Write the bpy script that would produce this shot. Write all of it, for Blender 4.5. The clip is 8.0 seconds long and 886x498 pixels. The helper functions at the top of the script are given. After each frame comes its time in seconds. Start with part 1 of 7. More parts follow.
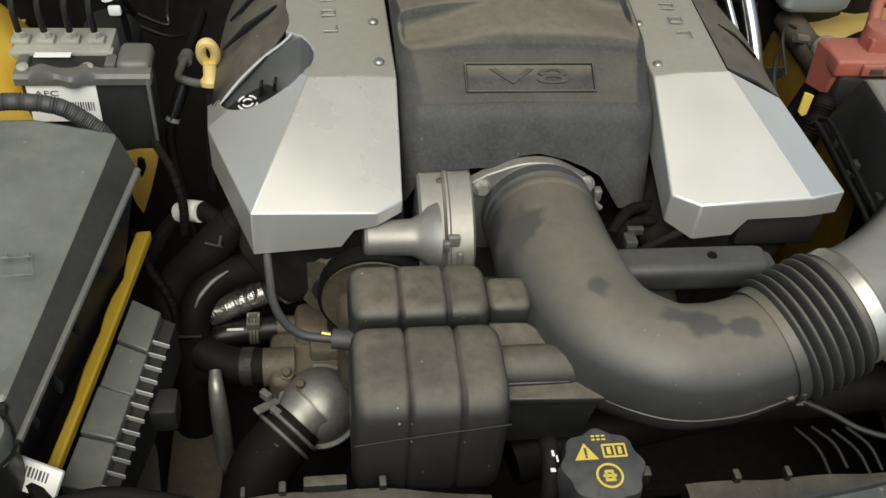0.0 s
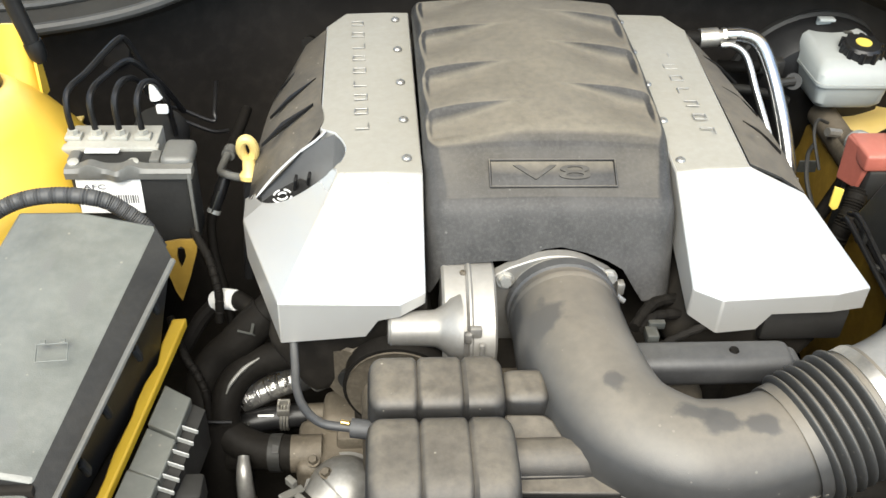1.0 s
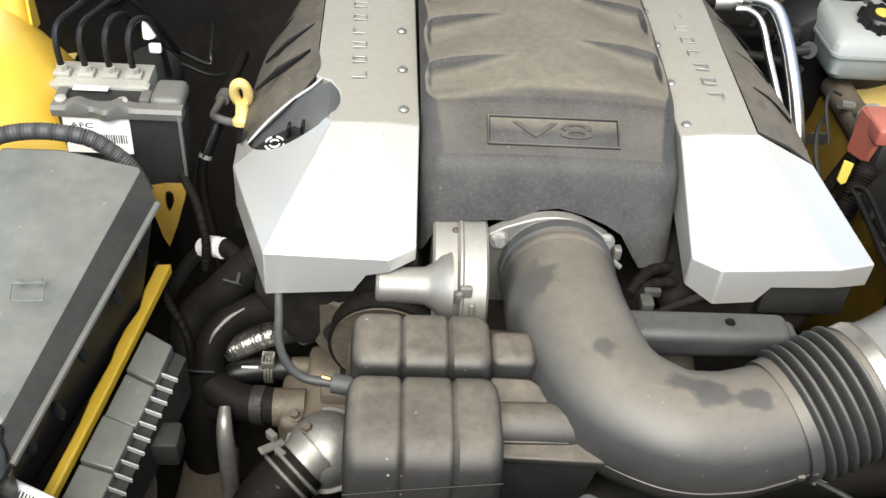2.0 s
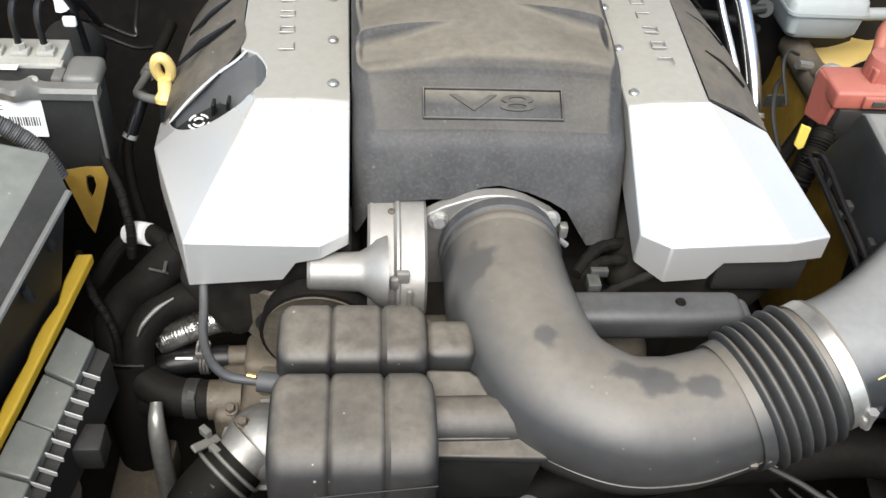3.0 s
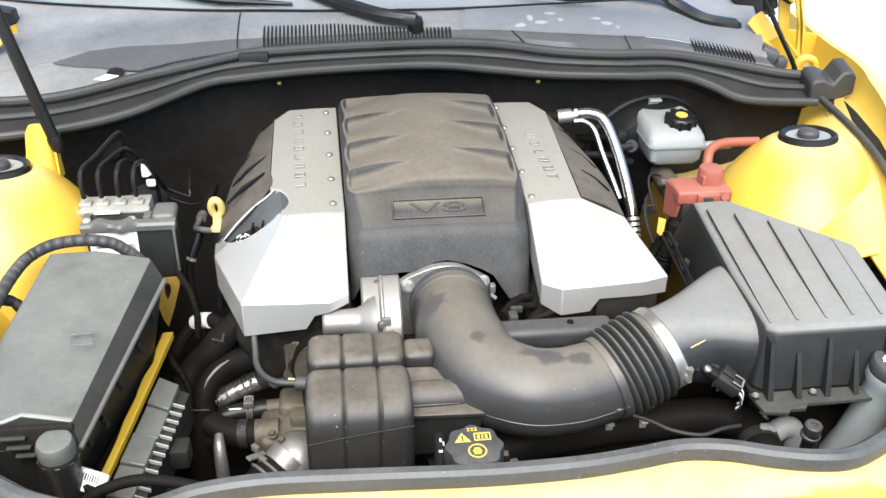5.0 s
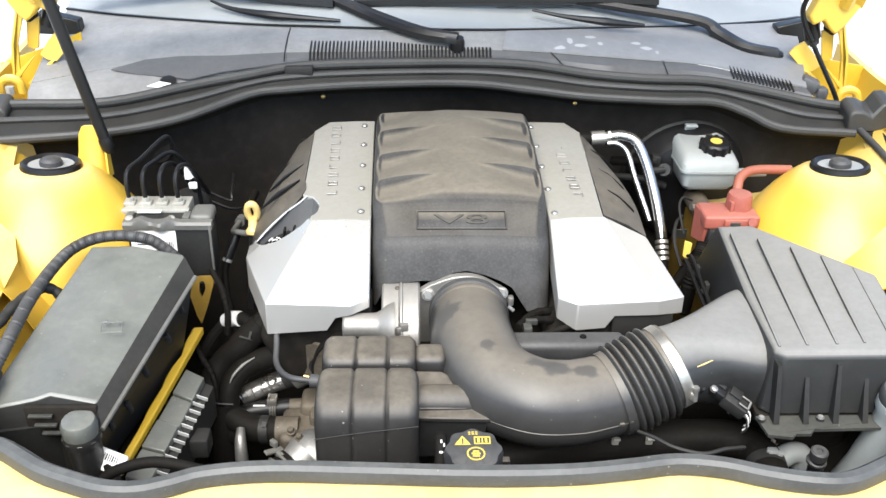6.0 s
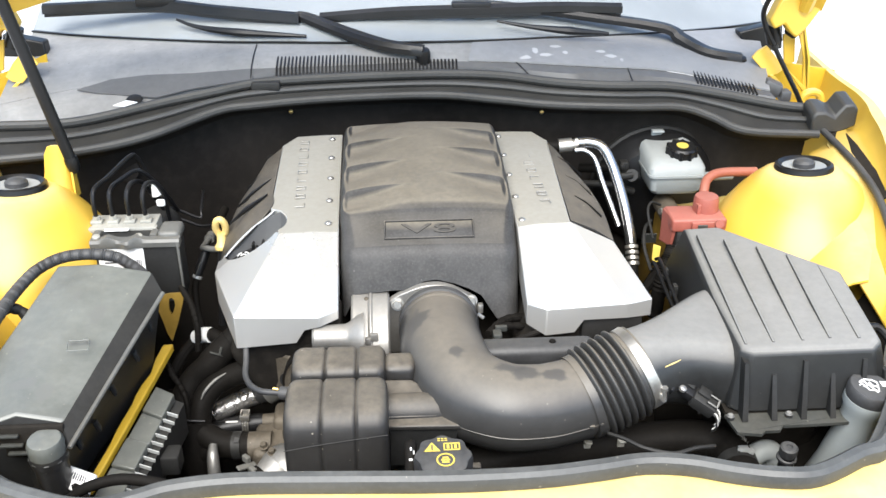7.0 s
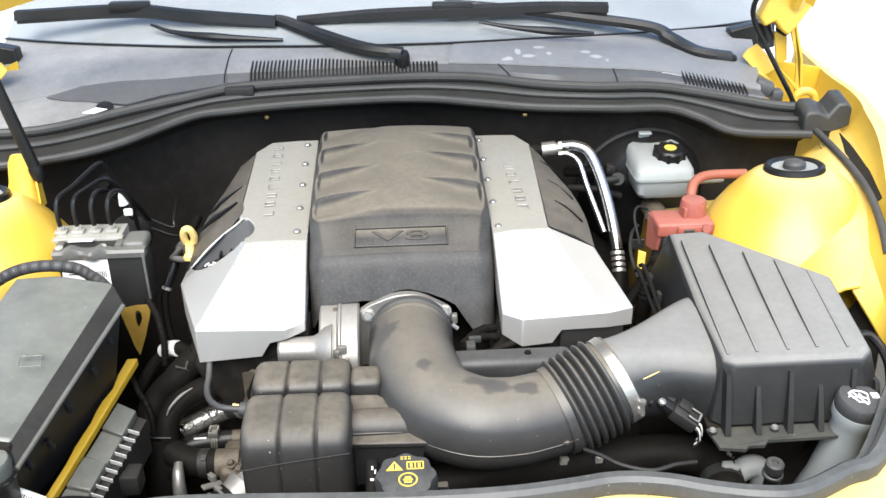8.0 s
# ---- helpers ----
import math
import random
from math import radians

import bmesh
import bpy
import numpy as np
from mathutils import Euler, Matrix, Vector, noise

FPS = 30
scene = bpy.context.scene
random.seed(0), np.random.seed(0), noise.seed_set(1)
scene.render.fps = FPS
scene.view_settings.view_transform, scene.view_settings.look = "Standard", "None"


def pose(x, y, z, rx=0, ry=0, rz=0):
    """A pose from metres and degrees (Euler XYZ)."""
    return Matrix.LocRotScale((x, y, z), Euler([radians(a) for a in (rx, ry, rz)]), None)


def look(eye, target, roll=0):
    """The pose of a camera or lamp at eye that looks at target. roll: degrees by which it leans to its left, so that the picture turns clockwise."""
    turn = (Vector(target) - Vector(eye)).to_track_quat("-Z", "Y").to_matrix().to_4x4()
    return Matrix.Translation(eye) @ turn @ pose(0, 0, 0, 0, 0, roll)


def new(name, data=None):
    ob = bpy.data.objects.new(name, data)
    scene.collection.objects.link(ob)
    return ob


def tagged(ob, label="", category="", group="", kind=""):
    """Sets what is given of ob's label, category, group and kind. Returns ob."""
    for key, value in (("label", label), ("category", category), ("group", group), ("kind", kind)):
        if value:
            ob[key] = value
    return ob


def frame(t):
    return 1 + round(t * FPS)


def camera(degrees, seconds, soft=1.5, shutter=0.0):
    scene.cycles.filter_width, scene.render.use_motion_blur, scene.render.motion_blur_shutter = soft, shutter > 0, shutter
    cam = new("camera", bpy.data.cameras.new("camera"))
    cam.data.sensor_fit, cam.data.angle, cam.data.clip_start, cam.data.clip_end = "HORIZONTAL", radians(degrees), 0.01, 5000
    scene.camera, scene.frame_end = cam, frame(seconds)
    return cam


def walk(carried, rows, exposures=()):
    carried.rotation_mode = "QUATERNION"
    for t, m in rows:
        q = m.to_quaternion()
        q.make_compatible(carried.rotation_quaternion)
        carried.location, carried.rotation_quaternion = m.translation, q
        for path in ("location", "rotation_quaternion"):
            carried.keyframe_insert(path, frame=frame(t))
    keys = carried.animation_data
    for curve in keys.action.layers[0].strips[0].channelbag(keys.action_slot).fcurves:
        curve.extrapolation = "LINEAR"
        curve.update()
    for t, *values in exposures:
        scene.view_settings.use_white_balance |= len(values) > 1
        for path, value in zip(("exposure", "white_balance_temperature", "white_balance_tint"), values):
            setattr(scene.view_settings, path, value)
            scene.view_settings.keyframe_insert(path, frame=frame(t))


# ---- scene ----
# ---- camera and walk ----
cam = camera(50.8, 8.0)
PATH = [
    (0, (-0.201, 0.029, 1.542), (0.052, 1.477, 0.185), 5.2),
    (0.5, (-0.181, 0.018, 1.559), (0.003, 1.567, 0.306), 2.7),
    (1, (-0.168, 0.016, 1.562), (-0.039, 1.591, 0.336), 2.4),
    (1.5, (-0.164, 0.018, 1.549), (-0.069, 1.578, 0.301), 3.4),
    (1.7, (-0.162, 0.022, 1.542), (-0.062, 1.567, 0.276), 4.1),
    (2.8, (-0.127, 0.075, 1.542), (0.038, 1.55, 0.202), 5.8),
    (3, (-0.118, 0.082, 1.527), (0.06, 1.547, 0.177), 5.0),
    (3.5, (-0.098, 0.075, 1.523), (0.062, 1.558, 0.191), 3.4),
    (4, (-0.101, -0.007, 1.591), (0.104, 1.536, 0.336), 4.1),
    (4.2, (-0.115, -0.086, 1.622), (0.121, 1.525, 0.461), 2.7),
    (5.3, (-0.129, -0.39, 1.659), (0.061, 1.335, 0.664), 0.0),
    (5.5, (-0.109, -0.396, 1.659), (0.033, 1.342, 0.681), 0.9),
    (6, (-0.07, -0.393, 1.66), (-0.002, 1.357, 0.695), 1.0),
    (6.5, (-0.06, -0.395, 1.656), (0.04, 1.375, 0.729), 0.5),
    (7, (-0.048, -0.402, 1.649), (0.055, 1.366, 0.719), -0.1),
    (7.5, (-0.03, -0.399, 1.635), (0.042, 1.349, 0.665), -0.8),
    (8, (0.008, -0.359, 1.624), (0.087, 1.418, 0.71), -1.0),
]
EXPOSURES = [(0, 0.24, 7260, 2), (0.3, 0.92, 7150, 3), (0.5, 1.24, 7080, 4), (1.0, 1.46, 7050, 5), (1.5, 1.31, 7050, 5), (2.8, 1.26, 6700, 8), (3.6, 1.26, 6650, 8), (4.2, 1.33, 6650, 8), (5.3, 1.42, 6650, 8), (8.0, 1.41, 6650, 8)]
walk(cam, [(t, look(eye, target, roll)) for t, eye, target, roll in PATH], EXPOSURES)

# ---- world and sun: bright overcast day ----
world = bpy.data.worlds.new("world")
scene.world = world
world.use_nodes = True
wn = world.node_tree
sky = wn.nodes.new("ShaderNodeTexSky")
sky.sky_type = "NISHITA"
sky.sun_disc = False
sky.sun_elevation = radians(58)
sky.sun_rotation = radians(150)
sky.air_density = 1.0
sky.dust_density = 1.0
sky.ozone_density = 1.0
wn.nodes["Background"].inputs["Strength"].default_value = 0.15
wn.links.new(sky.outputs["Color"], wn.nodes["Background"].inputs["Color"])
sun_data = bpy.data.lights.new("sun", "SUN")
sun_data.energy = 3.1
sun_data.angle = radians(50)
sun_data.color = (1.0, 0.97, 0.93)
sun = new("sun", sun_data)
sun.matrix_world = look((-1.1, -3.0, 6.0), (0, 0.6, 1.0))


# ---- materials ----
def surface(name, base, rough=0.5, metal=0.0, vary=0.12, scale=30.0, bump=0.08, grain=400.0, dust_or_light=0.0,
            dust_or_light_color=(0.23, 0.205, 0.165), coat=0.0, transmission=0.0, spec=0.5, tint=None, settle=0.15, fleck=0.0, fleck_color=(0.36, 0.33, 0.26), even=0.15, grit=0.38):
    """A worn surface: colour drifts at two scales, roughness follows the dirt, a dusty film or painted light lies on
    what faces up.
    """
    m = bpy.data.materials.new(name)
    m.use_nodes = True
    nt = m.node_tree
    bsdf = nt.nodes["Principled BSDF"]
    nd, ln = nt.nodes.new, nt.links.new
    tc = nd("ShaderNodeTexCoord")

    def noise_tex(s, detail=4.0, r=0.55):
        n = nd("ShaderNodeTexNoise")
        n.inputs["Scale"].default_value = s
        n.inputs["Detail"].default_value = detail
        n.inputs["Roughness"].default_value = r
        ln(tc.outputs["Object"], n.inputs["Vector"])
        return n

    def mix(fac, a, b):
        x = nd("ShaderNodeMix")
        x.data_type = "RGBA"
        if isinstance(fac, float):
            x.inputs[0].default_value = fac
        else:
            ln(fac, x.inputs[0])
        for k, v in ((6, a), (7, b)):
            if isinstance(v, tuple):
                x.inputs[k].default_value = (*v[:3], 1)
            else:
                ln(v, x.inputs[k])
        return x.outputs[2]

    def ramp(src, lo, hi, a=0.0, b=1.0):
        r = nd("ShaderNodeMapRange")
        r.inputs[1].default_value, r.inputs[2].default_value = lo, hi
        r.inputs[3].default_value, r.inputs[4].default_value = a, b
        ln(src, r.inputs[0])
        return r.outputs[0]

    big, fine = noise_tex(scale * 0.25, 5.0), noise_tex(scale * 4.0, 3.0)
    dark = tuple(c * (1 - vary) for c in base)
    light = tuple(min(1.0, c * (1 + vary)) for c in (tint or base))
    col = mix(ramp(big.outputs[0], 0.3, 0.7), dark, light)
    col = mix(ramp(fine.outputs[0], 0.45, 0.75, 0.0, vary), col, tuple(min(1, c * 1.5 + min(0.02, 0.5 * c)) for c in base))
    rgh = ramp(big.outputs[0], 0.3, 0.7, max(0.02, rough - 0.08), min(1.0, rough + 0.08))
    if dust_or_light > 0:
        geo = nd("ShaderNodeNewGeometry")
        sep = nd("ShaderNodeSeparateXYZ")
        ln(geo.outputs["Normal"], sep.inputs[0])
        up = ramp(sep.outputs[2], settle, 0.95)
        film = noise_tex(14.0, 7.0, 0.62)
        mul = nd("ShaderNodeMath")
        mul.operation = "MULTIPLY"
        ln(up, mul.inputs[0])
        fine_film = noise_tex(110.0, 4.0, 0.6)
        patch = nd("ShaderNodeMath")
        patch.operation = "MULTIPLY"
        ln(ramp(film.outputs[0], 0.28, 0.68, even * dust_or_light, dust_or_light), patch.inputs[0])
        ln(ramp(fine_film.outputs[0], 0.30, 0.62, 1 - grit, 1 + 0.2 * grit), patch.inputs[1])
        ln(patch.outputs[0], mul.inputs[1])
        col = mix(mul.outputs[0], col, dust_or_light_color)
        add = nd("ShaderNodeMath")
        add.operation = "MULTIPLY_ADD"
        add.inputs[1].default_value = 0.35
        ln(mul.outputs[0], add.inputs[0])
        ln(rgh, add.inputs[2])
        add.use_clamp = True
        rgh = add.outputs[0]
        if metal > 0:
            bare = nd("ShaderNodeMapRange")
            bare.inputs[3].default_value, bare.inputs[4].default_value = metal, 0.0
            ln(mul.outputs[0], bare.inputs[0])
            ln(bare.outputs[0], bsdf.inputs["Metallic"])
    if fleck > 0:
        # scattered crumbs of dirt, each a few tenths of a millimetre to two millimetres
        vo = nd("ShaderNodeTexVoronoi")
        vo.inputs["Scale"].default_value = 95.0
        vo.inputs["Randomness"].default_value = 1.0
        ln(tc.outputs["Object"], vo.inputs["Vector"])
        pick = nd("ShaderNodeSeparateColor")
        ln(vo.outputs["Color"], pick.inputs[0])
        size = ramp(pick.outputs[0], 0.55, 1.0, 0.0, 0.13)
        less = nd("ShaderNodeMath")
        less.operation = "LESS_THAN"
        ln(vo.outputs["Distance"], less.inputs[0])
        ln(size, less.inputs[1])
        amount = nd("ShaderNodeMath")
        amount.operation = "MULTIPLY"
        amount.inputs[1].default_value = fleck
        ln(less.outputs[0], amount.inputs[0])
        col = mix(amount.outputs[0], col, fleck_color)
    ln(col, bsdf.inputs["Base Color"])
    ln(rgh, bsdf.inputs["Roughness"])
    bsdf.inputs["Metallic"].default_value = metal
    bsdf.inputs["Specular IOR Level"].default_value = spec
    bsdf.inputs["Coat Weight"].default_value = coat
    bsdf.inputs["Coat Roughness"].default_value = 0.08
    bsdf.inputs["Transmission Weight"].default_value = transmission
    if bump > 0:
        g = noise_tex(grain, 3.0)
        b = nd("ShaderNodeBump")
        b.inputs["Strength"].default_value = bump
        b.inputs["Distance"].default_value = 0.001
        ln(g.outputs[0], b.inputs["Height"])
        ln(b.outputs[0], bsdf.inputs["Normal"])
    return m


# Pale upward faces: sky glare on the paint, put into the colour.
YELLOW = surface("yellow_paint", (0.64, 0.410, 0.050), 0.42, vary=0.07, scale=8, bump=0.02, coat=0.25, dust_or_light=0.43, settle=0.72, even=0.6, grit=0.1, dust_or_light_color=(0.80, 0.72, 0.45), fleck=0.12, fleck_color=(0.30, 0.22, 0.08))
CLEANYELLOW = surface("inner_yellow_paint", (0.62, 0.40, 0.035), 0.40, vary=0.10, scale=14, bump=0.02, coat=0.2, dust_or_light=0.10, dust_or_light_color=(0.45, 0.36, 0.16), fleck=0.2, fleck_color=(0.20, 0.14, 0.05))
# Body yellow with brown grime, darkened further to paint in the shade.
DIRTYSHADEYELLOW = surface("grimy_shaded_yellow_paint", (0.27, 0.165, 0.026), 0.55, vary=0.35, scale=16, bump=0.15, grain=400, dust_or_light=0.5, dust_or_light_color=(0.14, 0.095, 0.045), even=0.4)
PLASTIC = surface("black_plastic", (0.022, 0.021, 0.020), 0.45, vary=0.2, scale=40, bump=0.22, grain=1000, dust_or_light=0.70, dust_or_light_color=(0.188, 0.161, 0.122), settle=0.35, fleck=0.6, even=0.42, grit=0.35)
CASE = surface("black_case_plastic", (0.017, 0.017, 0.0165), 0.55, vary=0.25, scale=40, bump=0.2, grain=900, dust_or_light=0.15, dust_or_light_color=(0.10, 0.092, 0.075), spec=0.3)
PALEPLATE = surface("pale_steel_plate", (0.34, 0.35, 0.34), 0.4, metal=0.2, vary=0.15, scale=40, bump=0.1)
BOWL = surface("satin_bowl_plastic", (0.115, 0.117, 0.118), 0.36, vary=0.08, scale=30, bump=0.05)
DUCT = surface("dusty_duct_plastic", (0.036, 0.0355, 0.0345), 0.36, vary=0.12, scale=26, bump=0.10, grain=900, dust_or_light=0.70, dust_or_light_color=(0.205, 0.178, 0.140), settle=0.42, fleck=0.16, even=0.70, grit=0.15)
MANIFOLD = surface("manifold_plastic", (0.040, 0.0385, 0.037), 0.48, vary=0.40, scale=70, bump=0.4, grain=900, dust_or_light=0.86, dust_or_light_color=(0.180, 0.159, 0.124), settle=0.86, fleck=0.5, fleck_color=(0.14, 0.135, 0.125), even=0.80, spec=0.30, grit=0.25)
GREYPLASTIC = surface("faded_grey_plastic", (0.018, 0.0183, 0.018), 0.42, vary=0.25, scale=24, bump=0.2, grain=800, dust_or_light=0.78, dust_or_light_color=(0.272, 0.266, 0.248), settle=0.55, fleck=0.10, even=0.88, grit=0.10, spec=0.45)
BOXGREY = surface("fuse_lid_plastic", (0.102, 0.108, 0.098), 0.32, vary=0.25, scale=20, bump=0.2, grain=700, dust_or_light=0.42, dust_or_light_color=(0.22, 0.22, 0.19), fleck=0.35, spec=0.6)
COWLGREY = surface("cowl_plastic", (0.170, 0.169, 0.166), 0.5, vary=0.16, scale=18, bump=0.15, grain=600, dust_or_light=0.45, dust_or_light_color=(0.38, 0.375, 0.36), fleck=0.75, fleck_color=(0.06, 0.053, 0.045), spec=0.3)
# Right part of the cowl top: its different sky gloss is painted as tone.
COWLMID = surface("cowl_panel_plastic", (0.20, 0.202, 0.205), 0.45, vary=0.16, scale=18, bump=0.15, grain=600, dust_or_light=0.35, dust_or_light_color=(0.29, 0.29, 0.29), fleck=0.5, fleck_color=(0.05, 0.045, 0.04), spec=0.35)
# Darker copy of the cowl grey: the front face's shade as colour.
COWLDARK = surface("cowl_side_plastic", (0.075, 0.075, 0.076), 0.5, vary=0.18, scale=18, bump=0.15, grain=600, dust_or_light=0.2, dust_or_light_color=(0.2, 0.2, 0.2))
# Near-black stands in for the shade deep in the bay.
DARK = surface("shaded_cavity", (0.0155, 0.0134, 0.0110), 0.85, vary=0.4, scale=14, bump=0.2, grain=120, dust_or_light=0.12, dust_or_light_color=(0.045, 0.038, 0.028), spec=0.15)
FELT = surface("firewall_felt", (0.0150, 0.0130, 0.0112), 0.8, vary=0.35, scale=12, bump=0.25, grain=200, dust_or_light=0.08, dust_or_light_color=(0.04, 0.034, 0.026), spec=0.18)
RUBBER = surface("rubber", (0.035, 0.035, 0.036), 0.55, vary=0.2, scale=60, bump=0.15, grain=500, dust_or_light=0.30, dust_or_light_color=(0.17, 0.165, 0.15))
SEALGREY = surface("grey_seal_rubber", (0.040, 0.041, 0.040), 0.45, vary=0.25, scale=40, bump=0.15, grain=500, dust_or_light=0.42, dust_or_light_color=(0.20, 0.20, 0.185), settle=0.45, fleck=0.3)
SEALDARK = surface("cowl_seal_rubber", (0.030, 0.030, 0.029), 0.5, vary=0.2, scale=40, bump=0.15, grain=500, dust_or_light=0.22, dust_or_light_color=(0.14, 0.135, 0.12))
HOSE = surface("hose_rubber", (0.0085, 0.0077, 0.0068), 0.6, vary=0.3, scale=50, bump=0.12, grain=400, dust_or_light=0.06, dust_or_light_color=(0.05, 0.042, 0.033), spec=0.07)
BLACK = surface("gloss_black", (0.008, 0.008, 0.0085), 0.36, vary=0.3, scale=60, bump=0.05, dust_or_light=0.05, dust_or_light_color=(0.12, 0.11, 0.095), spec=0.32)
# Besides dust, the darker flat tops carry the hood's dark reflection as colour.
SILVER = surface("silver_paint", (0.63, 0.615, 0.58), 0.33, metal=0.63, vary=0.02, scale=16, bump=0.012, grain=1200, dust_or_light=0.82, dust_or_light_color=(0.190, 0.177, 0.140), settle=0.92, fleck=0.06, fleck_color=(0.2, 0.17, 0.13), even=0.92, grit=0.06)
CAST = surface("cast_aluminium", (0.29, 0.28, 0.262), 0.42, metal=0.65, vary=0.16, scale=40, bump=0.12, grain=900, dust_or_light=0.45, dust_or_light_color=(0.29, 0.26, 0.205))
DIRTYCAST = surface("dirty_cast_iron", (0.095, 0.08, 0.06), 0.6, metal=0.3, vary=0.45, scale=40, bump=0.4, grain=300, dust_or_light=0.35, dust_or_light_color=(0.15, 0.12, 0.085), fleck=0.3)
ALU = surface("bare_aluminium_pipe", (0.40, 0.40, 0.395), 0.20, metal=0.95, vary=0.10, scale=60, bump=0.05)
FOIL = surface("foil_wrap", (0.46, 0.45, 0.43), 0.28, metal=0.9, vary=0.45, scale=90, bump=1.0, grain=260)
WHITEPLASTIC = surface("milky_plastic", (0.27, 0.29, 0.285), 0.42, vary=0.08, scale=20, bump=0.06, dust_or_light=0.3, dust_or_light_color=(0.36, 0.34, 0.30), spec=0.4)
RED = surface("faded_red_plastic", (0.31, 0.088, 0.064), 0.5, vary=0.18, scale=30, bump=0.1, dust_or_light=0.55, dust_or_light_color=(0.36, 0.17, 0.13))
REDCABLE = surface("red_cable", (0.29, 0.085, 0.052), 0.55, vary=0.15, scale=40, bump=0.1, dust_or_light=0.3, dust_or_light_color=(0.36, 0.2, 0.13))
LABEL = surface("white_label", (0.78, 0.78, 0.76), 0.5, vary=0.04, scale=30, bump=0.02)
INK = surface("label_ink", (0.06, 0.06, 0.07), 0.6, vary=0.1, bump=0.0)
SYMBOL = surface("yellow_symbol_print", (0.62, 0.47, 0.09), 0.5, vary=0.08, bump=0.0)
SYMBOLW = surface("white_symbol_print", (0.72, 0.72, 0.70), 0.5, vary=0.06, bump=0.0)
DIPYELLOW = surface("yellow_dipstick_plastic", (0.62, 0.46, 0.17), 0.42, vary=0.1, scale=40, bump=0.05, dust_or_light=0.2, dust_or_light_color=(0.5, 0.42, 0.25))
STEEL = surface("zinc_steel", (0.50, 0.48, 0.44), 0.42, metal=0.85, vary=0.2, scale=80, bump=0.1)
CONCRETE = surface("pale_concrete", (0.52, 0.51, 0.49), 0.85, vary=0.08, scale=4, bump=0.3, grain=60)
MODULE = surface("module_grey", (0.040, 0.042, 0.039), 0.36, vary=0.3, scale=40, bump=0.12, dust_or_light=0.30, dust_or_light_color=(0.12, 0.11, 0.085), fleck=0.3)
BRASS = surface("brass", (0.55, 0.38, 0.14), 0.35, metal=0.9, vary=0.15, scale=80, bump=0.05)
UNDERHOOD = surface("hood_liner", (0.05, 0.047, 0.044), 0.9, vary=0.2, scale=20, bump=0.4, grain=200)
# Dusty pane whose pale base also stands in for the reflected sky.
GLASS = surface("dusty_sky_glass", (0.33, 0.35, 0.355), 0.12, vary=0.08, scale=6, bump=0.0, transmission=0.36, spec=0.6)


def blotch(material, spots, color):
    """Worn or splashed patches at given places (centre, half sizes) with ragged edges, laid over the dust."""
    nt = material.node_tree
    nd, ln = nt.nodes.new, nt.links.new
    bsdf = nt.nodes["Principled BSDF"]
    src = bsdf.inputs["Base Color"].links[0].from_socket
    tc = nd("ShaderNodeTexCoord")
    nz = nd("ShaderNodeTexNoise")
    nz.inputs["Scale"].default_value, nz.inputs["Detail"].default_value = 45.0, 5.0
    ln(tc.outputs["Object"], nz.inputs["Vector"])
    for centre, half in spots:
        mp = nd("ShaderNodeMapping")
        mp.vector_type = "TEXTURE"
        mp.inputs["Location"].default_value = centre
        mp.inputs["Scale"].default_value = half
        ln(tc.outputs["Object"], mp.inputs["Vector"])
        le = nd("ShaderNodeVectorMath")
        le.operation = "LENGTH"
        ln(mp.outputs[0], le.inputs[0])
        ad = nd("ShaderNodeMath")
        ad.operation = "MULTIPLY_ADD"
        ad.inputs[1].default_value = 2.4
        ln(nz.outputs[0], ad.inputs[0])
        ln(le.outputs["Value"], ad.inputs[2])
        mr = nd("ShaderNodeMapRange")
        mr.inputs[1].default_value, mr.inputs[2].default_value = 2.25, 1.85
        mr.inputs[3].default_value, mr.inputs[4].default_value = 0.0, 0.85
        ln(ad.outputs[0], mr.inputs[0])
        mx = nd("ShaderNodeMix")
        mx.data_type = "RGBA"
        ln(mr.outputs[0], mx.inputs[0])
        ln(src, mx.inputs[6])
        mx.inputs[7].default_value = (*color, 1)
        src = mx.outputs[2]
    ln(src, bsdf.inputs["Base Color"])


YELLOW.node_tree.nodes["Principled BSDF"].inputs["Coat Roughness"].default_value = 0.30
RIMGREY = surface("module_rim_grey", (0.10, 0.10, 0.093), 0.42, vary=0.2, scale=40, bump=0.1, dust_or_light=0.35, dust_or_light_color=(0.20, 0.185, 0.15))
DOMEALU = surface("weathered_aluminium", (0.33, 0.325, 0.31), 0.42, metal=0.75, vary=0.25, scale=40, bump=0.15, dust_or_light=0.25, dust_or_light_color=(0.2, 0.17, 0.125))
PALEBLOCK = surface("pale_valve_block", (0.33, 0.325, 0.29), 0.48, metal=0.15, vary=0.15, scale=60, bump=0.15, dust_or_light=0.3, dust_or_light_color=(0.34, 0.31, 0.25))
blotch(DUCT, [((0.085, 0.520, 0.997), (0.020, 0.011, 0.04)), ((0.108, 0.514, 0.997), (0.024, 0.012, 0.04)), ((0.135, 0.513, 0.997), (0.024, 0.011, 0.04)), ((-0.026, 0.640, 0.995), (0.020, 0.030, 0.04)), ((0.026, 0.556, 1.005), (0.011, 0.011, 0.03))], (0.064, 0.060, 0.055))
blotch(BOXGREY, [((-0.452, 0.615, 1.0), (0.016, 0.008, 0.03)), ((-0.440, 0.66, 1.01), (0.010, 0.022, 0.03)), ((-0.500, 0.545, 0.985), (0.014, 0.010, 0.03)), ((-0.470, 0.530, 0.98), (0.010, 0.014, 0.03)), ((-0.520, 0.60, 1.0), (0.008, 0.012, 0.03)), ((-0.475, 0.70, 1.01), (0.006, 0.016, 0.03))], (0.128, 0.130, 0.119))
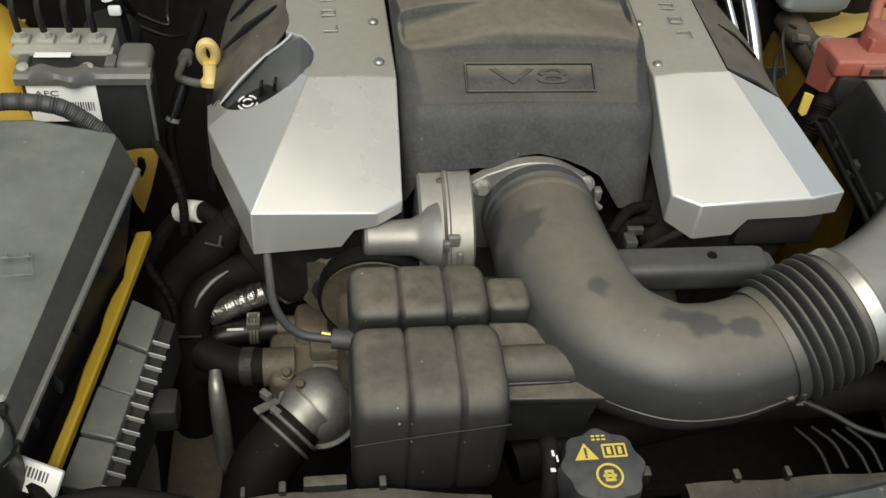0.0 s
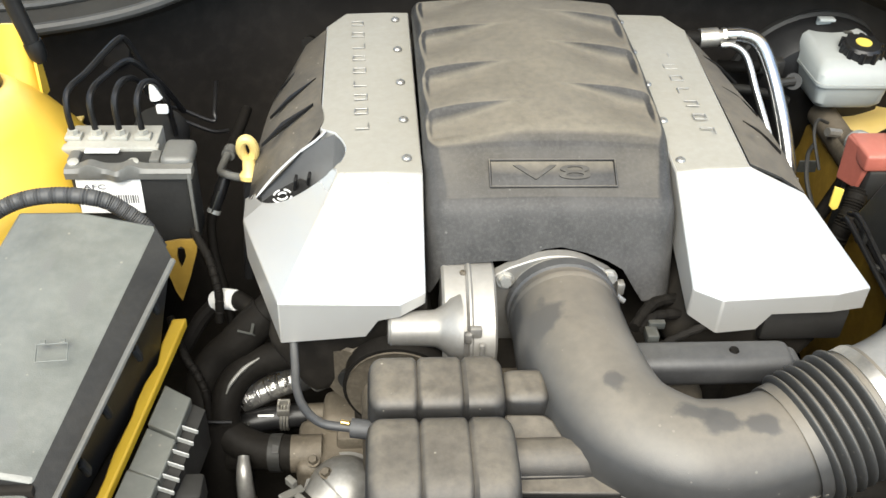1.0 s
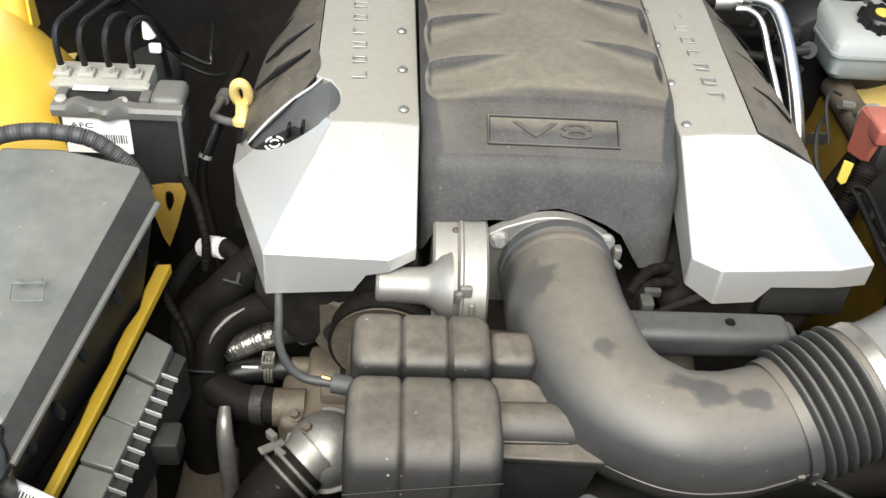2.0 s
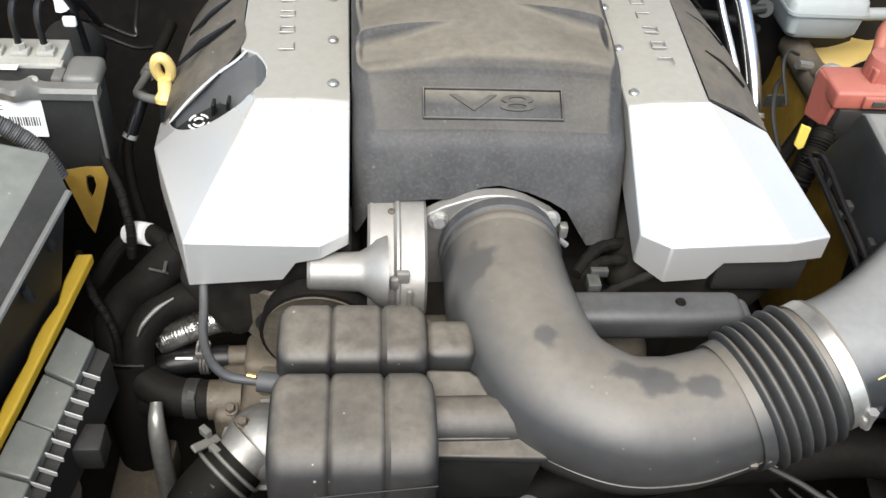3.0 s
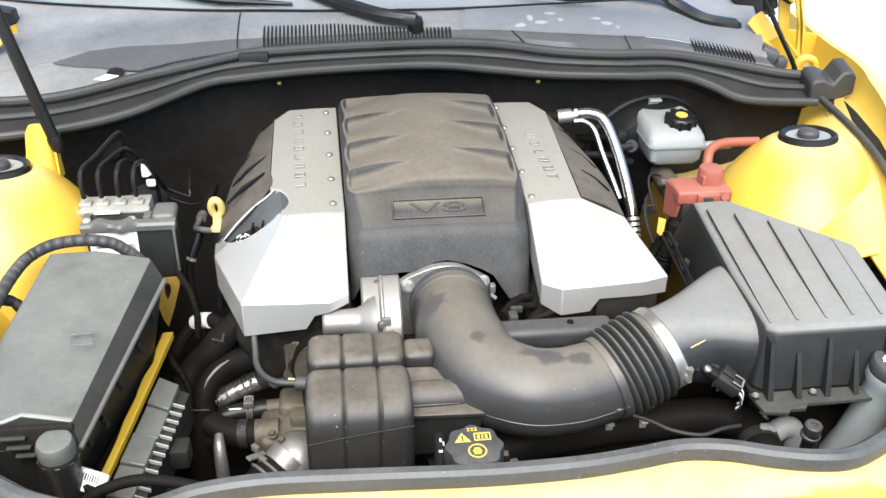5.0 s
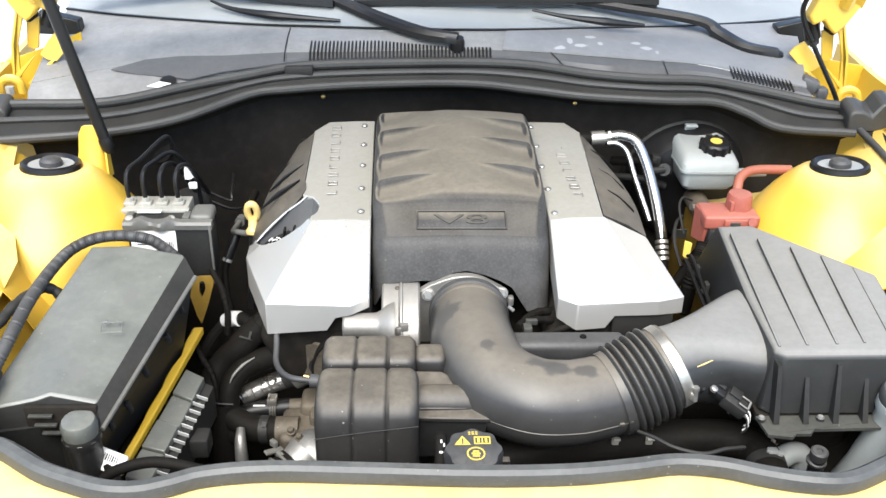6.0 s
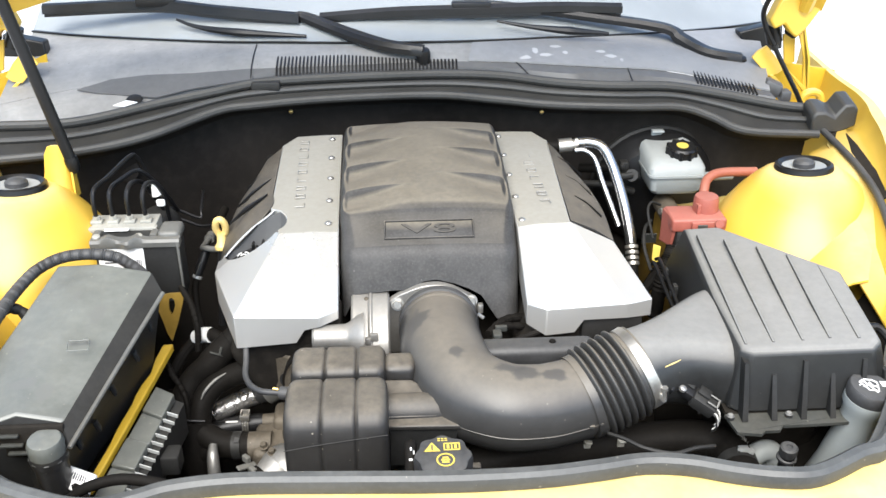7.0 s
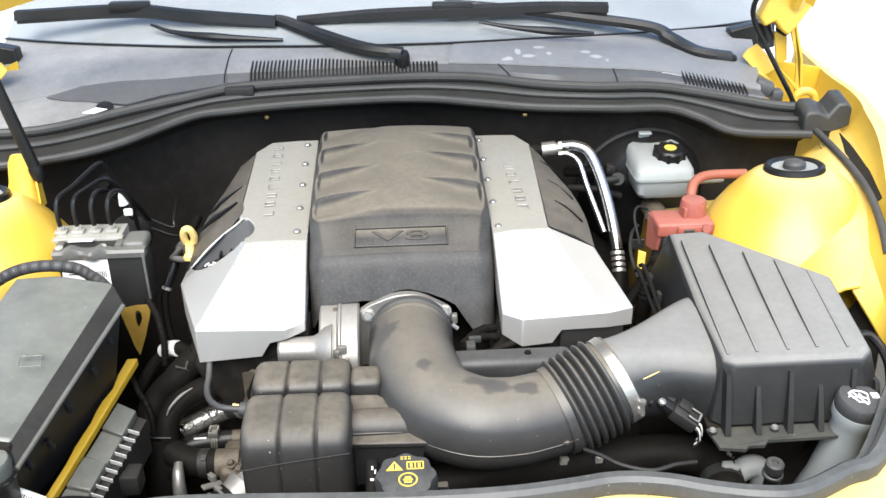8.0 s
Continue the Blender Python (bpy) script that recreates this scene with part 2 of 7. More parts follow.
blotch(COWLMID, [((0.200, 1.262, 1.17), (0.013, 0.006, 0.03)), ((0.222, 1.283, 1.17), (0.006, 0.012, 0.03)), ((0.238, 1.270, 1.17), (0.012, 0.005, 0.03)), ((0.262, 1.300, 1.17), (0.010, 0.006, 0.03)), ((0.278, 1.276, 1.17), (0.005, 0.007, 0.03)), ((0.362, 1.270, 1.17), (0.014, 0.006, 0.03)), ((0.380, 1.258, 1.17), (0.006, 0.008, 0.03)), ((0.345, 1.285, 1.17), (0.009, 0.004, 0.03))], (0.42, 0.42, 0.42))


# ---- building helpers ----
PLACE = {}


def thing(name, x, y, z, label, category, group="", kind=""):
    e = new(name)
    e.location = (x, y, z)
    e.empty_display_size = 0.05
    PLACE[e.name] = Matrix.Translation((x, y, z))
    return tagged(e, label, category, group, kind)


def part(name, bm, material, parent, label="", m=None, smooth=True, data=None, bevel=0.0, sharp=35):
    """Links a bmesh (or shared mesh data) as one mesh object under a thing or part; coordinates are the world's."""
    if data is None:
        data = bpy.data.meshes.new(name)
        bmesh.ops.recalc_face_normals(bm, faces=bm.faces)
        bm.to_mesh(data)
        bm.free()
        data.materials.append(material)
        if smooth:
            data.polygons.foreach_set("use_smooth", [True] * len(data.polygons))
            data.set_sharp_from_angle(angle=radians(sharp))
    ob = new(name, data)
    here = m if m is not None else Matrix.Identity(4)
    if parent is not None:
        ob.parent = parent
        ob.matrix_parent_inverse = PLACE[parent.name].inverted()
    ob.matrix_basis = here
    PLACE[ob.name] = here
    if bevel > 0:
        b = ob.modifiers.new("bevel", "BEVEL")
        b.width, b.segments, b.limit_method, b.angle_limit = bevel, 2, "ANGLE", radians(25)
    if label:
        tagged(ob, label)
    return ob


def grow(bm, other):
    """Joins the second bmesh into the first."""
    tmp = bpy.data.meshes.new("tmp")
    other.to_mesh(tmp)
    other.free()
    bm.from_mesh(tmp)
    bpy.data.meshes.remove(tmp)
    return bm


def joined(*bms):
    bm = bms[0]
    for b in bms[1:]:
        grow(bm, b)
    return bm


def box(cx, cy, cz, sx, sy, sz, r=0.003, seg=2, m=None):
    bm = bmesh.new()
    bmesh.ops.create_cube(bm, size=1.0)
    bmesh.ops.scale(bm, vec=(sx, sy, sz), verts=bm.verts)
    if r > 0:
        bmesh.ops.bevel(bm, geom=bm.edges[:], offset=min(r, 0.45 * min(sx, sy, sz)), segments=seg, affect="EDGES", profile=0.5)
    if m is not None:
        bmesh.ops.transform(bm, matrix=m, verts=bm.verts)
    bmesh.ops.translate(bm, vec=(cx, cy, cz), verts=bm.verts)
    return bm


def rings(loops, closed=True, cap=True):
    """Skins a row of point loops of equal length."""
    bm = bmesh.new()
    rows = [[bm.verts.new(p) for p in loop] for loop in loops]
    n = len(rows[0])
    for a, b in zip(rows, rows[1:]):
        for i in range(n if closed else n - 1):
            j = (i + 1) % n
            bm.faces.new((a[i], a[j], b[j], b[i]))
    if cap and closed:
        bm.faces.new(rows[0][::-1])
        bm.faces.new(rows[-1])
    return bm


def axes_for(d):
    d = Vector(d).normalized()
    u = d.orthogonal().normalized()
    return u, d.cross(u).normalized(), d


def lathe(profile, origin=(0, 0, 0), axis=(0, 0, 1), seg=32, cap=True):
    """Turns (radius, height) pairs round an axis."""
    u, v, d = axes_for(axis)
    o = Vector(origin)
    return rings([[o + d * h + (u * math.cos(2 * math.pi * i / seg) + v * math.sin(2 * math.pi * i / seg)) * max(r, 1e-4)
                   for i in range(seg)] for r, h in profile], True, cap)


def rod(a, b, r, r2=None, seg=16):
    a, b = Vector(a), Vector(b)
    return lathe([(r, 0), (r if r2 is None else r2, (b - a).length)], a, b - a, seg)


def smooth_path(pts, n=8):
    """Catmull-Rom through the points."""
    p = [Vector(q) for q in pts]
    p = [p[0] * 2 - p[1]] + p + [p[-1] * 2 - p[-2]]
    out = []
    for i in range(1, len(p) - 2):
        for k in range(n):
            t = k / n
            out.append(0.5 * ((2 * p[i]) + (p[i + 1] - p[i - 1]) * t + (2 * p[i - 1] - 5 * p[i] + 4 * p[i + 1] - p[i + 2]) * t * t
                              + (3 * p[i] - 3 * p[i + 1] + p[i + 2] - p[i - 1]) * t ** 3))
    out.append(p[-2])
    return out


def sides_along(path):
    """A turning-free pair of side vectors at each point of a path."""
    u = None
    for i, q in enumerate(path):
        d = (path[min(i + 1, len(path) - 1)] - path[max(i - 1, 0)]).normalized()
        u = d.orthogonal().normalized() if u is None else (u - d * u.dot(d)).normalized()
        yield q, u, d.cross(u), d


def pipe(pts, r, seg=14, n=8, smooth=True, ripple=None):
    """A round hose along points. r: radius, or one radius per point. ripple: (depth, count) for bellows."""
    path = smooth_path(pts, n) if smooth else [Vector(p) for p in pts]
    last = len(path) - 1
    loops = []
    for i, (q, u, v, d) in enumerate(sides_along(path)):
        if isinstance(r, (list, tuple)):
            f = i / last * (len(r) - 1)
            k = min(int(f), len(r) - 2)
            rad = r[k] + (r[k + 1] - r[k]) * (f - k)
        else:
            rad = r
        if ripple:
            rad += ripple[0] * (abs(math.sin(math.pi * ripple[1] * i / last)) - 0.5) * 2
        loops.append([q + (u * math.cos(2 * math.pi * s / seg) + v * math.sin(2 * math.pi * s / seg)) * rad for s in range(seg)])
    return rings(loops)


def sweep(profile, path, up=(0, 0, 1), closed=True):
    """Carries a profile of (side, height) along a path, height along up."""
    up = Vector(up)
    loops = []
    path = [Vector(p) for p in path]
    for i, q in enumerate(path):
        d = (path[min(i + 1, len(path) - 1)] - path[max(i - 1, 0)])
        d.z = 0
        d.normalize()
        s = d.cross(up).normalized()
        loops.append([q + s * a + up * b for a, b in profile])
    return rings(loops, closed, closed)


def slab(poly, thick, down=(0, 0, -1)):
    """A plate from its top outline."""
    bm = bmesh.new()
    d = Vector(down) * thick
    top = [bm.verts.new(p) for p in poly]
    low = [bm.verts.new(Vector(p) + d) for p in poly]
    bm.faces.new(top)
    bm.faces.new(low[::-1])
    for i in range(len(poly)):
        j = (i + 1) % len(poly)
        bm.faces.new((top[i], low[i], low[j], top[j]))
    return bm


def sheet(lines, thick=0.002, n=0, push=(0, 0, -1)):
    """A bent sheet through point lines of equal length, with thickness."""
    if n:
        lines = [smooth_path(l, n) for l in lines]
    d = Vector(push) * thick
    bm = bmesh.new()
    a = [[bm.verts.new(p) for p in l] for l in lines]
    b = [[bm.verts.new(Vector(p) + d) for p in l] for l in lines]
    R, C = len(lines), len(lines[0])
    for i in range(R - 1):
        for j in range(C - 1):
            bm.faces.new((a[i][j], a[i][j + 1], a[i + 1][j + 1], a[i + 1][j]))
            bm.faces.new((b[i][j], b[i + 1][j], b[i + 1][j + 1], b[i][j + 1]))
    for i in range(R - 1):
        bm.faces.new((a[i][0], a[i + 1][0], b[i + 1][0], b[i][0]))
        bm.faces.new((a[i][-1], b[i][-1], b[i + 1][-1], a[i + 1][-1]))
    for j in range(C - 1):
        bm.faces.new((a[0][j], b[0][j], b[0][j + 1], a[0][j + 1]))
        bm.faces.new((a[-1][j], a[-1][j + 1], b[-1][j + 1], b[-1][j]))
    return bm


def shell(verts, faces, rim, drop):
    """Faceted top faces with a skirt: rim is the outline's vertex order, drop the skirt's foot height for each rim vertex."""
    bm = bmesh.new()
    vs = [bm.verts.new(v) for v in verts]
    for f in faces:
        bm.faces.new([vs[i] for i in f])
    low = [bm.verts.new((verts[i][0], verts[i][1], z)) for i, z in zip(rim, drop)]
    for k in range(len(rim)):
        j = (k + 1) % len(rim)
        bm.faces.new((vs[rim[k]], low[k], low[j], vs[rim[j]]))
    return bm


def bolt(parent, at, axis, r=0.006, h=0.004, material=STEEL, name="bolt", hexhead=False):
    m = Matrix.Translation(at) @ Vector(axis).to_track_quat("Z", "Y").to_matrix().to_4x4()
    if hexhead:
        bm = joined(lathe([(r * 1.35, 0), (r * 1.35, h * 0.3)], seg=20), lathe([(r, h * 0.3), (r, h), (r * 0.85, h * 1.15)], seg=6))
    else:
        bm = lathe([(r, 0), (r, h * 0.4), (r * 0.75, h * 0.85), (r * 0.3, h), (r * 0.25, h * 0.6)], seg=16)
    return part(name, bm, material, parent, m=m)


def words(text, size, depth=0.0004):
    """Lettering as a bmesh in its own plane, centred."""
    c = bpy.data.curves.new("words", "FONT")
    c.body, c.size, c.extrude, c.align_x, c.align_y = text, size, depth, "CENTER", "CENTER"
    o = bpy.data.objects.new("words", c)
    scene.collection.objects.link(o)
    me = bpy.data.meshes.new_from_object(o.evaluated_get(bpy.context.evaluated_depsgraph_get()))
    bm = bmesh.new()
    bm.from_mesh(me)
    bpy.data.objects.remove(o)
    bpy.data.curves.remove(c)
    bpy.data.meshes.remove(me)
    return bm


def basis(origin, xdir, ydir):
    """A pose from an origin and the directions of its x and y axes."""
    x = Vector(xdir).normalized()
    z = x.cross(Vector(ydir)).normalized()
    y = z.cross(x)
    m = Matrix((x, y, z)).transposed().to_4x4()
    m.translation = origin
    return m


def lerp(a, b, t):
    return a + (b - a) * t

# ---- setting ----
bm = bmesh.new()
bmesh.ops.create_grid(bm, x_segments=8, y_segments=8, size=60.0)
ground = part("ground", bm, CONCRETE, None)
tagged(ground, "pale sunlit concrete ground around the car", "ground", kind="structure")

CX = -0.008  # the car's middle


def both(points, side):
    """Mirrors points of the car's +x side for side = -1."""
    return [(x if side > 0 else 2 * CX - x, y, z) for x, y, z in points]


car = thing("car_body", CX, 0.9, 0.0, "yellow painted car body shell with its hood open", "car body")

SEAL_TOP = [(-0.726, 1.134, 1.100), (-0.584, 1.132, 1.105), (-0.449, 1.178, 1.120), (-0.355, 1.200, 1.132), (-0.277, 1.221, 1.140),
            (-0.158, 1.235, 1.142), (0.030, 1.246, 1.142), (0.149, 1.236, 1.140), (0.246, 1.199, 1.137), (0.342, 1.180, 1.135),
            (0.449, 1.186, 1.130), (0.550, 1.178, 1.115), (0.648, 1.157, 1.100), (0.715, 1.148, 1.095)]
SEAL_LOW = [(-0.710, 1.051, 1.070), (-0.572, 1.071, 1.075), (-0.463, 1.106, 1.085), (-0.353, 1.173, 1.105), (-0.286, 1.187, 1.110),
            (-0.158, 1.208, 1.112), (0.029, 1.218, 1.112), (0.144, 1.189, 1.110), (0.242, 1.164, 1.107), (0.371, 1.151, 1.105),
            (0.466, 1.158, 1.100), (0.523, 1.144, 1.085), (0.575, 1.111, 1.070), (0.700, 1.100, 1.065)]
CREASE = [(-0.735, 1.200, 1.115), (-0.610, 1.235, 1.130), (-0.459, 1.240, 1.148), (-0.358, 1.240, 1.154), (-0.299, 1.244, 1.158),
          (-0.158, 1.251, 1.159), (0.031, 1.266, 1.159), (0.150, 1.258, 1.158), (0.250, 1.240, 1.156), (0.355, 1.235, 1.150),
          (0.455, 1.233, 1.143), (0.550, 1.215, 1.128), (0.640, 1.193, 1.113), (0.715, 1.180, 1.103)]
GLASS_FOOT = [(-0.760, 1.497, 1.165), (-0.650, 1.445, 1.168), (-0.500, 1.392, 1.172), (-0.352, 1.351, 1.175), (-0.250, 1.335, 1.177),
              (-0.118, 1.319, 1.178), (0.050, 1.315, 1.178), (0.160, 1.325, 1.177), (0.267, 1.340, 1.176), (0.360, 1.355, 1.174),
              (0.451, 1.374, 1.172), (0.550, 1.405, 1.168), (0.641, 1.438, 1.165), (0.745, 1.490, 1.162)]
RAIL = [(0.485, 0.378, 0.985), (0.590, 0.530, 1.010), (0.690, 0.760, 1.060), (0.754, 0.942, 1.105), (0.790, 1.070, 1.112), (0.803, 1.150, 1.116), (0.814, 1.300, 1.110), (0.840, 1.520, 1.105)]
FRONT_SEAL = [(-0.62, 0.505, 1.012), (-0.54, 0.410, 0.999), (-0.497, 0.382, 0.999), (-0.454, 0.352, 0.999), (-0.417, 0.335, 0.999), (-0.38, 0.322, 0.999),
              (-0.346, 0.320, 0.999), (-0.315, 0.329, 0.999), (-0.283, 0.341, 0.999), (-0.218, 0.348, 0.999), (-0.12, 0.344, 0.999),
              (0.0, 0.338, 0.999), (0.096, 0.339, 0.999), (0.16, 0.346, 0.999), (0.21, 0.353, 0.999), (0.258, 0.347, 0.999),
              (0.30, 0.333, 0.999), (0.345, 0.323, 0.999), (0.385, 0.324, 0.999), (0.44, 0.350, 0.999), (0.485, 0.373, 1.001), (0.575, 0.495, 1.019)]

# fenders: an inner flange along the opening, and the outer skin that falls away
for side in (1, -1):
    path = smooth_path(both(RAIL, side), 6)
    out = 1 if side > 0 else -1
    prof = [(-0.085, -0.055), (-0.040, -0.040), (-0.022, -0.018), (-0.018, -0.002), (0.0, 0.0), (0.012, -0.012), (0.030, -0.08), (0.06, -0.25), (0.07, -0.50), (0.06, -0.75)]
    lines = []
    for a, b in prof:
        row = []
        for q in path:
            # the inner flange is narrow beside the headlamp and stands up steeply beside the hinge
            wide, steep = min(1.0, max(0.12, (q.y - 0.56) / 0.2)), min(1.0, max(0.0, (q.y - 1.08) / 0.12))
            row.append(q + (Vector((out * a, 0, b)) if a > 0 else Vector((out * a * wide * (1 - 0.55 * steep), 0, b * (1 + 0.7 * steep)))))
        lines.append(row)
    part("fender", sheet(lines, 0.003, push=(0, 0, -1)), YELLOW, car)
    # apron between the strut tower and the flange
    lines = []
    for y in (0.700, 0.76, 0.84, 0.94, 1.04, 1.14, 1.22):
        rail = min(path, key=lambda q: abs(q.y - y))
        inner = 0.445 if side > 0 else -0.570
        row = []
        for k in range(9):
            t = k / 8
            ease = t * t * (3 - 2 * t) if y < 1.1 else t ** 3
            row.append((lerp(inner, rail.x - out * 0.045, t), y, lerp(0.905 + 0.02 * (y - 0.7), rail.z - 0.042, ease)))
        lines.append(row)
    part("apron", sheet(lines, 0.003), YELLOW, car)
    # inner rail below the apron
    x = 0.445 if side > 0 else -0.575
    part("inner_rail", box(x, 0.97, 0.76, 0.012, 0.50, 0.285, 0.004), DIRTYSHADEYELLOW, car, "grimy yellow inner rail, darkened for shade")
    # dark liner ahead of the apron
    lines = [[(0.33 * out, 0.40, 0.80), (0.43 * out, 0.42, 0.80), (0.50 * out, 0.45, 0.86), (0.575 * out, 0.555, 0.93)],
             [(0.36 * out, 0.56, 0.80), (0.46 * out, 0.57, 0.81), (0.56 * out, 0.60, 0.87), (0.63 * out, 0.655, 0.98)],
             [(0.44 * out, 0.72, 0.84), (0.52 * out, 0.72, 0.87), (0.60 * out, 0.72, 0.92), (0.665 * out, 0.74, 1.01)]]
    # added dark sheet: covers yellow paint where the bay should look dark
    if side > 0:
        part("blackout_sheet", box(0.41, 0.690, 0.80, 0.16, 0.006, 0.22, 0.002), DARK, car, "added black sheet hiding the yellow paint below the filter box")
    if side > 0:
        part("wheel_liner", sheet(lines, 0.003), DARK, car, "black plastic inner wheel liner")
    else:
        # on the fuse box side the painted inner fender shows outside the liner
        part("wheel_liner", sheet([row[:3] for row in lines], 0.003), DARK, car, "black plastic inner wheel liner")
        part("inner_fender", sheet([row[2:] for row in lines], 0.003), YELLOW, car, "painted inner fender")

# front cross panel under the seal
front = smooth_path(FRONT_SEAL, 4)


def lip_front(x):
    return 0.294 + 0.10 * max(0.0, abs(x - 0.06) - 0.38) ** 1.0 * 1.6


lines = [[(p.x, p.y + 0.006, 0.934 + (p.z - 0.955)) for p in front],
         [(p.x, p.y - 0.014, 0.936 + (p.z - 0.955)) for p in front],
         [(p.x * 1.01, min(p.y - 0.022, lerp(p.y - 0.014, lip_front(p.x), 0.5)), 0.934 + (p.z - 0.955)) for p in front],
         [(p.x * 1.02, min(p.y - 0.030, lip_front(p.x)), 0.926 + (p.z - 0.955)) for p in front],
         [(p.x * 1.02, min(p.y - 0.034, lip_front(p.x) - 0.003), 0.910 + (p.z - 0.955)) for p in front]]
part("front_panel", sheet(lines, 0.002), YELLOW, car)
# grey bumper carrier ahead of the panel
lines = [[(x, lip_front(x) + 0.012, 0.944) for x in np.linspace(-0.60, 0.60, 25)],
         [(x, lip_front(x) - 0.040 + 0.010 * math.sin(9 * x), 0.937) for x in np.linspace(-0.60, 0.60, 25)],
         [(x, lip_front(x) - 0.060, 0.914) for x in np.linspace(-0.60, 0.60, 25)],
         [(x, lip_front(x) - 0.070, 0.30) for x in np.linspace(-0.60, 0.60, 25)]]
part("bumper_carrier", sheet(lines, 0.003), GREYPLASTIC, car, "grey plastic bumper carrier with small bolts")
for x in (-0.53, 0.11, 0.34, 0.49):
    bolt(car, (x, lip_front(x) - 0.022, 0.9425), (0, 0, 1), 0.008, 0.005, DARK)

# firewall, bay floor and the dark walls ahead and at the sides
low = smooth_path(SEAL_LOW, 5)
lines = [[(p.x, p.y + 0.004, p.z - 0.004) for p in low], [(p.x, p.y + 0.045, p.z - 0.03) for p in low], [(p.x, p.y + 0.055 + 0.006 * math.sin(23 * p.x), p.z - 0.08) for p in low],
         [(p.x, p.y + 0.06 + 0.02 * math.sin(9 * p.x), 0.92) for p in low], [(p.x, p.y + 0.06, 0.75) for p in low], [(p.x, p.y - 0.02, 0.585) for p in low]]
part("firewall", sheet(lines, 0.004, push=(0, 1, 0)), FELT, car, "black felt covered firewall")
part("bay_floor", box(CX, 0.79, 0.575, 1.40, 0.92, 0.02, 0.004), DARK, car, "dirty tray at the bottom of the engine bay, darkened for shade")
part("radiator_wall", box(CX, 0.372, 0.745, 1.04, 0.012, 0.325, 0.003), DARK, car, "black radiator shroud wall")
for at in ((-0.230, 1.2235, 1.080), (0.226, 1.180, 1.080)):
    bolt(car, (at[0], at[1] + (0.012 if at[0] < 0 else 0.026), at[2]), (0, -1, 0.2), 0.0042, 0.004, BRASS, "rivet")

# strut towers
for side, cx, cy in ((1, 0.607, 0.940), (-1, -0.622, 0.940)):
    prof = [(0.160, -0.26), (0.160, -0.165), (0.157, -0.140), (0.150, -0.112), (0.144, -0.098), (0.134, -0.082), (0.118, -0.060), (0.098, -0.036), (0.078, -0.017), (0.062, -0.005), (0.050, 0.0), (0.01, 0.0)]
    tilt = (-0.05 * side, 0.10, 1)
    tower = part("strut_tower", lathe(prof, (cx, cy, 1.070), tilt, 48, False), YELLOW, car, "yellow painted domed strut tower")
    up = Vector(tilt).normalized()
    o = Vector((cx, cy, 1.070))
    ring = [(0.033, 0.004), (0.036, 0.008), (0.040, 0.010), (0.044, 0.0075), (0.0455, 0.001), (0.044, -0.002), (0.030, -0.002)]
    mount = part("mount_ring", lathe(ring, o, tilt, 40, False), BLACK, tower, "black rubber strut mount ring")
    part("mount_plate", lathe([(0.040, 0.001), (0.036, 0.005), (0.024, 0.004), (0.016, 0.003)], o, tilt, 32), PALEPLATE, tower, "grey steel mount plate")
    part("mount_nut", lathe([(0.017, 0.003), (0.017, 0.010), (0.014, 0.014), (0.013, 0.013), (0.006, 0.016)], o, tilt, 12), RUBBER, tower)

# bracket of the hood strut, welded to the tower
lines = [[(-0.588, 1.000, 1.112), (-0.580, 0.994, 1.116), (-0.570, 0.992, 1.117), (-0.561, 0.994, 1.115), (-0.557, 1.000, 1.111)],
         [(-0.596, 1.004, 1.098), (-0.584, 0.993, 1.100), (-0.571, 0.989, 1.100), (-0.560, 0.993, 1.096), (-0.556, 1.004, 1.092)],
         [(-0.599, 1.000, 1.070), (-0.586, 0.988, 1.068), (-0.572, 0.985, 1.064), (-0.561, 0.990, 1.060), (-0.556, 1.002, 1.058)],
         [(-0.600, 0.990, 1.056), (-0.585, 0.976, 1.050), (-0.570, 0.974, 1.043), (-0.559, 0.980, 1.036), (-0.553, 0.992, 1.030)],
         [(-0.592, 0.972, 1.052), (-0.574, 0.962, 1.043), (-0.557, 0.958, 1.034), (-0.545, 0.962, 1.020), (-0.540, 0.972, 1.010)]]
part("strut_bracket", sheet(lines, 0.003, 4, (0, 1, 0)), YELLOW, car, "folded yellow tab welded to the tower")
part("bracket_gusset", slab([(-0.5575, 0.999, 1.110), (-0.5575, 1.010, 1.09), (-0.5535, 1.004, 1.030), (-0.5545, 0.984, 1.030)], 0.003, (1, 0, 0)), YELLOW, car)
# flange rail beside the fuse box and its pierced bracket
bm = slab([(-0.3890, 0.757, 0.896), (-0.3740, 0.758, 0.896), (-0.3900, 0.68, 0.884), (-0.4070, 0.60, 0.871), (-0.4280, 0.50, 0.857), (-0.4390, 0.495, 0.857), (-0.4250, 0.56, 0.866), (-0.4225, 0.572, 0.868), (-0.4195, 0.60, 0.871), (-0.4100, 0.64, 0.877), (-0.4085, 0.655, 0.880), (-0.4040, 0.675, 0.884), (-0.3955, 0.70, 0.887), (-0.3950, 0.725, 0.891)], 0.012)
part("flange_rail", bm, CLEANYELLOW, car, bevel=0.002)
outer = [(-0.420, 0.852, 0.921), (-0.395, 0.854, 0.925), (-0.372, 0.852, 0.927), (-0.376, 0.851, 0.909), (-0.387, 0.848, 0.875), (-0.399, 0.845, 0.844), (-0.405, 0.846, 0.858), (-0.409, 0.848, 0.876)]
inner = [(-0.396, 0.8515, 0.916), (-0.392, 0.852, 0.918), (-0.3885, 0.8515, 0.915), (-0.388, 0.851, 0.905), (-0.391, 0.850, 0.897), (-0.395, 0.849, 0.890), (-0.3975, 0.850, 0.897), (-0.3975, 0.851, 0.907)]
bracket_low = Vector((0, 0.004, -0.001))
